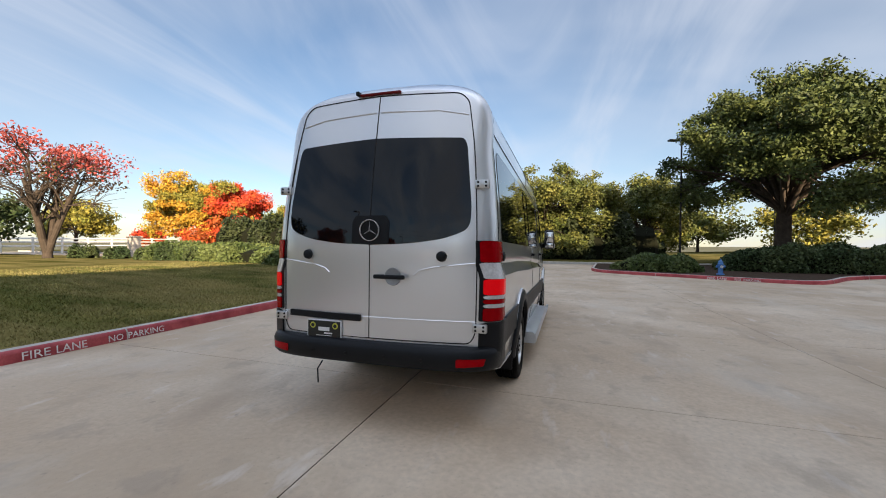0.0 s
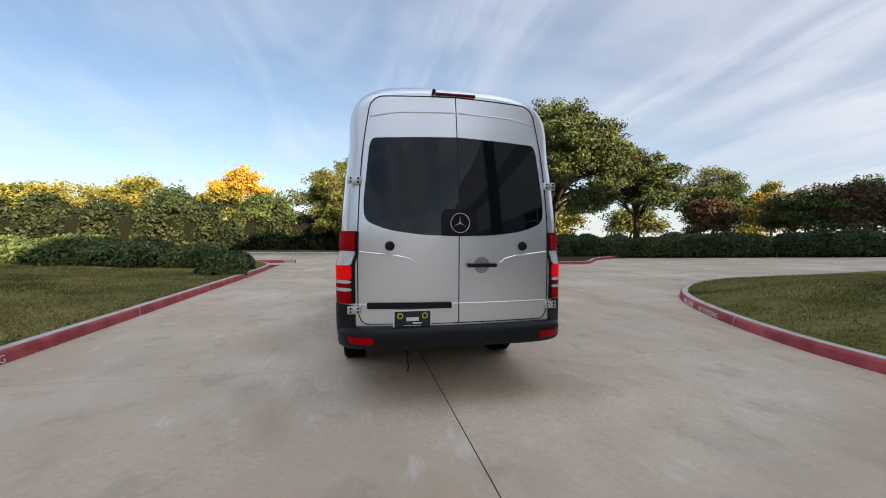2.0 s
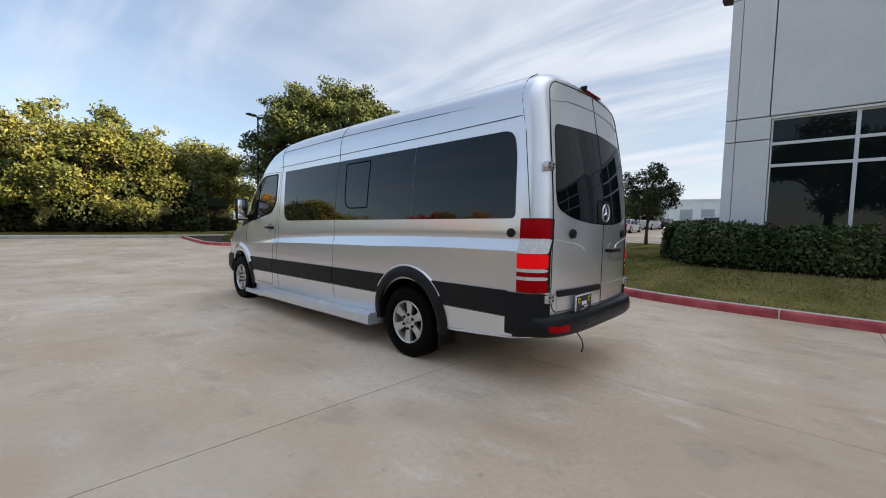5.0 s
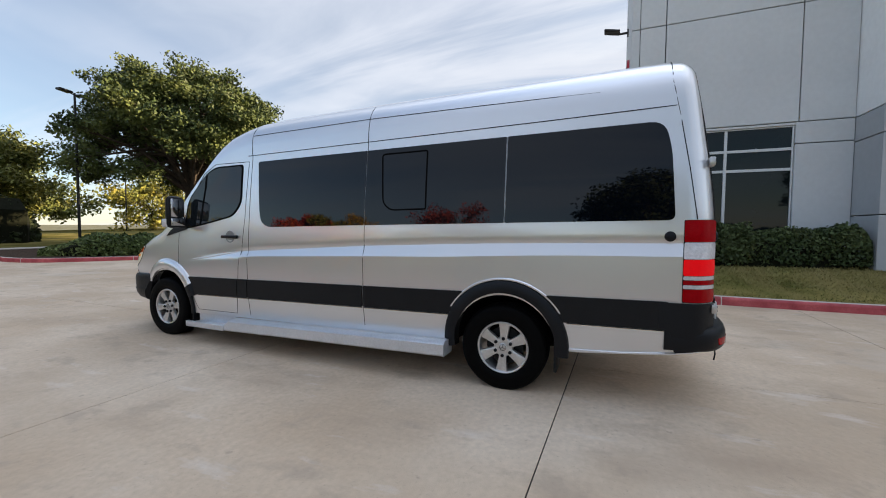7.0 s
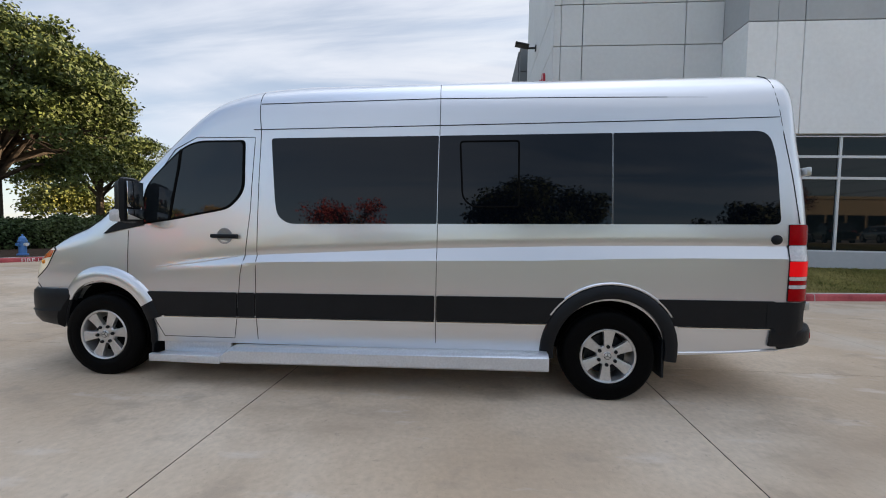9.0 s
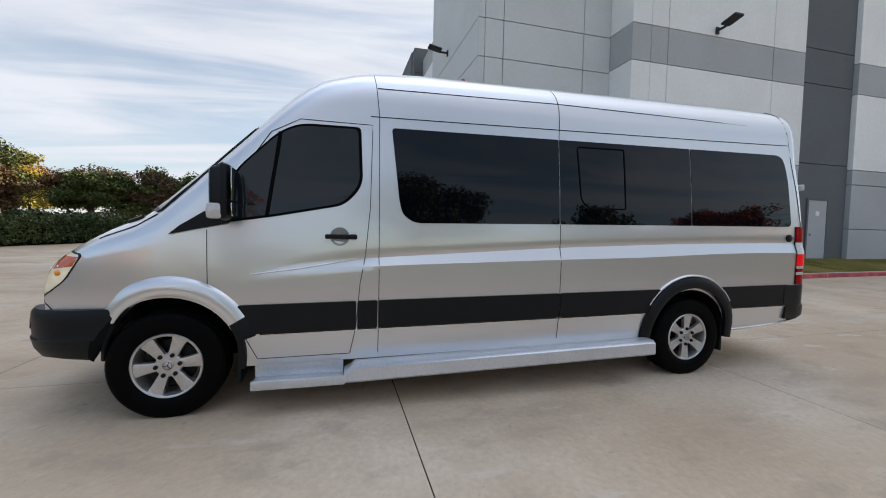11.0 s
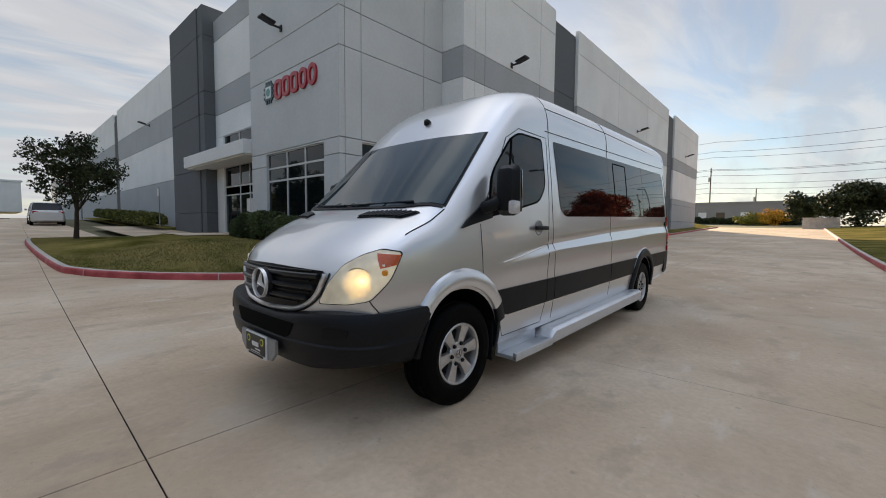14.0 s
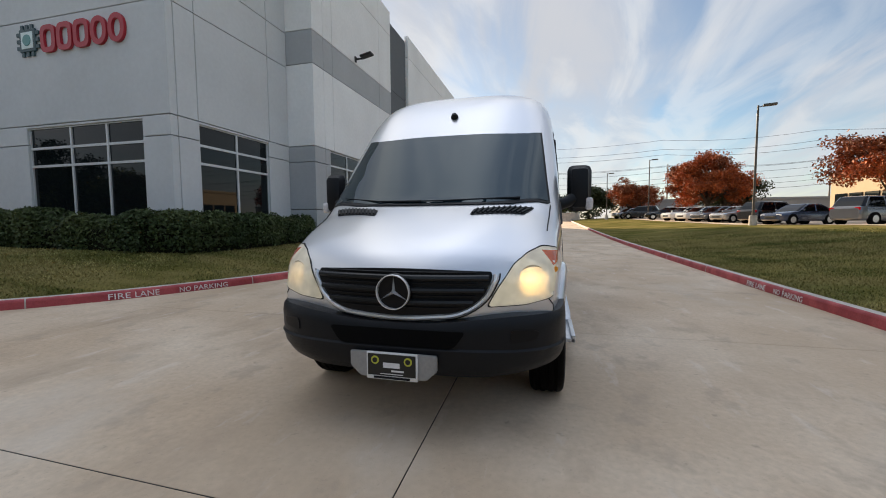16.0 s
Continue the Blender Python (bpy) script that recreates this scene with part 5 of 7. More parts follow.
    o = [(s * u, v) for u, v in rounded([(0.001, 0.64), (0.775, 0.64), (0.815, 0.72), (0.822, 1.40), (0.785, 2.05), (0.72, 2.46), (0.65, 2.525), (0.001, 2.54)], (0, 0.08, 0.1, 0.3, 0.3, 0.12, 0.1, 0))]
    seam(o, rear_map, 0.0048)
    if s > 0:
        seam([(0.0, 0.64), (0.0, 1.35)], rear_map, 0.0045)
        seam([(0.0, 2.19), (0.0, 2.535)], rear_map, 0.0045)
        seam([(0.0, 1.35), (0.0, 2.19)], rear_map, 0.004, off=0.006)
    seam([(s * 0.82, 0.80), (s * 0.0, 0.80)], rear_map, 0.005, mat=M_PAINT, name="pressed_line")
    seam([(s * 0.72, 2.345), (s * 0.5, 2.385), (s * 0.02, 2.40)], rear_map, 0.006, mat=M_PAINT, name="pressed_line")
    seam([(s * 0.81, 1.225), (s * 0.5, 1.19), (s * 0.40, 1.165), (s * 0.36, 1.13)], rear_map, 0.007, mat=M_PAINT, name="pressed_line")
    vpart("door_catch", lathe(bmesh.new(), [(0, 0.03), (0.026, 0.03), (0.036, 0.024), (0.04, 0.0)], 22, Matrix.Translation(rear_map(s * 0.565, 1.272, 0.0)) @ Matrix.Rotation(radians(90), 4, "X")), M_TRIM, "black rubber door stop")
    vpart("reflector", patch(rounded([(s * 0.70, 0.49), (s * 0.885, 0.50), (s * 0.90, 0.55), (s * 0.70, 0.548)], 0.008, 2), tail_pt, 0.008, 0.012, 0.04), M_REDL, "red bumper reflector")
    # hood gap, vents, headlamps
    seam([(s * 0.853, 6.44), (s * 0.859, 6.30), (s * 0.875, 6.03)], top_map, 0.0045)
    vt = vpart("hood_vent", patch(rounded([(s * 0.345, 6.385), (s * 0.36, 6.29), (s * 0.765, 6.155), (s * 0.70, 6.295)], 0.015, 2), top_map, 0.006, 0.012, 0.08), M_TRIM, "black louvred hood vent")
    for i in range(11):
        q = (i + 0.5) / 11
        vpart("louvre", tube(bmesh.new(), [top_map(s * (0.345 + 0.35 * q), 6.375 - 0.085 * q, 0.012), top_map(s * (0.37 + 0.39 * q), 6.295 - 0.13 * q, 0.012)], 0.007, 5), M_GBAR, "", vt)
    pm_ = polar_map(s)
    hl = vpart("headlamp", patch(lamp_outline(1.012), pm_, 0.003, 0.012, 3, hole=lamp_outline(0.955)), M_SEAM, "yellowed headlamp with the bulb lit")
    vpart("lens", patch(lamp_outline(0.975), pm_, 0.006, 0.005, 3), M_HEADL, "clear lens, hazed and yellowed", hl)
    # a bowl reflector with its bulb, the small inner lamp, and the amber turn lamp over them
    for th, z, r, dep, mt, lit in ((25.5, 0.985, 0.088, 0.070, M_BOWL, True), (9.5, 0.905, 0.044, 0.04, M_BOWL, False)):
        d = Vector((s * math.sin(radians(th)), math.cos(radians(th)), 0))
        turn = Matrix.Translation(pm_(th, z * 100, -0.018)) @ d.to_track_quat("Z", "Y").to_matrix().to_4x4()
        prof = [(r * q, -dep * (1 - q * q)) for q in (0.0, 0.15, 0.3, 0.45, 0.6, 0.75, 0.9, 1.0)] + [(r * 1.06, 0.002), (r * 1.07, -0.006)]
        bowl = vpart("reflector_bowl", lathe(bmesh.new(), prof, 36, turn), mt, "polished reflector", hl)
        rb_ = 0.019 if lit else 0.011
        vpart("bulb", lathe(bmesh.new(), [(0, rb_ * 1.5), (rb_ * 0.6, rb_ * 1.2), (rb_, 0.3 * rb_), (rb_ * 0.9, -rb_), (rb_ * 0.5, -2 * rb_)], 14, turn @ Matrix.Translation((0, 0, -dep * 0.5))), M_CORE if lit else M_CLEARL, "glowing bulb" if lit else "clear bulb", hl)
    vpart("turn_lens", patch([(34.5, 116.0), (49.6, 114.8), (47, 108.8), (38.0, 107.2)], pm_, 0.0085, 0.006, 3), M_AMBER, "amber turn lens", hl)
    d = Vector((s * math.sin(radians(39)), math.cos(radians(39)), 0))
    vpart("turn_bulb", lathe(bmesh.new(), [(0, 0.022), (0.016, 0.017), (0.022, 0), (0.016, -0.016)], 14, Matrix.Translation(pm_(40, 104.5, -0.006)) @ d.to_track_quat("Z", "Y").to_matrix().to_4x4()), M_AMBULB, "amber bulb", hl)
    vpart("lamp_brow", tube(bmesh.new(), [pm_(11 + 3.1 * k, 102.5 + 1.25 * k + 2.4 * math.sin(k * 0.35), -0.012) for k in range(11)], 0.010, 6), M_BOWL, "", hl)
    seam([(33, 88.5), (36, 84), (38, 80)], pm_, 0.004)


# rear plate recess, handle, bar, brake lamp, bumper
vpart("plate_recess", patch(rounded([(-0.74, 0.60), (-0.03, 0.60), (-0.03, 0.79), (-0.74, 0.79)], 0.03), rear_map, 0.003, 0.006, 0.1), M_PAINT)
vpart("plate_lamp_bar", patch(rounded([(-0.745, 0.765), (-0.065, 0.765), (-0.065, 0.815), (-0.745, 0.815)], 0.008), rear_map, 0.022, 0.02, 0.2), M_TRIM, "black plate lamp bar")
vpart("handle_cup", lathe(bmesh.new(), [(0, 0), (0.05, 0), (0.064, 0.004), (0.068, 0)], 24, Matrix.Translation(rear_map(0.195, 1.115, 0.003)) @ Matrix.Rotation(radians(90), 4, "X")), M_STEEL)
bm = bbox((0.06, -0.035, rake(0, 1.115) - 0.016), (0.31, -0.008, rake(0, 1.115) + 0.016), 0.009)
box(bm, (0.07, -0.01, rake(0, 1.115) - 0.014), (0.12, 0.03, rake(0, 1.115) + 0.014))
vpart("door_handle", bm, M_TRIM, "black rear door handle")
vpart("badge_plate", patch(rounded([(-0.15, 1.36), (0.16, 1.36), (0.16, 1.53), (0.13, 1.575), (-0.12, 1.575), (-0.15, 1.53)], 0.02), rear_map, 0.012, 0.01, 0.1), M_GRILLE)
vpart("brake_lamp", bbox((-0.175, 0.180, 2.598), (0.175, 0.25, 2.616), 0.006), M_DKRED, "high red brake lamp")
vpart("camera_pod", bbox((-0.205, 0.16, 2.60), (-0.177, 0.22, 2.635), 0.008), M_TRIM)


def badge(at, r, turn, depth=0.012):
    """A round badge: a bright ring and three plain bars."""
    bm = bmesh.new()
    seg = 36
    lathe(bm, [(r, 0), (r, depth), (r * 0.985, depth * 1.2), (r * 0.95, depth * 1.2), (r * 0.93, depth), (r * 0.93, 0)], seg, turn)
    b = vpart("badge", bm, M_BADGE, "round chrome badge")
    b.matrix_parent_inverse = Matrix()
    for k in range(3):
        a = radians(90 + 120 * k)
        c, w = Vector((math.cos(a), math.sin(a), 0)), Vector((-math.sin(a), math.cos(a), 0))
        q = bmesh.new()
        vs = [q.verts.new(turn @ v) for v in (w * r * 0.095, c * r * 0.94, -w * r * 0.095, -c * r * 0.055, Vector((0, 0, depth * 1.6)))]
        for i in range(4):
            q.faces.new((vs[i], vs[(i + 1) % 4], vs[4]))
        part("badge_bar", q, M_BADGE, b)
    return b


badge(None, 0.082, Matrix.Translation(rear_map(0.004, 1.462, 0.014)) @ Matrix.Rotation(radians(90), 4, "X"))
vpart("badge_back", lathe(bmesh.new(), [(0, 0.006), (0.08, 0.004), (0.08, 0)], 30, Matrix.Translation(rear_map(0.004, 1.462, 0.012)) @ Matrix.Rotation(radians(90), 4, "X")), M_GRILLE)


def arch_y(z):
    """Where the front bumper ends at the wheel opening, by height."""
    return AX_F + math.sqrt(max(0.0, 0.45 ** 2 - (z - 0.372) ** 2))


def bumper(front):
    bm, rs = bmesh.new(), []
    n = 44
    if front:
        prof = [(-0.22, 0.40), (-0.10, 0.425), (-0.045, 0.45), (-0.012, 0.51), (0.0, 0.57), (0.004, 0.61), (-0.006, 0.622), (-0.002, 0.66), (0.0, 0.74), (-0.005, 0.785), (-0.022, 0.808), (-0.12, 0.812)]
        hw, y0, y1, ex = 0.974, 6.02, 6.915, 3.1
    else:
        prof = [(-0.16, 0.455), (-0.02, 0.455), (0.0, 0.48), (0.004, 0.57), (-0.008, 0.605), (-0.03, 0.62), (-0.14, 0.63)]
        hw, y0, y1, ex = 0.985, 0.42, -0.04, 4.0
    for i in range(n + 1):
        a = math.pi * i / n
        c, sn = math.cos(a), math.sin(a)
        bx, by = math.copysign(abs(c) ** (2 / ex), c), abs(sn) ** (2 / ex)
        r = []
        for o, z in prof:
            yb = 6.33 if front else y0
            w, yy = hw + o * min(1.0, 0.35 + by), yb + (y1 - yb) * by + (o if front else -o) * by
            if front:
                yy += (arch_y(z - 0.05) - yb) * (1 - by) ** 6
            rise = 0.0
            if front and z < 0.6:
                rise = 0.05 * max(0, abs(bx) - 0.55) / 0.45
            if front and z > 0.7:
                rise = -0.052 * (1 - step01((abs(bx) - 0.12) / 0.7))
            r.append(bm.verts.new((w * bx, yy, rake(yy, z + rise))))
        rs.append(r)
    for a, b in zip(rs, rs[1:]):
        for k in range(len(prof)):
            bm.faces.new((a[k], a[(k + 1) % len(prof)], b[(k + 1) % len(prof)], b[k]))
    bm.faces.new(rs[0])
    bm.faces.new(rs[-1])
    return bm


fb = vpart("front_bumper", bumper(True), M_TRIM, "black plastic front bumper")
bpy.data.objects.remove(cutter)
rb = vpart("rear_bumper", bumper(False), M_TRIM, "black plastic rear bumper")
for x in (-0.45, -0.16, 0.16, 0.45):
    vpart("parking_sensor", lathe(bmesh.new(), [(0, 0.004), (0.012, 0.003), (0.014, 0)], 12, Matrix.Translation((x, -0.045, 0.575)) @ Matrix.Rotation(radians(90), 4, "X")), M_GRILLE, "", rb)


def front_pt(x, z, off):
    t = min(1.0, abs(x) / 0.974)
    yb = 6.33
    y = yb + (6.915 - yb) * (1 - t ** 3.1) ** (1 / 3.1) + off
    return Vector((x, y, rake(y, z)))


vpart("lower_intake", patch(rounded([(-0.35, 0.622), (0.35, 0.622), (0.42, 0.722), (-0.42, 0.722)], (0.04, 0.04, 0.03, 0.03)), front_pt, 0.004, 0.02, 0.08), M_WELL, "dark lower intake", fb)
for s in (-1, 1):
    vpart("fog_blank", patch([(s * u, v) for u, v in rounded([(0.66, 0.66), (0.80, 0.67), (0.82, 0.72), (0.67, 0.735)], 0.02, 3)], front_pt, 0.004, 0.02, 0.06), M_GRILLE, "", fb)
# grille in a silver moulding
GRILLE = rounded([(-0.36, 0.808), (0.0, 0.784), (0.36, 0.808), (0.49, 0.888), (0.548, 1.0), (0.545, 1.045), (0.0, 1.068), (-0.545, 1.045), (-0.548, 1.0), (-0.49, 0.888)], (0.1, 0.3, 0.1, 0.1, 0.05, 0.015, 0.3, 0.015, 0.05, 0.1))
low = [p for p in GRILLE if p[1] < 1.03]
low = sorted(low, key=lambda p: math.atan2(p[0], 1.2 - p[1]))
for r, off, mat, nm in ((0.016, 0.012, M_PAINT, "grille_moulding"), (0.004, 0.004, M_SEAM, "panel_gap")):
    k = 1.035 if r > 0.01 else 1.085
    vpart(nm, tube(bmesh.new(), [nose_map(u * k, 0.95 + (v - 0.95) * (1 + (k - 1) * 2.2), off) for u, v in low], r, 8), mat)
gr = vpart("grille", patch(GRILLE, nose_map, 0.010, 0.02, 0.07), M_GRILLE, "black grille with grey bars")
for z, hw in ((1.01, 0.525), (0.945, 0.50), (0.875, 0.44)):
    vpart("grille_bar", tube(bmesh.new(), [nose_map(-hw + 2 * hw * i / 16, z, 0.022) for i in range(17)], 0.017, 8), M_GBAR, "", gr)
for z in (1.04, 0.978, 0.91, 0.84):
    hw = 0.36 if z < 0.9 else 0.46
    vpart("mesh_strip", tube(bmesh.new(), [nose_map(-hw + 2 * hw * i / 12, z, 0.014) for i in range(13)], 0.006, 5), M_TRIM, "", gr)
p = nose_map(0, 0.935, 0.05)
vpart("badge_back", lathe(bmesh.new(), [(0, 0.0), (0.097, 0.0), (0.107, -0.03)], 32, Matrix.Translation(p) @ Matrix.Rotation(radians(-90), 4, "X")), M_GRILLE)
badge(None, 0.102, Matrix.Translation(p) @ Matrix.Rotation(radians(180), 4, "Z") @ Matrix.Rotation(radians(90), 4, "X"), 0.02)


# windscreen with black surround, wipers, roof marker
def screen(k):
    base = [(x, 6.205 - 0.20 * (abs(x) / 0.875) ** 3.2) for x in np.linspace(-0.872 * k, 0.872 * k, 17)]
    up = [(x, 5.50 - 0.10 * (abs(x) / 0.8) ** 6) for x in np.linspace(0.80 * k, -0.80 * k, 15)]
    return [(u, v - (1 - k) * 0.35) for u, v in base] + [(u, v + (1 - k) * 0.25) for u, v in up]


vpart("windscreen_surround", patch(screen(1.0), top_map, 0.004, 0.012, 0.07), M_GRILLE)
vpart("windscreen", patch(screen(0.98), top_map, 0.008, 0.012, 0.07), M_SCREEN, "dark windscreen")
vpart("cowl", patch([(x, 6.225 - 0.20 * (abs(x) / 0.875) ** 3.2) for x in np.linspace(-0.86, 0.86, 15)] + [(x, 6.20 - 0.20 * (abs(x) / 0.875) ** 3.2) for x in np.linspace(0.86, -0.86, 15)], top_map, 0.008, 0.008, 0.1), M_TRIM)
for pts in ([(-0.66, 6.11), (-0.1, 6.185), (0.25, 6.18)], [(0.05, 6.19), (0.4, 6.165), (0.74, 6.05)]):
    vpart("wiper", tube(bmesh.new(), [top_map(u, v, 0.018) for u, v in pts], [0.009, 0.006, 0.004], 6), M_TRIM, "black wiper")
vpart("roof_marker", lathe(bmesh.new(), [(0, 0.045), (0.02, 0.04), (0.034, 0.015), (0.036, 0)], 18, Matrix.Translation(top_map(0, 5.285, 0.0)) @ Matrix.Rotation(radians(-45), 4, "X")), M_TRIM, "black roof camera dome")


# number plates: wording as plain bars
def number_plate(y, z, s, x0=0.0):
    f = -s
    pl = vpart("number_plate", bbox((x0 - 0.155, min(y, y + s * 0.012), z - 0.08), (x0 + 0.155, max(y, y + s * 0.012), z + 0.08), 0.004), M_TEXT, "white-framed black dealer plate")
    y1 = y + (0.012 if s > 0 else -0.012)
    yb = lambda d: (min(y1, y1 + s * d), max(y1, y1 + s * d))  # noqa: E731

    def bar(nm, u0, u1, w0, w1, mt, d):
        a, b = yb(d)
        part(nm, bbox((x0 + min(u0 * f, u1 * f), a, z + w0), (x0 + max(u0 * f, u1 * f), b, z + w1)), mt, pl)

    bar("plate_field", -0.145, 0.145, -0.055, 0.070, M_PLATE, 0.003)
    bar("wording_bar", -0.05, 0.05, -0.008, 0.022, M_TEXT, 0.005)
    bar("wording_bar", 0.0, 0.075, -0.030, -0.020, M_TEXT, 0.005)
    bar("wording_bar", -0.07, 0.07, -0.046, -0.042, M_TEXT, 0.005)
    bar("wording_bar", -0.11, 0.11, -0.074, -0.061, M_TRIM, 0.003)
    for u in (-0.1, 0.1):
        part("yellow_disc", lathe(bmesh.new(), [(0, 0.005), (0.024, 0.005), (0.026, 0)], 16, Matrix.Translation((x0 + u, y1, z + 0.034)) @ Matrix.Rotation(radians(90 * -s), 4, "X")), M_YELLOW, pl)
        part("dark_disc", lathe(bmesh.new(), [(0, 0.007), (0.015, 0.007), (0.015, 0.004)], 14, Matrix.Translation((x0 + u, y1, z + 0.034)) @ Matrix.Rotation(radians(90 * -s), 4, "X")), M_PLATE, pl)
    return pl


number_plate(0.028, 0.725, -1, -0.385)
bm = bmesh.new()
for yy in (6.925, 6.945):
    for x, z in ((-0.265, 0.525), (0.265, 0.525), (0.265, 0.435), (0.20, 0.375), (-0.20, 0.375), (-0.265, 0.435)):
        bm.verts.new((x, yy, z))
bm.verts.ensure_lookup_table()
bm.faces.new(bm.verts[:6])
bm.faces.new(bm.verts[6:][::-1])
for i in range(6):
    bm.faces.new((bm.verts[i], bm.verts[(i + 1) % 6], bm.verts[6 + (i + 1) % 6], bm.verts[6 + i]))
bmesh.ops.bevel(bm, geom=bm.edges[:], offset=0.006, segments=2, affect="EDGES")
vpart("plate_bracket", bm, M_STEEL, "dull metal plate bracket", fb)
number_plate(6.946, 0.45, 1, 0.0)
vpart("underbody", bbox((-0.55, 0.9, 0.30), (0.55, 6.2, 0.44), 0.02), M_WELL)
vpart("trailer_wire", tube(bmesh.new(), [(-0.42, 0.05, 0.47), (-0.43, 0.0, 0.42), (-0.42, -0.01, 0.36), (-0.425, 0.0, 0.31)], 0.006, 5), M_TRIM)


# wheels: tyre with grooves, six-spoke alloy rim, nuts and cap
def wheel_meshes():
    out = {}
    bm = bmesh.new()
    prof = [(0.215, -0.10), (0.24, -0.118), (0.30, -0.123), (0.345, -0.112), (0.364, -0.09)]
    for c in (-0.055, 0.0, 0.055):
        prof += [(0.367, c - 0.014), (0.359, c - 0.010), (0.359, c + 0.010), (0.367, c + 0.014)]
    prof += [(0.364, 0.09), (0.352, 0.105), (0.345, 0.112), (0.335, 0.116), (0.30, 0.123), (0.29, 0.121), (0.28, 0.124), (0.24, 0.118), (0.215, 0.10)]
    out["tyre"] = lathe(bm, prof, 56)
    bm = lathe(bmesh.new(), [(0.217, 0.098), (0.222, 0.104), (0.216, 0.110), (0.204, 0.106), (0.198, 0.09), (0.195, 0.0), (0.195, -0.09), (0.21, -0.1)], 48)
    for k in range(6):
        a = 2 * math.pi * k / 6 + math.pi / 2
        c, w = Vector((math.cos(a), math.sin(a), 0)), Vector((-math.sin(a), math.cos(a), 0))
        ring0 = []
        for rr, hw, z in ((0.05, 0.030, 0.088), (0.10, 0.034, 0.090), (0.16, 0.042, 0.094), (0.206, 0.053, 0.098)):
            ring0.append([bm.verts.new(c * rr + w * x + Vector((0, 0, zz))) for x, zz in ((-hw, z - 0.035), (-hw * 0.92, z - 0.004), (-hw * 0.5, z), (hw * 0.5, z), (hw * 0.92, z - 0.004), (hw, z - 0.035))])
        for p, q in zip(ring0, ring0[1:]):
            for i in range(6):
                bm.faces.new((p[i], p[(i + 1) % 6], q[(i + 1) % 6], q[i]))
        bm.faces.new(ring0[0])
        bm.faces.new(ring0[-1])
    lathe(bm, [(0.0, 0.086), (0.075, 0.086), (0.082, 0.078), (0.085, 0.05)], 32)
    out["rim"] = bm
    out["brake_disc"] = lathe(bmesh.new(), [(0.0, 0.02), (0.16, 0.02), (0.165, 0.0), (0.0, 0.0)], 32)
    out["wheel_nut"] = lathe(bmesh.new(), [(0.0, 0.106), (0.011, 0.105), (0.015, 0.098), (0.015, 0.082)], 8)
    out["hub_cap"] = lathe(bmesh.new(), [(0, 0.098), (0.026, 0.097), (0.034, 0.092), (0.036, 0.085)], 24)
    bm = bmesh.new()
    lathe(bm, [(0.026, 0.0985), (0.0275, 0.1), (0.029, 0.0985)], 24)
    for k in range(3):
        a = radians(90 + 120 * k)
        box(bm, (-0.002, 0.0, 0.098), (0.002, 0.026, 0.1))
        bmesh.ops.rotate(bm, cent=(0, 0, 0), matrix=Matrix.Rotation(a - math.pi / 2, 3, "Z"), verts=bm.verts[-8:])
    out["cap_badge"] = bm
    res = {}
    for k, b in out.items():
        o = part(k, b, {"tyre": M_RUBBER, "rim": M_ALLOY, "brake_disc": M_TRIM, "wheel_nut": M_TRIM, "hub_cap": M_ALLOY, "cap_badge": M_TRIM}[k])
        sharp(o, 32)
        res[k] = o.data
        bpy.data.objects.remove(o)
    return res


WM = wheel_meshes()
for s in (-1, 1):
    for ay, turn in ((AX_F, 8), (AX_R, 27)):
        w = new("wheel", WM["tyre"])
        w.parent = van
        w["label"] = "black tyre on a six-spoke alloy rim"
        w.matrix_basis = Matrix.Translation((s * 0.862, ay, AX_Z)) @ Matrix.Rotation(radians(90) * s, 4, "Y") @ Matrix.Rotation(radians(turn), 4, "Z")
        for k in range(6):
            a = 2 * math.pi * k / 6
            o = new("wheel_nut", WM["wheel_nut"])
            o.parent, o.location = w, (0.073 * math.cos(a + math.pi / 6), 0.073 * math.sin(a + math.pi / 6), 0)
        for k in ("rim", "brake_disc", "hub_cap", "cap_badge"):
            o = new(k, WM[k])
            o.parent = w
for ay in (AX_F, AX_R):
    vpart("axle", tube(bmesh.new(), [(-0.8, ay, AX_Z), (0.8, ay, AX_Z)], 0.05, 8), M_WELL)

# ---- trees, hedges, shrubs, grass ----
def leaf_net(name, pts, size, rng, out=None, stretch=1.8):
    """One small pointed leaf at each place, as a mesh of loose four-cornered faces."""
    n = len(pts)
    d = rng.normal(size=(n, 3))
    if out is not None:
        d += out * 0.9
    d /= np.linalg.norm(d, axis=1, keepdims=True) + 1e-9
    a = np.cross(d, rng.normal(size=(n, 3)))
    a /= np.linalg.norm(a, axis=1, keepdims=True) + 1e-9
    b = np.cross(d, a)
    s = size * rng.uniform(0.6, 1.35, (n, 1))
    co = np.stack([pts - a * s * stretch / 2, pts + b * s / 2, pts + a * s * stretch / 2, pts - b * s / 2], 1).reshape(-1, 3)
    me = bpy.data.meshes.new(name)
    me.vertices.add(4 * n)
    me.vertices.foreach_set("co", co.astype(np.float32).ravel())
    me.loops.add(4 * n)
    me.loops.foreach_set("vertex_index", np.arange(4 * n, dtype=np.int32))
    me.polygons.add(n)
    me.polygons.foreach_set("loop_start", np.arange(0, 4 * n, 4, dtype=np.int32))
    me.update(calc_edges=True)
    return me


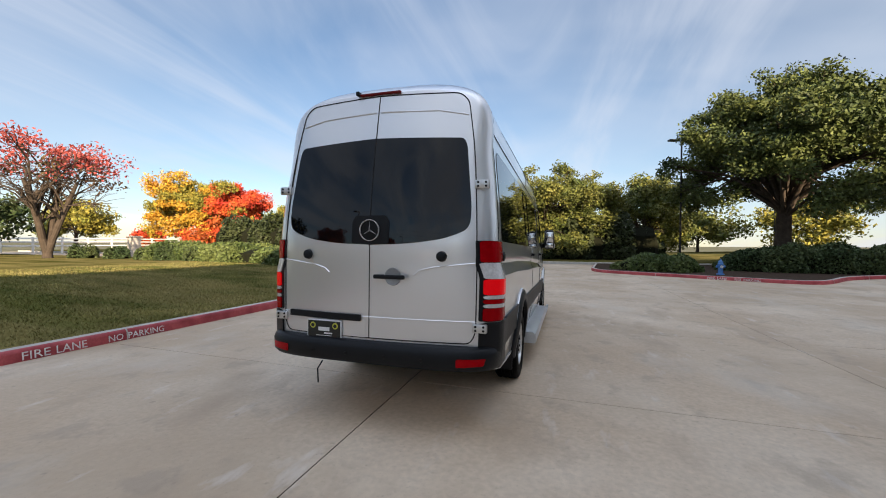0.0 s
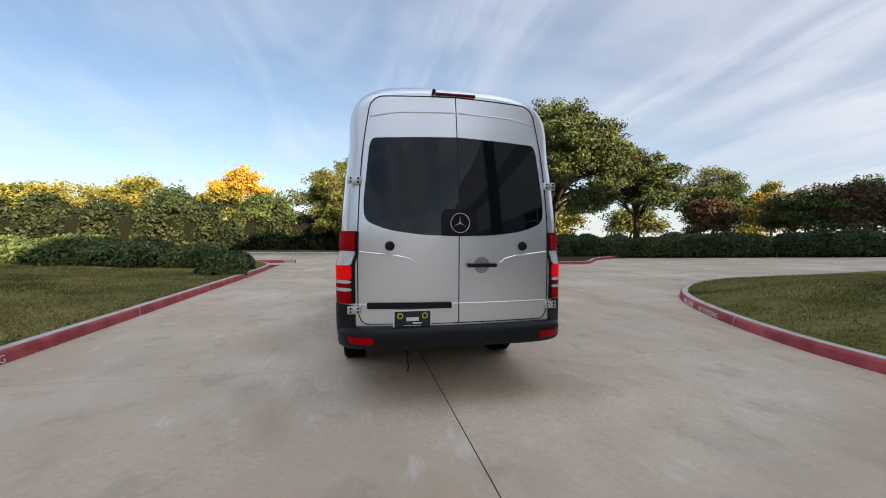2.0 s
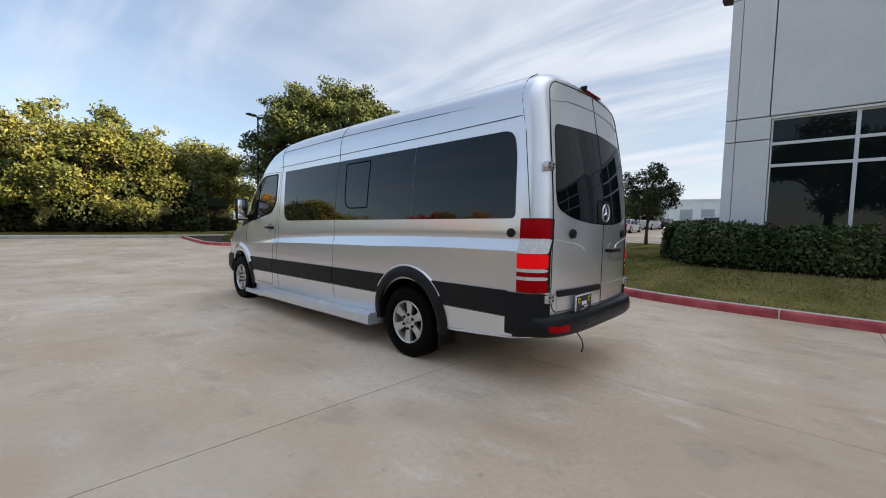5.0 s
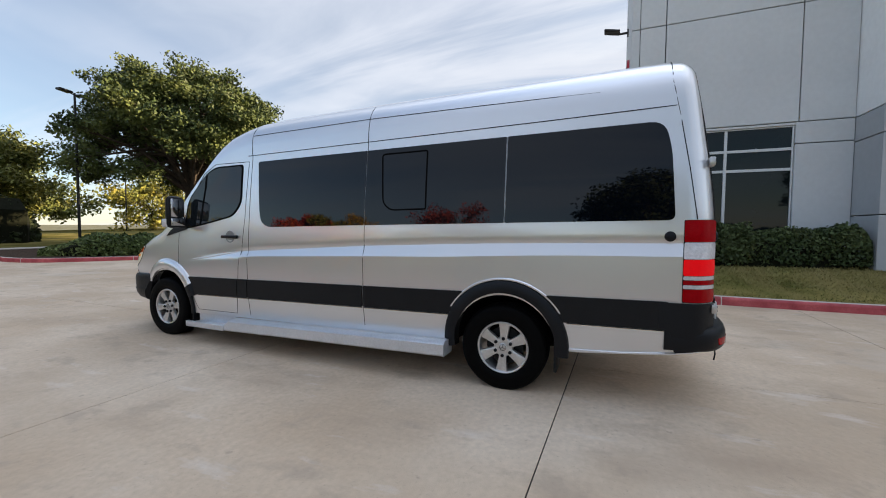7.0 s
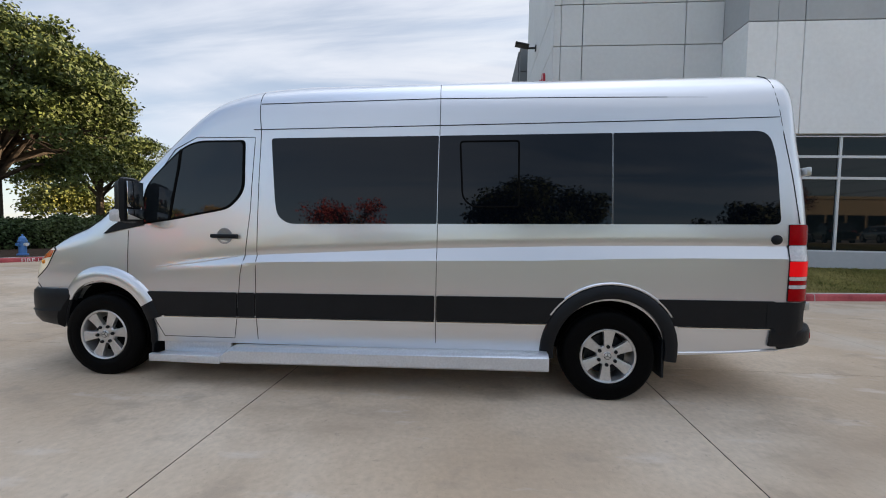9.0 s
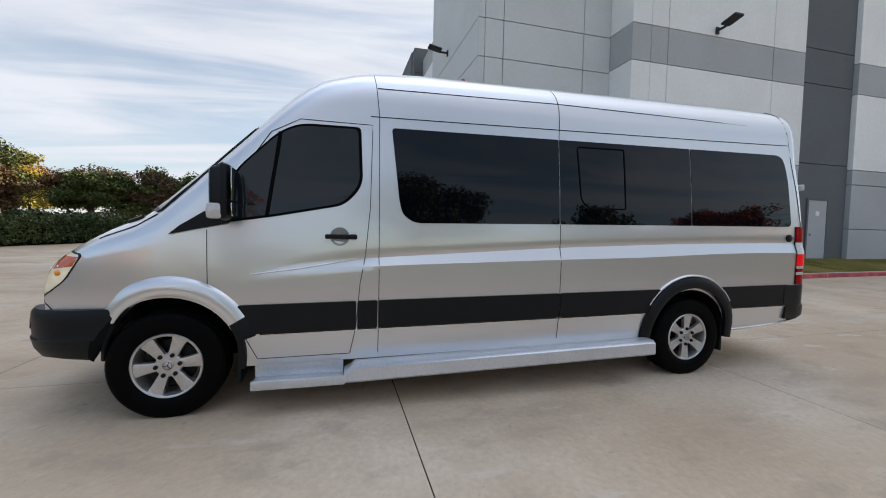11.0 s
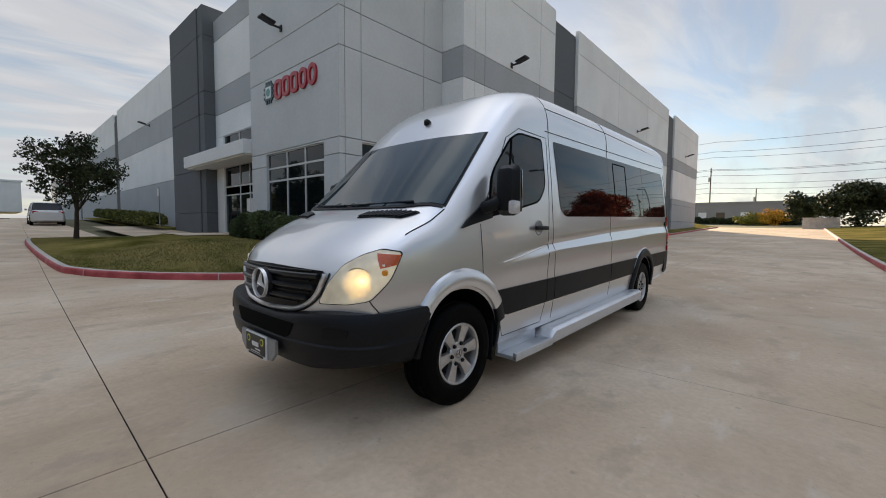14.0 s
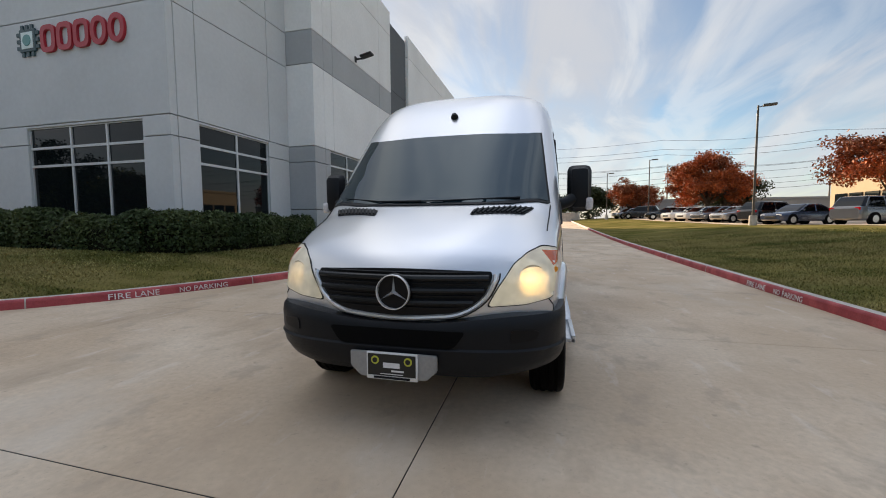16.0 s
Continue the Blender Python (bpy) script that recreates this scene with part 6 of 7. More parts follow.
def tree(name, label, x, y, z, height, radius, base, trunk, mats, leaves, leaf, seed, flat=0.8, stems=1, bare=0.0, clumps=26, bark=None, low=0.45, loose=1.0):
    """A tapered trunk that forks into limbs, each ending in tufts of leaves that together make an uneven dome.
    base: the height where the crown begins; low: how far down the crown's sides reach; loose: how far the tufts stand apart."""
    rng = np.random.default_rng(seed)
    leaves, leaf = int(leaves * 1.25), leaf * 0.86
    t = thing(name, label, "tree", (x, y, z))
    cz = base + (height - base) * 0.42
    up, down = (height - cz) * 0.86, (cz - base) * 0.86
    wob = rng.uniform(0, 6.3, 4)
    cen, size = [], []
    big = 0.30 * math.sqrt(34 / clumps)
    while len(cen) < clumps:
        zz = rng.uniform(-low, 1.0)
        a = rng.uniform(0, 2 * math.pi)
        q = rng.uniform(0.74, 0.98) if rng.uniform() < 0.78 else rng.uniform(0.25, 0.7)
        q *= 1 + 0.08 * math.sin(3 * a + wob[0]) + 0.06 * math.sin(5 * a + wob[1] + 2 * zz) + 0.045 * rng.normal()
        side = math.sqrt(max(0.0, 1 - abs(zz) ** 2.3))
        cen.append(np.array([radius * 0.84 * q * side * math.cos(a), radius * 0.84 * q * side * math.sin(a), cz + zz * q * (up if zz > 0 else down / low)]))
        size.append(radius * big * rng.uniform(0.7, 1.25))
    bm = bmesh.new()
    forks = []
    for k in range(stems):
        a = 2 * math.pi * k / stems + rng.uniform(0, 1)
        lean = 0.0 if stems == 1 else 0.16 * height
        top = Vector((lean * math.cos(a) + rng.normal() * 0.15, lean * math.sin(a) + rng.normal() * 0.15, base + (height - base) * 0.42))
        mid = Vector((top.x * 0.35, top.y * 0.35, max(base * 0.8, top.z * 0.4)))
        r0 = trunk if stems == 1 else trunk * 0.6
        tube(bm, [(0, 0, -0.3), (0, 0, 0.12), (mid.x * 0.5 + rng.normal() * 0.04, mid.y * 0.5, mid.z * 0.55), tuple(mid), tuple(top)], [r0 * 1.5, r0 * 1.12, r0 * 0.92, r0 * 0.85, r0 * 0.45], 10)
        forks.append((mid, top, r0))
    for i, c in enumerate(cen):
        mid, top, r0 = forks[i % len(forks)]
        s = mid.lerp(top, rng.uniform(0.0, 0.9))
        e = Vector(c)
        m1 = s.lerp(e, 0.45) + Vector((rng.normal() * 0.06, rng.normal() * 0.06, 0.12)) * (e - s).length
        r1 = r0 * rng.uniform(0.2, 0.42)
        tube(bm, [tuple(s), tuple(m1), tuple(e)], [r1, r1 * 0.6, r1 * 0.2], 6, False)
        for _ in range(int(3 + 8 * bare)):
            q = e + Vector(rng.normal(size=3)).normalized() * radius * (0.10 + 0.14 * bare)
            tube(bm, [tuple(m1.lerp(e, 0.6)), tuple(m1.lerp(q, 0.8) + Vector(rng.normal(size=3)) * 0.05), tuple(q)], [r1 * 0.3, r1 * 0.18, 0.006], 4, False)
    part("trunk", bm, bark or M_BARK, t)
    mats = mats if isinstance(mats, (list, tuple)) else [mats]
    groups = [[] for _ in mats]
    outs = [[] for _ in mats]
    weight = np.array(size) ** 2
    share = weight / weight.sum() * leaves
    for c, rc, n in zip(cen, size, share):
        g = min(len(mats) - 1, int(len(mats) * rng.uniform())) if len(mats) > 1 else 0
        # upper tufts take the first, brighter leaf material, lower ones the darker second
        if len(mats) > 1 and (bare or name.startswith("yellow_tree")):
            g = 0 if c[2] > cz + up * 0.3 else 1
        if bare and c[2] < cz + up * 0.15 and rng.uniform() < bare:
            continue
        sub = 9
        v0 = rng.normal(size=(sub, 3))
        v0[:, 2] = v0[:, 2] * 0.8 + 0.25
        v0 /= np.linalg.norm(v0, axis=1, keepdims=True)
        heads = c + v0 * rc * rng.uniform(0.3, 1.0, (sub, 1)) * loose * np.array([1.1, 1.1, flat])
        for h in heads:
            k = max(3, int(n / sub * rng.uniform(0.6, 1.4)))
            v = rng.normal(size=(k, 3))
            v /= np.linalg.norm(v, axis=1, keepdims=True)
            rr = rng.uniform(0.1, 1.0, (k, 1)) ** 0.6 * (1 + 0.35 * (rng.uniform(size=(k, 1)) > 0.93))
            groups[g].append(h + v * rr * rc * 0.55 * np.array([1.15, 1.15, flat]))
            outs[g].append(v + np.array([0, 0, 0.35]))
    for m, ps, os_ in zip(mats, groups, outs):
        if ps:
            part("crown", leaf_net("crown", np.concatenate(ps), leaf, rng, np.concatenate(os_)), m, t)
    return t


def hedge(name, label, line, width, height, mat, leaf, density, seed, cat="hedge", zf=None, wav=0.12, rounding=0.5):
    """A clipped row of shrubs along a line: a solid, very dark core under a skin of leaves."""
    rng = np.random.default_rng(seed)
    zf = zf or (lambda x, y: G(x, y) + 0.12)
    t = thing(name, label, cat, (line[0][0], line[0][1], zf(*line[0])))
    inv = Matrix.Translation((-line[0][0], -line[0][1], -zf(*line[0])))
    pts, out, bm, rs = [], [], bmesh.new(), []
    for (ax, ay), (bx, by) in zip(line, line[1:]):
        L = math.hypot(bx - ax, by - ay)
        dx, dy = (bx - ax) / L, (by - ay) / L
        n = int(density * L)
        s = rng.uniform(-0.15 if (ax, ay) == line[0] else -0.3 * width, L + (0.15 if (bx, by) == line[-1] else 0.3 * width), n)
        th = rng.uniform(-0.12, math.pi + 0.12, n)
        swell = 1 + wav * (np.sin(s * 1.7 + ax) + 0.6 * np.sin(s * 4.1 + ay) + 0.5 * rng.normal(size=n) * 0.4)
        ex = rounding
        first, last = (ax, ay) == line[0], (bx, by) == line[-1]
        swell = swell * np.sqrt(np.clip(np.minimum(s + 0.15 if first else 9, L + 0.15 - s if last else 9) / (0.45 * width), 0.12, 1))
        cx = np.sign(np.cos(th)) * np.abs(np.cos(th)) ** ex * width / 2 * swell
        cz = np.abs(np.sin(th)) ** ex * height * swell
        depth = 1 - 0.22 * rng.uniform(size=n) ** 1.6
        px, py = ax + dx * s - dy * cx * depth, ay + dy * s + dx * cx * depth
        zz = np.array([zf(float(u), float(v)) for u, v in zip(px, py)]) if n < 4000 else np.interp(s, [0, L], [zf(ax, ay), zf(bx, by)])
        pts.append(np.stack([px, py, zz + np.maximum(cz * depth, 0.02)], 1))
        out.append(np.stack([-dy * np.cos(th), dx * np.cos(th), np.sin(th)], 1))
        k = max(2, int(L / 0.8))
        prev = None
        for i in range(k + 1):
            f = i / k
            cxx, cyy = ax + dx * L * f, ay + dy * L * f
            ew = 0.25 if (first and i == 0) or (last and i == k) else 1.0
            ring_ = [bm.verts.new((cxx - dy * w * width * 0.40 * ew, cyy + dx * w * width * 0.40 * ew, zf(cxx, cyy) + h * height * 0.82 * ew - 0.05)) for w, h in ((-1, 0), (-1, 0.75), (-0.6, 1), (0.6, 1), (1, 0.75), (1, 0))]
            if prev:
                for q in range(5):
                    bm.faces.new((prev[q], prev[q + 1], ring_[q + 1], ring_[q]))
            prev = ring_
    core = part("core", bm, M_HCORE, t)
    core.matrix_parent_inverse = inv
    lv = part("foliage", leaf_net("foliage", np.concatenate(pts), leaf, rng, np.concatenate(out)), mat, t)
    lv.matrix_parent_inverse = inv
    return t


M_HCORE = pm("hedge_core", (0.012, 0.013, 0.007), 0.95, var=0.3, scale=6, bump=0.5, bscale=30, spec=0.1)

# hedge before the office corner, wrapped round it
hedge("hedge", "dark clipped hedge round the office corner", [(8.12, -4.6), (8.05, -2.0), (8.05, -0.4), (8.25, 0.55), (8.9, 1.1), (10.5, 1.25), (15.0, 1.25)], 1.12, 0.93, M_HEDGE, 0.05, 5200, 11, zf=lambda x, y: G_east(x, y) - 0.02)
hedge("foundation_planting", "loose green shrubs along the warehouse foot", [(28.5, 1.0), (52, 0.6)], 1.4, 0.7, M_GREEN, 0.10, 700, 12, zf=lambda x, y: G(x, y) + 0.5)
# corner planting by the west kerb, knee-high and spreading
hedge("corner_shrubs", "low spreading green shrubs at the lawn corner", [(-5.9, 15.2), (-7.5, 14.6), (-11, 14.2), (-16, 14.4), (-21, 14.2)], 3.4, 0.85, M_SHRUB, 0.075, 3600, 13, "shrubs", zf=lambda x, y: G_west(x, y) - 0.05, wav=0.16, rounding=0.7)
hedge("corner_shrubs", "low spreading green shrubs at the kerb's bend", [(-5.3, 10.6), (-5.5, 12.8), (-6.0, 14.8)], 1.2, 0.55, M_SHRUB, 0.07, 3000, 14, "shrubs", zf=lambda x, y: G_west(x, y) - 0.05, wav=0.2, rounding=0.7)
for i, (bx, by) in enumerate([(-24.6, 12.6), (-22.4, 12.9), (-20.4, 13.0), (-18.6, 12.8), (-16.8, 12.9), (-15.0, 13.1), (-34, 8.6)]):
    hedge("round_shrub", "clipped round green shrub on the lawn", [(bx, by), (bx + 0.9, by + 0.1)], 1.5, 0.75 if i < 6 else 1.4, M_HEDGE, 0.06, 2600, 20 + i, "shrub", zf=lambda x, y: G_west(x, y) - 0.03, rounding=0.6)
# island: ground cover and shrubs
hedge("island_shrubs", "low green shrubs filling the tree island", [(4.0, 20.9), (5.6, 20.0), (7.6, 19.4)], 2.2, 0.75, M_SHRUB, 0.08, 2600, 31, "shrubs", wav=0.2, rounding=0.7)
hedge("island_shrubs", "grey-green shrubs under the oak", [(9.5, 23.2), (13, 23.0), (16.6, 22.0)], 2.4, 0.95, M_HEDGE, 0.08, 2400, 32, "shrubs", wav=0.2, rounding=0.7)
# long clipped hedge to the north-east
hedge("long_hedge", "long grey-green clipped hedge across the street", [(9.0, 21.4), (11.6, 20.3), (14.8, 19.4), (18, 18.0), (20.8, 16.5), (24.5, 14.5), (28.2, 12.8)], 1.9, 1.25, M_HEDGE, 0.075, 3200, 33, zf=lambda x, y: G(x, y) + 0.02)
hedge("screen_hedge", "tall dark green screen of shrubs across the street", [(-34, 31.5), (-24, 32.5), (-12, 33.5), (2, 34.5), (9, 35)], 4.5, 3.4, M_DARKG, 0.17, 1500, 34, zf=lambda x, y: G(x, y) + 0.05, wav=0.18, rounding=0.7)

tree("oak_tree", "broad live oak with dense dark green leaves", 14.1, 27.1, 0.45, 11.7, 6.9, 2.9, 0.46, M_OAK, 96000, 0.13, 101, clumps=110, flat=0.72, low=0.62)
tree("oak_tree", "dark live oak beside the larger one", 28.6, 35.6, 0.8, 11.0, 5.4, 3.2, 0.34, M_OAK, 36000, 0.16, 102, clumps=44, flat=0.75)
tree("green_tree", "rounded green tree with yellowing leaves", -0.6, 34.3, 0.3, 8.1, 6.5, 0.6, 0.3, M_GREEN, 52000, 0.14, 103, clumps=110)
tree("green_tree", "rounded green tree beside the lamp post", 9.3, 43.5, 0.3, 8.8, 5.0, 0.8, 0.3, M_GREEN, 24000, 0.17, 104, clumps=40)
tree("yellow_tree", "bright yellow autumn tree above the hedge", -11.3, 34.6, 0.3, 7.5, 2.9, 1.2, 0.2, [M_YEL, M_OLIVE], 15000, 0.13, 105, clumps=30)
tree("dark_tree", "dark green tree beside the yellow one", -15.8, 33.8, 0.3, 4.7, 3.0, 0.6, 0.2, M_HEDGE, 14000, 0.15, 106, clumps=26)
tree("dark_tree", "green tree between the yellow one and the dome", -8.6, 34.4, 0.3, 4.9, 3.2, 0.6, 0.2, M_SHRUB, 14000, 0.15, 116, clumps=26)
tree("olive_tree", "pale gold-green tree in the roadside row", -22.2, 41.4, 0.4, 6.8, 3.9, 1.0, 0.25, M_OLIVE, 16000, 0.17, 107, clumps=30)
tree("olive_tree", "gold-green spreading tree in the roadside row", -27.6, 36.2, 0.4, 5.3, 4.2, 0.7, 0.25, [M_OLIVE, M_GREEN, M_OLIVE], 18000, 0.16, 108, clumps=34)
tree("gold_maple", "maple turned gold and olive", -43.2, 34.9, 0.6, 9.2, 4.9, 0.8, 0.3, [M_GOLD, M_OLIVE, M_GOLD], 30000, 0.18, 109, clumps=46)
tree("red_maple", "scarlet maple in the roadside row", -37.8, 37.4, 0.6, 8.7, 4.3, 0.6, 0.3, [M_REDLF, M_REDLF, M_REDLF, M_OLIVE], 26000, 0.18, 110, clumps=40)
tree("red_maple", "low orange-red maple before the gold one", -39.4, 34.2, 0.6, 4.6, 3.0, 0.4, 0.15, [M_REDLF, M_ORANGE, M_GOLD], 12000, 0.17, 117, clumps=24)
tree("red_shrub", "small red bush by the white fence", -46, 32.5, 0.5, 2.6, 1.7, 0.3, 0.1, M_REDLF, 4000, 0.17, 111, clumps=12)
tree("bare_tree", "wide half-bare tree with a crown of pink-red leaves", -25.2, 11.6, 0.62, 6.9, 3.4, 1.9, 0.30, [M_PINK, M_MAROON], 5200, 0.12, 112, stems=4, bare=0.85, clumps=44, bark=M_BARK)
tree("pine_tree", "dull green tree behind the white fence", -50, 27.4, 0.6, 5.0, 3.2, 1.0, 0.22, M_OLIVE, 8000, 0.2, 113, clumps=18)
tree("green_tree", "dark tree behind the half-bare one", -34, 11.5, 0.8, 4.6, 3.4, 0.6, 0.25, M_HEDGE, 9000, 0.18, 114, clumps=18)
tree("green_tree", "tall dark round tree far across the west lawn", -35.2, -2.4, 0.8, 11.6, 6.4, 2.5, 0.4, M_DARKG, 20000, 0.24, 118, clumps=44)
tree("green_tree", "tall dark tree across the car park", -34.5, -20.3, 0.8, 8.2, 4.4, 2.5, 0.3, M_DARKG, 12000, 0.24, 119, clumps=30)
for i, (tx, ty, h, r, m, lab) in enumerate([
        (37.8, 34.9, 8.2, 3.6, M_GREEN, "tall green tree in the row behind the hedge"), (30.5, 27.6, 4.4, 2.3, M_MAROON, "small maroon tree behind the hedge"), (45.0, 34.3, 6.6, 3.2, [M_OLIVE, M_GOLD, M_OLIVE], "yellow-topped tree in the row behind the hedge"),
        (40.7, 27.2, 5.6, 3.0, M_MAROON, "dark maroon tree behind the hedge"), (36.3, 20.9, 5.0, 2.9, [M_MAROON, M_OAK], "maroon tree in the row behind the hedge"), (40.6, 17.6, 5.0, 2.8, M_GREEN, "green tree in the row behind the hedge"),
        (35.0, 24.2, 4.6, 2.6, M_OAK, "dark green tree in the row behind the hedge"), (44.6, 20.6, 5.0, 3.0, M_OAK, "dark green tree in the row behind the hedge"), (46, 17.3, 4.2, 3.0, M_OLIVE, "olive tree in the far row"),
        (54, 16.4, 3.9, 3.2, M_OAK, "dark tree in the far row"), (62, 19, 4.4, 3.4, M_OAK, "dark tree in the far row"), (33.5, 30.5, 6.0, 3.0, M_OAK, "dark green tree behind the hedge")]):
    tree("row_tree", lab, tx, ty, G(tx, ty) + 0.1, h, r, 0.9, 0.13, m, 12000, 0.14, 200 + i, clumps=28)
tree("lawn_tree", "young dark green tree on the building lawn", 21.3, 5.7, 0.50, 4.9, 1.58, 1.1, 0.09, M_DARKG, 7500, 0.08, 130, clumps=34, loose=1.5)
tree("orange_tree", "round orange-red autumn tree by the car park", -18.2, -42.0, 0.9, 7.8, 4.2, 1.7, 0.28, [M_ORANGE, M_ORANGE, M_ORANGE, M_RUST], 32000, 0.14, 131, clumps=56, flat=0.9, low=0.6)
tree("orange_tree", "dull orange tree at the back of the car park", -21.6, -46.6, 1.0, 5.6, 3.6, 1.3, 0.24, [M_RUST, M_DARKG], 12000, 0.17, 132, clumps=28)
tree("orange_tree", "rust-red tree beside the far lamp", -13.4, -59, 1.3, 5.8, 3.1, 1.6, 0.2, [M_ORANGE, M_RUST], 11000, 0.16, 133, clumps=26)
tree("orange_tree", "rust-red tree behind the far lamp", -15.6, -61.5, 1.3, 5.4, 2.9, 1.6, 0.2, M_RUST, 9000, 0.16, 139, clumps=24)
tree("orange_tree", "pinkish autumn tree over the parked cars", -24.4, -26.4, 0.9, 6.8, 3.8, 2.3, 0.25, [M_ORANGE, M_RUST], 18000, 0.14, 134, clumps=34)
tree("green_tree", "dark green tree beyond the drive", -8.0, -66, 1.6, 5.4, 4.2, 0.6, 0.25, M_DARKG, 9000, 0.25, 135, clumps=26)
tree("green_tree", "dark green tree beyond the drive", -3.4, -72, 1.6, 4.4, 3.6, 0.5, 0.25, M_DARKG, 8000, 0.25, 136, clumps=24)
tree("yellow_shrub", "yellow-green grasses at the end of the drive", 1.0, -87, 1.9, 1.9, 2.4, 0.1, 0.05, M_YEL, 4000, 0.2, 137, clumps=14)
tree("yellow_shrub", "yellow-green grasses at the end of the drive", 5.0, -88, 1.9, 1.6, 2.2, 0.1, 0.05, M_OLIVE, 3000, 0.2, 138, clumps=12)
for i, (tx, ty) in enumerate([(14, 62), (18, 58), (28, 54), (40, 52), (-15, 60), (-30, 58), (52, 40), (62, 34)]):
    tree("far_tree", "low far tree beyond the street", tx, ty, G(tx, ty), 4.2 + (i % 3), 4.5, 0.5, 0.2, [M_OLIVE, M_GREEN][i % 2], 5000, 0.28, 160 + i, clumps=14)


# mown grass: short blades over the nearest lawns
def grass(name, label, n, area, zf, poly, seed, tall=0.045):
    rng = np.random.default_rng(seed)
    pts = []
    x0, x1, y0, y1 = area
    while len(pts) < n:
        x, y = rng.uniform(x0, x1), rng.uniform(y0, y1)
        far = max(0.0, abs(x) - 9.0) / 7 + max(0.0, -y - 6.0) / 14
        if far < rng.uniform() and in_poly(x, y, poly):
            pts.append((x, y, zf(x, y)))
    p = np.array(pts)
    a = rng.uniform(0, 2 * math.pi, n)
    w = np.stack([np.cos(a), np.sin(a), 0 * a], 1) * rng.uniform(0.006, 0.014, (n, 1))
    tip = p + np.concatenate([rng.normal(size=(n, 2)) * tall * 0.6, rng.uniform(0.5, 1.2, (n, 1)) * tall], 1)
    co = np.stack([p - w, p + w, tip], 1).reshape(-1, 3)
    me = bpy.data.meshes.new(name)
    me.vertices.add(3 * n)
    me.vertices.foreach_set("co", co.astype(np.float32).ravel())
    me.loops.add(3 * n)
    me.loops.foreach_set("vertex_index", np.arange(3 * n, dtype=np.int32))
    me.polygons.add(n)
    me.polygons.foreach_set("loop_start", np.arange(0, 3 * n, 3, dtype=np.int32))
    me.update(calc_edges=True)
    return tagged(part(name, me, M_BLADE), label, "grass", kind="stuff")


grass("grass", "short mown grass blades beside the west kerb", 150000, (-16, -4.7, -20, 12), lambda x, y: G_west(x, y) - 0.004, POLY_W, 5)
grass("grass", "short mown grass blades on the building lawn", 70000, (4.5, 13, -9, 7.2), lambda x, y: G_east(x, y) - 0.004, POLY_E, 6)

# ---- lamps, hydrant, signs, fence, poles, cars, far buildings ----
def pole_lamp(x, y, z, h, heads, label, mat, foot=True, group="car park lamps"):
    t = thing("street_lamp", label, "street lamp", (x, y, z), group=group)
    part("post", tube(bmesh.new(), [(0, 0, 0), (0, 0, h)], [0.075, 0.055], 10), mat, t)
    if foot:
        part("footing", lathe(bmesh.new(), [(0, 0.62), (0.20, 0.62), (0.22, 0.58), (0.23, -0.2), (0, -0.2)], 18), M_KERB, t, "round concrete footing")
    else:
        part("base_plate", bbox((-0.16, -0.16, -0.05), (0.16, 0.16, 0.04), 0.01), mat, t)
    for dx, dy in heads:
        d = Vector((dx, dy, 0)).normalized()
        n = Vector((-d.y, d.x, 0))
        part("arm", tube(bmesh.new(), [(0, 0, h - 0.12), (d.x * 0.3, d.y * 0.3, h - 0.06)], 0.035, 6), mat, t)
        bm = bmesh.new()
        vs = []
        for zz in (-0.10, 0.02):
            for a, b in ((0.25, -0.19), (0.95, -0.17), (0.95, 0.17), (0.25, 0.19)):
                p = d * a + n * b
                vs.append(bm.verts.new((p.x, p.y, h + zz)))
        for q in ((0, 1, 2, 3), (7, 6, 5, 4), (0, 4, 5, 1), (1, 5, 6, 2), (2, 6, 7, 3), (3, 7, 4, 0)):
            bm.faces.new([vs[i] for i in q])
        bmesh.ops.bevel(bm, geom=bm.edges[:], offset=0.02, segments=2, affect="EDGES")
        part("lamp_head", bm, mat, t)
    return t


M_BRONZE = pm("bronze_post", (0.10, 0.085, 0.07), 0.5, 0.3, var=0.1)
pole_lamp(9.2, 29.7, 0.3, 8.8, [(-1, -0.35), (1, 0.35)], "tall black double-headed lamp post beyond the island", M_DARKM, False, "street lamps")
pole_lamp(-13.8, -21.2, G_west(-13.8, -21.2), 7.6, [(-1, 0.3)], "bronze lamp post on a concrete footing by the car park", M_BRONZE)
pole_lamp(-13.8, -49.0, 1.35, 7.7, [(-1, 0.4)], "far bronze lamp post in the car park", M_BRONZE)
pole_lamp(-9.6, -56.0, 1.4, 6.8, [(-1, 0.4)], "far bronze lamp post by the drive", M_BRONZE)
for px, py, h in ((24, 52, 7.0), (40, 50, 6.0)):
    pole_lamp(px, py, 0.5, h, [(1, 0.2)], "far dark pole behind the trees", M_DARKM, False, "street lamps")

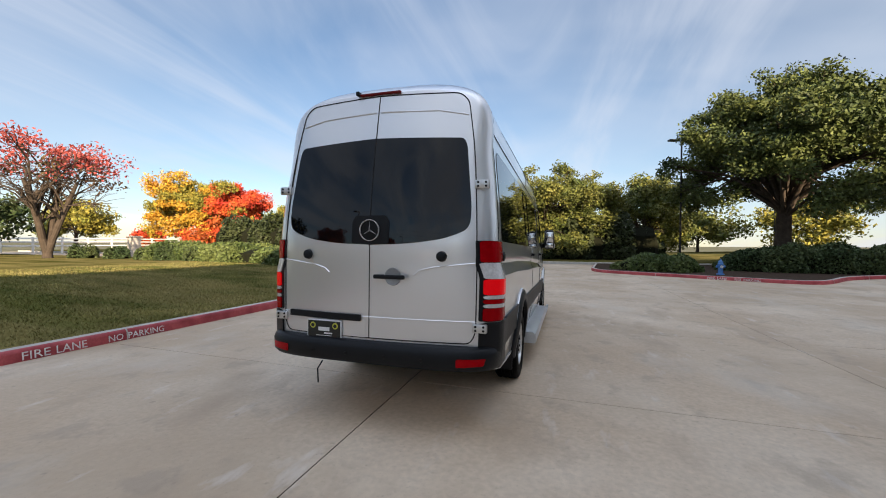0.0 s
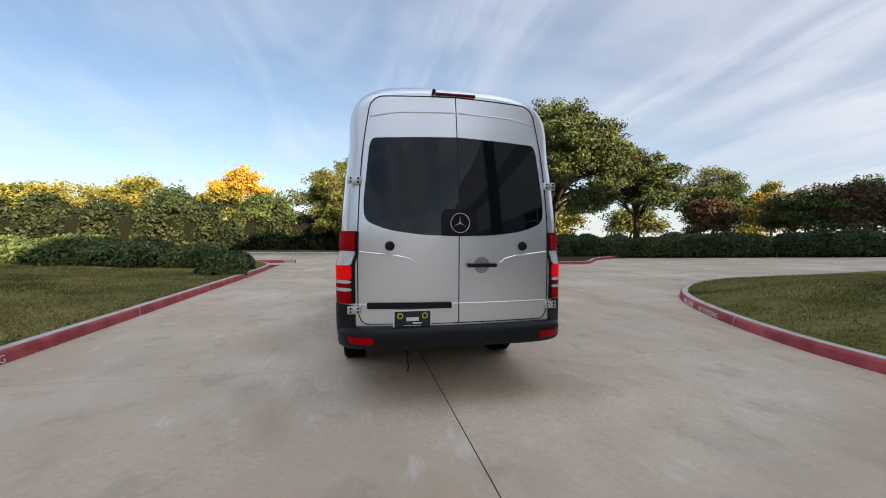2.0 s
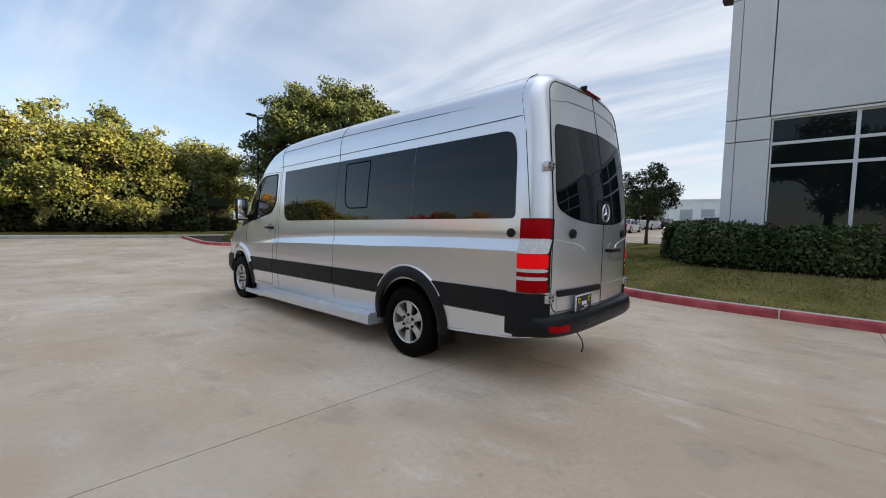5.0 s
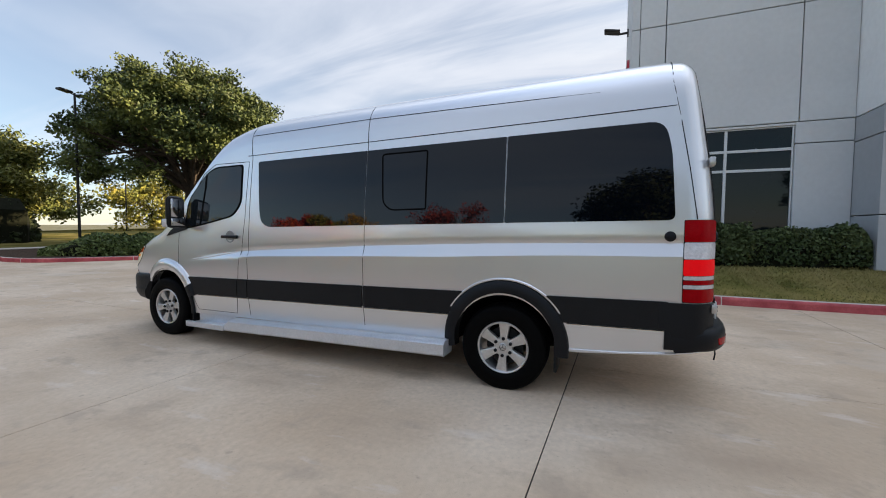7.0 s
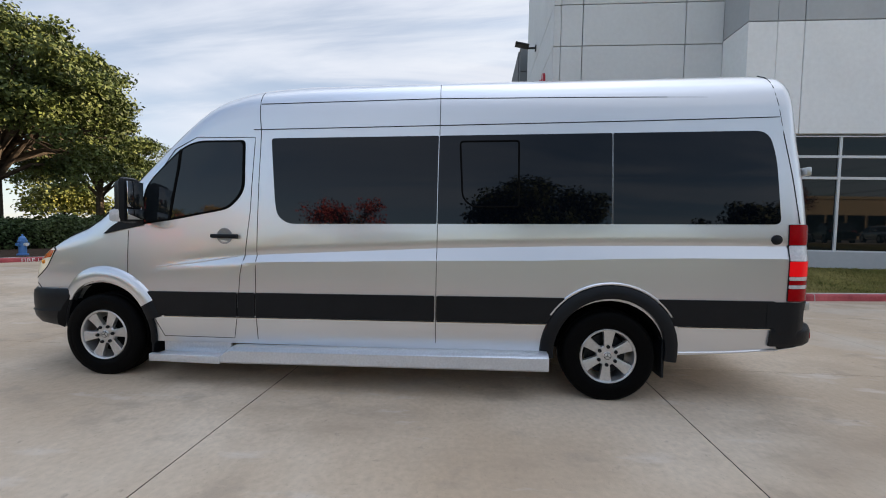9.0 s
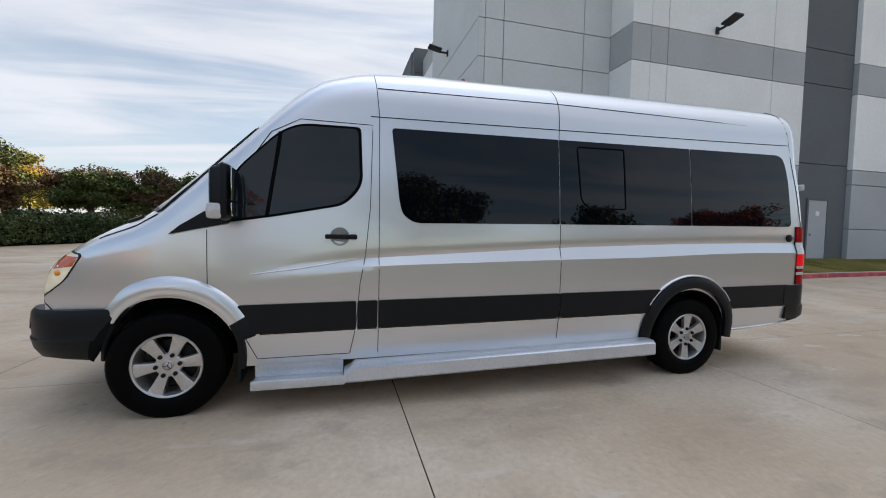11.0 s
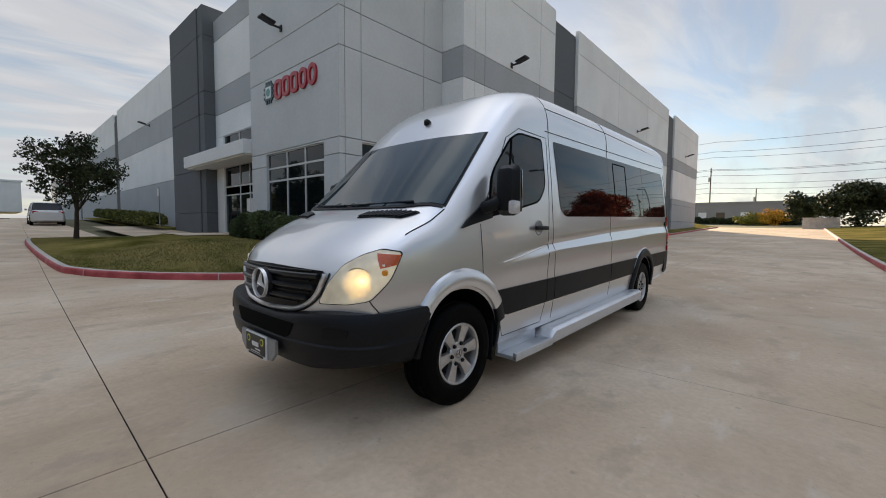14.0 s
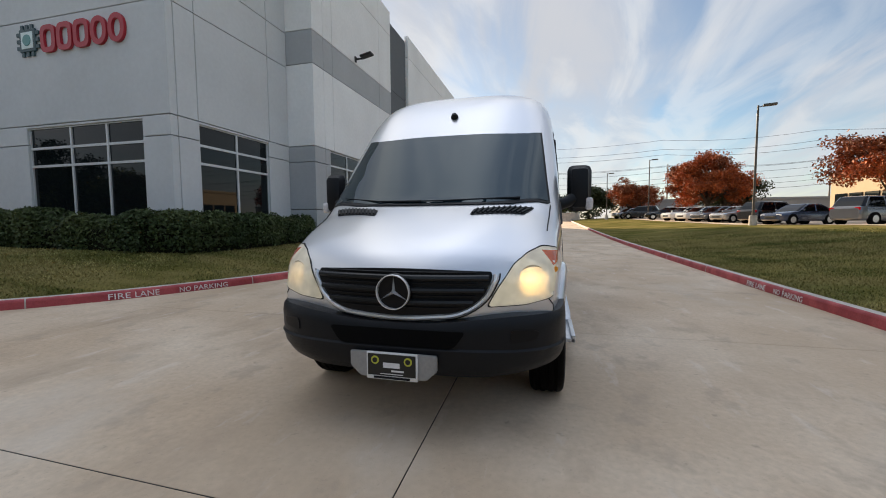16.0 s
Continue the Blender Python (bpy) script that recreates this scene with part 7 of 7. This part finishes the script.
h = thing("fire_hydrant", "blue fire hydrant in the planting island", "hydrant", (7.9, 17.65, G(7.9, 17.65) + 0.14))
part("barrel", lathe(bmesh.new(), [(0, 0.0), (0.15, 0.0), (0.15, 0.05), (0.10, 0.06), (0.10, 0.44), (0.13, 0.45), (0.13, 0.49), (0.10, 0.50), (0.09, 0.58), (0.05, 0.63), (0, 0.64)], 18), M_HYD, h)
part("bonnet_nut", lathe(bmesh.new(), [(0, 0.70), (0.025, 0.70), (0.025, 0.63)], 6), M_HYD, h)
for a in (0, 90, 180):
    d = Vector((math.cos(radians(a)), -math.sin(radians(a)), 0))
    part("outlet_cap", tube(bmesh.new(), [tuple(d * 0.09 + Vector((0, 0, 0.36))), tuple(d * 0.17 + Vector((0, 0, 0.36)))], [0.055, 0.06], 10), M_WHITE if a == 90 else M_HYD, h)

s_ = thing("road_sign", "small white road sign on a thin post", "sign", (3.75, 34.2, 0.3))
part("post", tube(bmesh.new(), [(0, 0, 0), (0, 0, 2.2)], 0.03, 6), M_DARKM, s_)
part("sign_plate", bbox((-0.2, -0.045, 1.5), (0.2, -0.03, 2.15), 0.004), M_WHITE, s_)
part("sign_mark", bbox((-0.07, -0.05, 1.65), (0.07, -0.046, 2.0)), M_DARKM, s_)
s_ = thing("parking_sign", "thin post with a small white sign by the walkway", "sign", (25.5, 1.6, G(25.5, 1.6) + 0.5))
part("post", tube(bmesh.new(), [(0, 0, 0), (0, 0, 2.3)], 0.03, 6), M_STEEL, s_)
part("sign_plate", bbox((-0.15, 0.03, 1.8), (0.15, 0.045, 2.25), 0.004), M_WHITE, s_)

# white rail fence far across the lawn
fe = thing("rail_fence", "long white three-rail fence across the lawn", "fence", (-44, 28, 0))
fl = [(-43.6, 14.0), (-43.8, 27), (-44.2, 40)]
for (ax, ay), (bx, by) in zip(fl, fl[1:]):
    n = 6
    for i in range(n + (by == 40)):
        x, y = ax + (bx - ax) * i / n, ay + (by - ay) * i / n
        g = 0.45 + 0.01 * (y - 14)
        o = part("post", bbox((x - 0.07, y - 0.07, g - 0.3), (x + 0.07, y + 0.07, g + 1.25), 0.01), M_WHITE, fe)
        o.matrix_parent_inverse = Matrix.Translation((44, -28, 0))
    for k in (0.45, 0.8, 1.12):
        g0, g1 = 0.45 + 0.01 * (ay - 14), 0.45 + 0.01 * (by - 14)
        o = part("rail", tube(bmesh.new(), [(ax, ay, g0 + k), (bx, by, g1 + k)], 0.075, 4), M_WHITE, fe)
        o.matrix_parent_inverse = Matrix.Translation((44, -28, 0))
ut = thing("utility_box", "pale stone utility pillar on the lawn", "pillar", (-31.1, 20.3, 0.42))
part("shaft", bbox((-0.32, -0.32, -0.2), (0.32, 0.32, 1.35), 0.03), M_KERB, ut)
part("cap", bbox((-0.38, -0.38, 1.35), (0.38, 0.38, 1.47), 0.02), M_KERB, ut)

# parked cars
M_CAR = {n: pm("car_paint_" + n, c, 0.25, mt, var=0.03, bump=0, coat=0.8) for n, c, mt in (("white", (0.70, 0.70, 0.69), 0.0), ("silver", (0.45, 0.46, 0.47), 0.7), ("black", (0.012, 0.012, 0.014), 0.1), ("grey", (0.14, 0.15, 0.17), 0.6), ("blue", (0.05, 0.07, 0.12), 0.5))}
CAR_SHAPES = {  # length, width, bonnet and boot heights, belt, roof, and where the cabin's glass begins and ends at belt and roof
    "sedan": (4.7, 1.82, 0.86, 0.96, 0.94, 1.45, (1.25, 2.15, 3.25, 4.15)),
    "suv": (4.75, 1.92, 1.04, 1.12, 1.10, 1.72, (1.25, 1.95, 4.10, 4.58)),
    "pickup": (5.6, 1.95, 1.14, 1.22, 1.20, 1.82, (1.40, 2.05, 3.20, 3.55)),
}


def loft(rows):
    """Rings of points, one after another, closed at both ends."""
    bm = bmesh.new()
    rs = [[bm.verts.new(p) for p in r] for r in rows]
    n = len(rs[0])
    for a, b in zip(rs, rs[1:]):
        for i in range(n):
            bm.faces.new((a[i], a[(i + 1) % n], b[(i + 1) % n], b[i]))
    bm.faces.new(rs[0][::-1])
    bm.faces.new(rs[-1])
    return bm


def car(kind, colour, x, y, z, turn, label):
    L, W, zf, zr, belt, roof, (a0, a1, b1, b0) = CAR_SHAPES[kind]
    t = thing("parked_car", label, "car", (x, y, z), group="parked cars")
    t.rotation_euler = (0, 0, radians(turn))
    # lower body: rounded in plan and section, with the bonnet and boot falling to the ends
    rows = []
    for u in (0, 0.04, 0.14, 0.35, 0.7, a0, (a0 + b0) / 2, b0, L - 0.4, L - 0.12, L - 0.03, L):
        e = min(u, L - u)
        hw = W / 2 * (1 - 0.16 * max(0, 1 - e / 0.5) ** 2.2)
        top = float(np.interp(u, (0, 0.1, a0, b0, L - 0.1, L), (zf - 0.22, zf - 0.06, belt, belt, zr, zr - 0.16)))
        lo = 0.24 + 0.12 * max(0, 1 - e / 0.25)
        half = [(hw * 0.90, lo), (hw * 0.99, lo + 0.12), (hw, 0.62), (hw * 0.985, top - 0.16), (hw * 0.95, top - 0.05), (hw * 0.84, top)]
        rows.append([(p, u - L / 2, q) for p, q in half] + [(-p, u - L / 2, q) for p, q in half[::-1]])
    sharp(part("body", loft(rows), M_CAR[colour], t), 30)
    # cabin: dark glass all round under a painted roof
    rows = []
    for q, zz, k in ((0.0, belt - 0.03, 0.93), (0.5, (belt + roof) / 2, 0.86), (0.92, roof - 0.06, 0.775)):
        f, r = a0 + (a1 - a0) * q, b0 + (b1 - b0) * q
        rows.append([(-W / 2 * k * 0.86, f - L / 2 - 0.05, zz), (W / 2 * k * 0.86, f - L / 2 - 0.05, zz), (W / 2 * k, f - L / 2 + 0.2, zz), (W / 2 * k, r - L / 2 - 0.2, zz), (W / 2 * k * 0.86, r - L / 2 + 0.03, zz), (-W / 2 * k * 0.86, r - L / 2 + 0.03, zz), (-W / 2 * k, r - L / 2 - 0.2, zz), (-W / 2 * k, f - L / 2 + 0.2, zz)])
    part("glasshouse", loft(rows), M_TINT, t, "dark glass")
    rows = []
    for zz, k, d in ((roof - 0.075, 0.80, 0.0), (roof - 0.02, 0.76, 0.05), (roof, 0.62, 0.22)):
        rows.append([(sx * W / 2 * k * c, yy, zz) for sx, c, yy in ((-1, 0.85, a1 - L / 2 - 0.06 + d), (1, 0.85, a1 - L / 2 - 0.06 + d), (1, 1, a1 - L / 2 + 0.16 + d), (1, 1, b1 - L / 2 - 0.16 - d), (1, 0.85, b1 - L / 2 + 0.04 - d), (-1, 0.85, b1 - L / 2 + 0.04 - d), (-1, 1, b1 - L / 2 - 0.16 - d), (-1, 1, a1 - L / 2 + 0.16 + d))])
    sharp(part("roof", loft(rows), M_CAR[colour], t), 30)
    mid = (a1 + b1) / 2
    for s in (-1, 1):
        for (u0, u1) in ((a0 + 0.12, a1 + 0.05), (mid, mid + 0.03), (b0 - 0.16, b1 - 0.06)):
            part("pillar", tube(bmesh.new(), [(s * W / 2 * 0.925, u0 - L / 2, belt - 0.02), (s * W / 2 * 0.865, (u0 + u1) / 2 - L / 2, (belt + roof) / 2), (s * W / 2 * 0.785, u1 - L / 2, roof - 0.06)], 0.035, 6), M_CAR[colour], t)
        for u in (0.85, L - 0.95):
            m = Matrix.Translation((s * (W / 2 - 0.085), u - L / 2, 0.34)) @ Matrix.Rotation(radians(90 * s), 4, "Y")
            part("wheel_arch", lathe(bmesh.new(), [(0, 0.085), (0.40, 0.085), (0.40, -0.1), (0, -0.1)], 22, m), M_WELL, t)
            w = part("wheel", lathe(bmesh.new(), [(0.0, 0.09), (0.2, 0.10), (0.22, 0.11), (0.33, 0.10), (0.34, 0.0), (0.33, -0.1), (0, -0.1)], 22, m), M_RUBBER, t)
            part("rim", lathe(bmesh.new(), [(0, 0.115), (0.05, 0.12), (0.19, 0.108), (0.21, 0.113), (0.22, 0.10)], 18, m), M_ALLOY, w)
        part("door_mirror", bbox((s * (W / 2 + 0.08) - 0.08, a0 - L / 2 + 0.25, belt + 0.02), (s * (W / 2 + 0.08) + 0.08, a0 - L / 2 + 0.36, belt + 0.15), 0.03), M_CAR[colour], t)
        part("headlight", bbox((s * W * 0.33 - 0.18, -L / 2 + 0.02, zf - 0.28), (s * W * 0.33 + 0.18, -L / 2 + 0.16, zf - 0.14), 0.03), M_CLEARL, t)
        part("tail_light", bbox((s * W * 0.36 - 0.14, L / 2 - 0.16, zr - 0.26), (s * W * 0.36 + 0.14, L / 2 - 0.01, zr - 0.08), 0.02), M_REDL, t)
    part("front_grille", bbox((-0.42, -L / 2 - 0.012, 0.42), (0.42, -L / 2 + 0.1, zf - 0.27), 0.02), M_TRIM, t)
    return t


for k, c, x, y, a, lab in (("suv", "grey", -20.4, -21.4, -68, "grey off-roader parked tail first beyond the lawn"), ("sedan", "blue", -18.3, -25.1, 112, "dark blue-grey saloon parked beyond the lawn"), ("suv", "black", -18.2, -28.5, -66, "black off-roader parked tail first beyond the lawn"), ("sedan", "silver", -17.4, -32.0, 112, "silver saloon parked in the row"), ("sedan", "grey", -16.7, -34.6, 112, "grey saloon parked in the row"), ("sedan", "white", -16.1, -37.2, 112, "white saloon parked in the row"), ("sedan", "white", -15.4, -39.8, 112, "white saloon at the row's end"), ("sedan", "black", -14.9, -45.0, 82, "black saloon parked further back"), ("suv", "black", -13.7, -52.4, 70, "black car parked further back"), ("sedan", "silver", -12.8, -56.2, 110, "silver car parked far back")):
    car(k, c, x, y, G_west(x, y) + 0.02, a, lab)
for k, c, x, y, a, lab in (("sedan", "white", 41.4, 13.4, 90, "white saloon parked east of the drive"), ("sedan", "black", 48, 15.4, 90, "black saloon parked in the east car park"), ("pickup", "white", 54, 14.8, 90, "white pickup in the east car park"), ("sedan", "black", 60, 14.2, 90, "dark saloon in the east car park"), ("suv", "white", 41.5, 5.4, 90, "white car behind the young tree"), ("sedan", "grey", 47, 5.0, 90, "grey car behind the young tree")):
    car(k, c, x, y, G(x, y) - 0.02, a, lab)

# car park beyond the west lawn
sheet("car_park", [(-11.2, -63), (-12.6, -40), (-14.4, -26), (-16.2, -12), (-44, -12), (-44, -63)], lambda x, y: G_west(x, y), M_CONC, 3.0, "concrete car park beyond the lawn", "car park", 0.02)

# far buildings and walls
M_TAN = pm("tan_wall", (0.42, 0.33, 0.22), 0.85, var=0.06, scale=0.3)
M_GREYB = pm("far_grey_wall", (0.30, 0.29, 0.28), 0.85, var=0.08, scale=0.3)


def far_block(name, label, lo, hi, mat, windows=()):
    cx, cy = (lo[0] + hi[0]) / 2, (lo[1] + hi[1]) / 2
    t = thing(name, label, "building", (cx, cy, lo[2]))
    inv = Matrix.Translation((-cx, -cy, -lo[2]))
    o = part("wall", bbox(lo, hi, 0.05), mat, t)
    o.matrix_parent_inverse = inv
    o = part("parapet", box(box(box(bbox((lo[0] - 0.15, lo[1] - 0.15, hi[2]), (hi[0] + 0.15, lo[1] + 0.2, hi[2] + 0.35)), (lo[0] - 0.15, hi[1] - 0.2, hi[2]), (hi[0] + 0.15, hi[1] + 0.15, hi[2] + 0.35)), (lo[0] - 0.15, lo[1] + 0.2, hi[2]), (lo[0] + 0.2, hi[1] - 0.2, hi[2] + 0.35)), (hi[0] - 0.2, lo[1] + 0.2, hi[2]), (hi[0] + 0.15, hi[1] - 0.2, hi[2] + 0.35)), mat, t)
    o.matrix_parent_inverse = inv
    for a, b, m, nm in windows:
        o = part(nm, bbox(a, b, 0.01), m, t)
        o.matrix_parent_inverse = inv
    return t


sy = -102
far_block("low_building", "long low grey building at the end of the drive", (-4.5, -112, 1.5), (46, sy, 6.4), M_GREYB, [((x, sy - 0.1, 2.3), (x + 1.6, sy + 0.06, 4.4), M_WHITE if i % 3 else M_GLASSB, "loading_door") for i, x in enumerate((-2.5, 2.5, 6.0, 10.5, 14.0, 20.0, 27.0))])
far_block("office_building", "tan office block with a glazed front beyond the cars", (-66, -52, 0.8), (-35.2, -36, 6.2), M_TAN, [((-35.26, -51 + 2.4 * i, 1.6), (-35.1, -49 + 2.4 * i, 4.2), M_GLASSB, "window") for i in range(6)] + [((-64.4 + 3.2 * i, -36.1, 1.6), (-61.8 + 3.2 * i, -35.94, 4.2), M_GLASSB, "window") for i in range(9)])
far_block("long_shed", "low grey shed behind the orange trees", (-48, -82, 1.2), (-14, -72, 4.6), M_GREYB, [((-44 + 5 * i, -72.1, 1.6), (-42 + 5 * i, -71.94, 3.6), M_WHITE, "shed_door") for i in range(6)])
far_block("east_warehouse", "white warehouse far beyond the east car park", (122, 4, 3.0), (160, 34, 9.4), M_PWHITE, [((121.9, 8 + 5 * i, 3.4), (122.06, 11 + 5 * i, 7), M_PMID, "dock_door") for i in range(4)])
w = thing("garden_wall", "low pale concrete wall at the end of the drive", "wall", (-4.6, -62, G(-4.6, -62)))
part("wall_panel", bbox((-1.6, -0.15, -0.2), (1.9, 0.15, 1.35), 0.02), M_KERB, w)
part("coping", bbox((-1.66, -0.2, 1.35), (1.96, 0.2, 1.43), 0.015), M_KERB, w)
hedge("end_hedge", "low dark hedge across the end of the drive", [(-2.4, -92), (14, -92), (40, -92)], 1.6, 1.2, M_DARKG, 0.2, 260, 41, zf=lambda x, y: G(x, y) + 0.0)

# power line: poles with crossarms, and wires
for i, (px, py) in enumerate(((-140, -100), (-62, -100), (-30, -103), (14, -105.5), (6.5, -122), (60, -106), (120, -108))):
    ht = 13.0 if i != 4 else 9.0
    u = thing("power_pole", "wooden power pole with a crossarm", "power pole", (px, py, 2.0), group="power poles")
    part("post", tube(bmesh.new(), [(0, 0, -0.5), (0, 0, ht)], [0.17, 0.11], 8), M_BARKL, u)
    part("crossarm", bbox((-0.08, -1.2, ht - 0.9), (0.08, 1.2, ht - 0.75), 0.01), M_BARKL, u)
    part("transformer", lathe(bmesh.new(), [(0, 1.0), (0.24, 1.0), (0.24, 0), (0, 0)], 12, Matrix.Translation((0.3, 0.0, ht - 3.2))), M_STEEL, u)
wires = thing("power_lines", "thin power wires strung between the poles", "wires", (0, -104, 12))
for zz, dy in ((14.2, 1.1), (14.2, -1.1), (12.9, 0.0), (11.2, 0.0), (10.0, 0.0), (8.8, 0.0), (17.5, -3), (19.0, -4), (21.5, -5)):
    pts = []
    for (ax, ay), (bx, by) in zip([(-140, -100), (-62, -100), (-30, -103), (14, -105.5), (60, -106), (120, -108)], [(-62, -100), (-30, -103), (14, -105.5), (60, -106), (120, -108)]):
        for k in range(6):
            f = k / 6
            pts.append((ax + (bx - ax) * f, ay + (by - ay) * f + dy + 104, zz - 12 - 0.9 * 4 * f * (1 - f) + 0.3))
    part("wire", tube(bmesh.new(), pts, 0.032, 4), M_DARKM, wires)
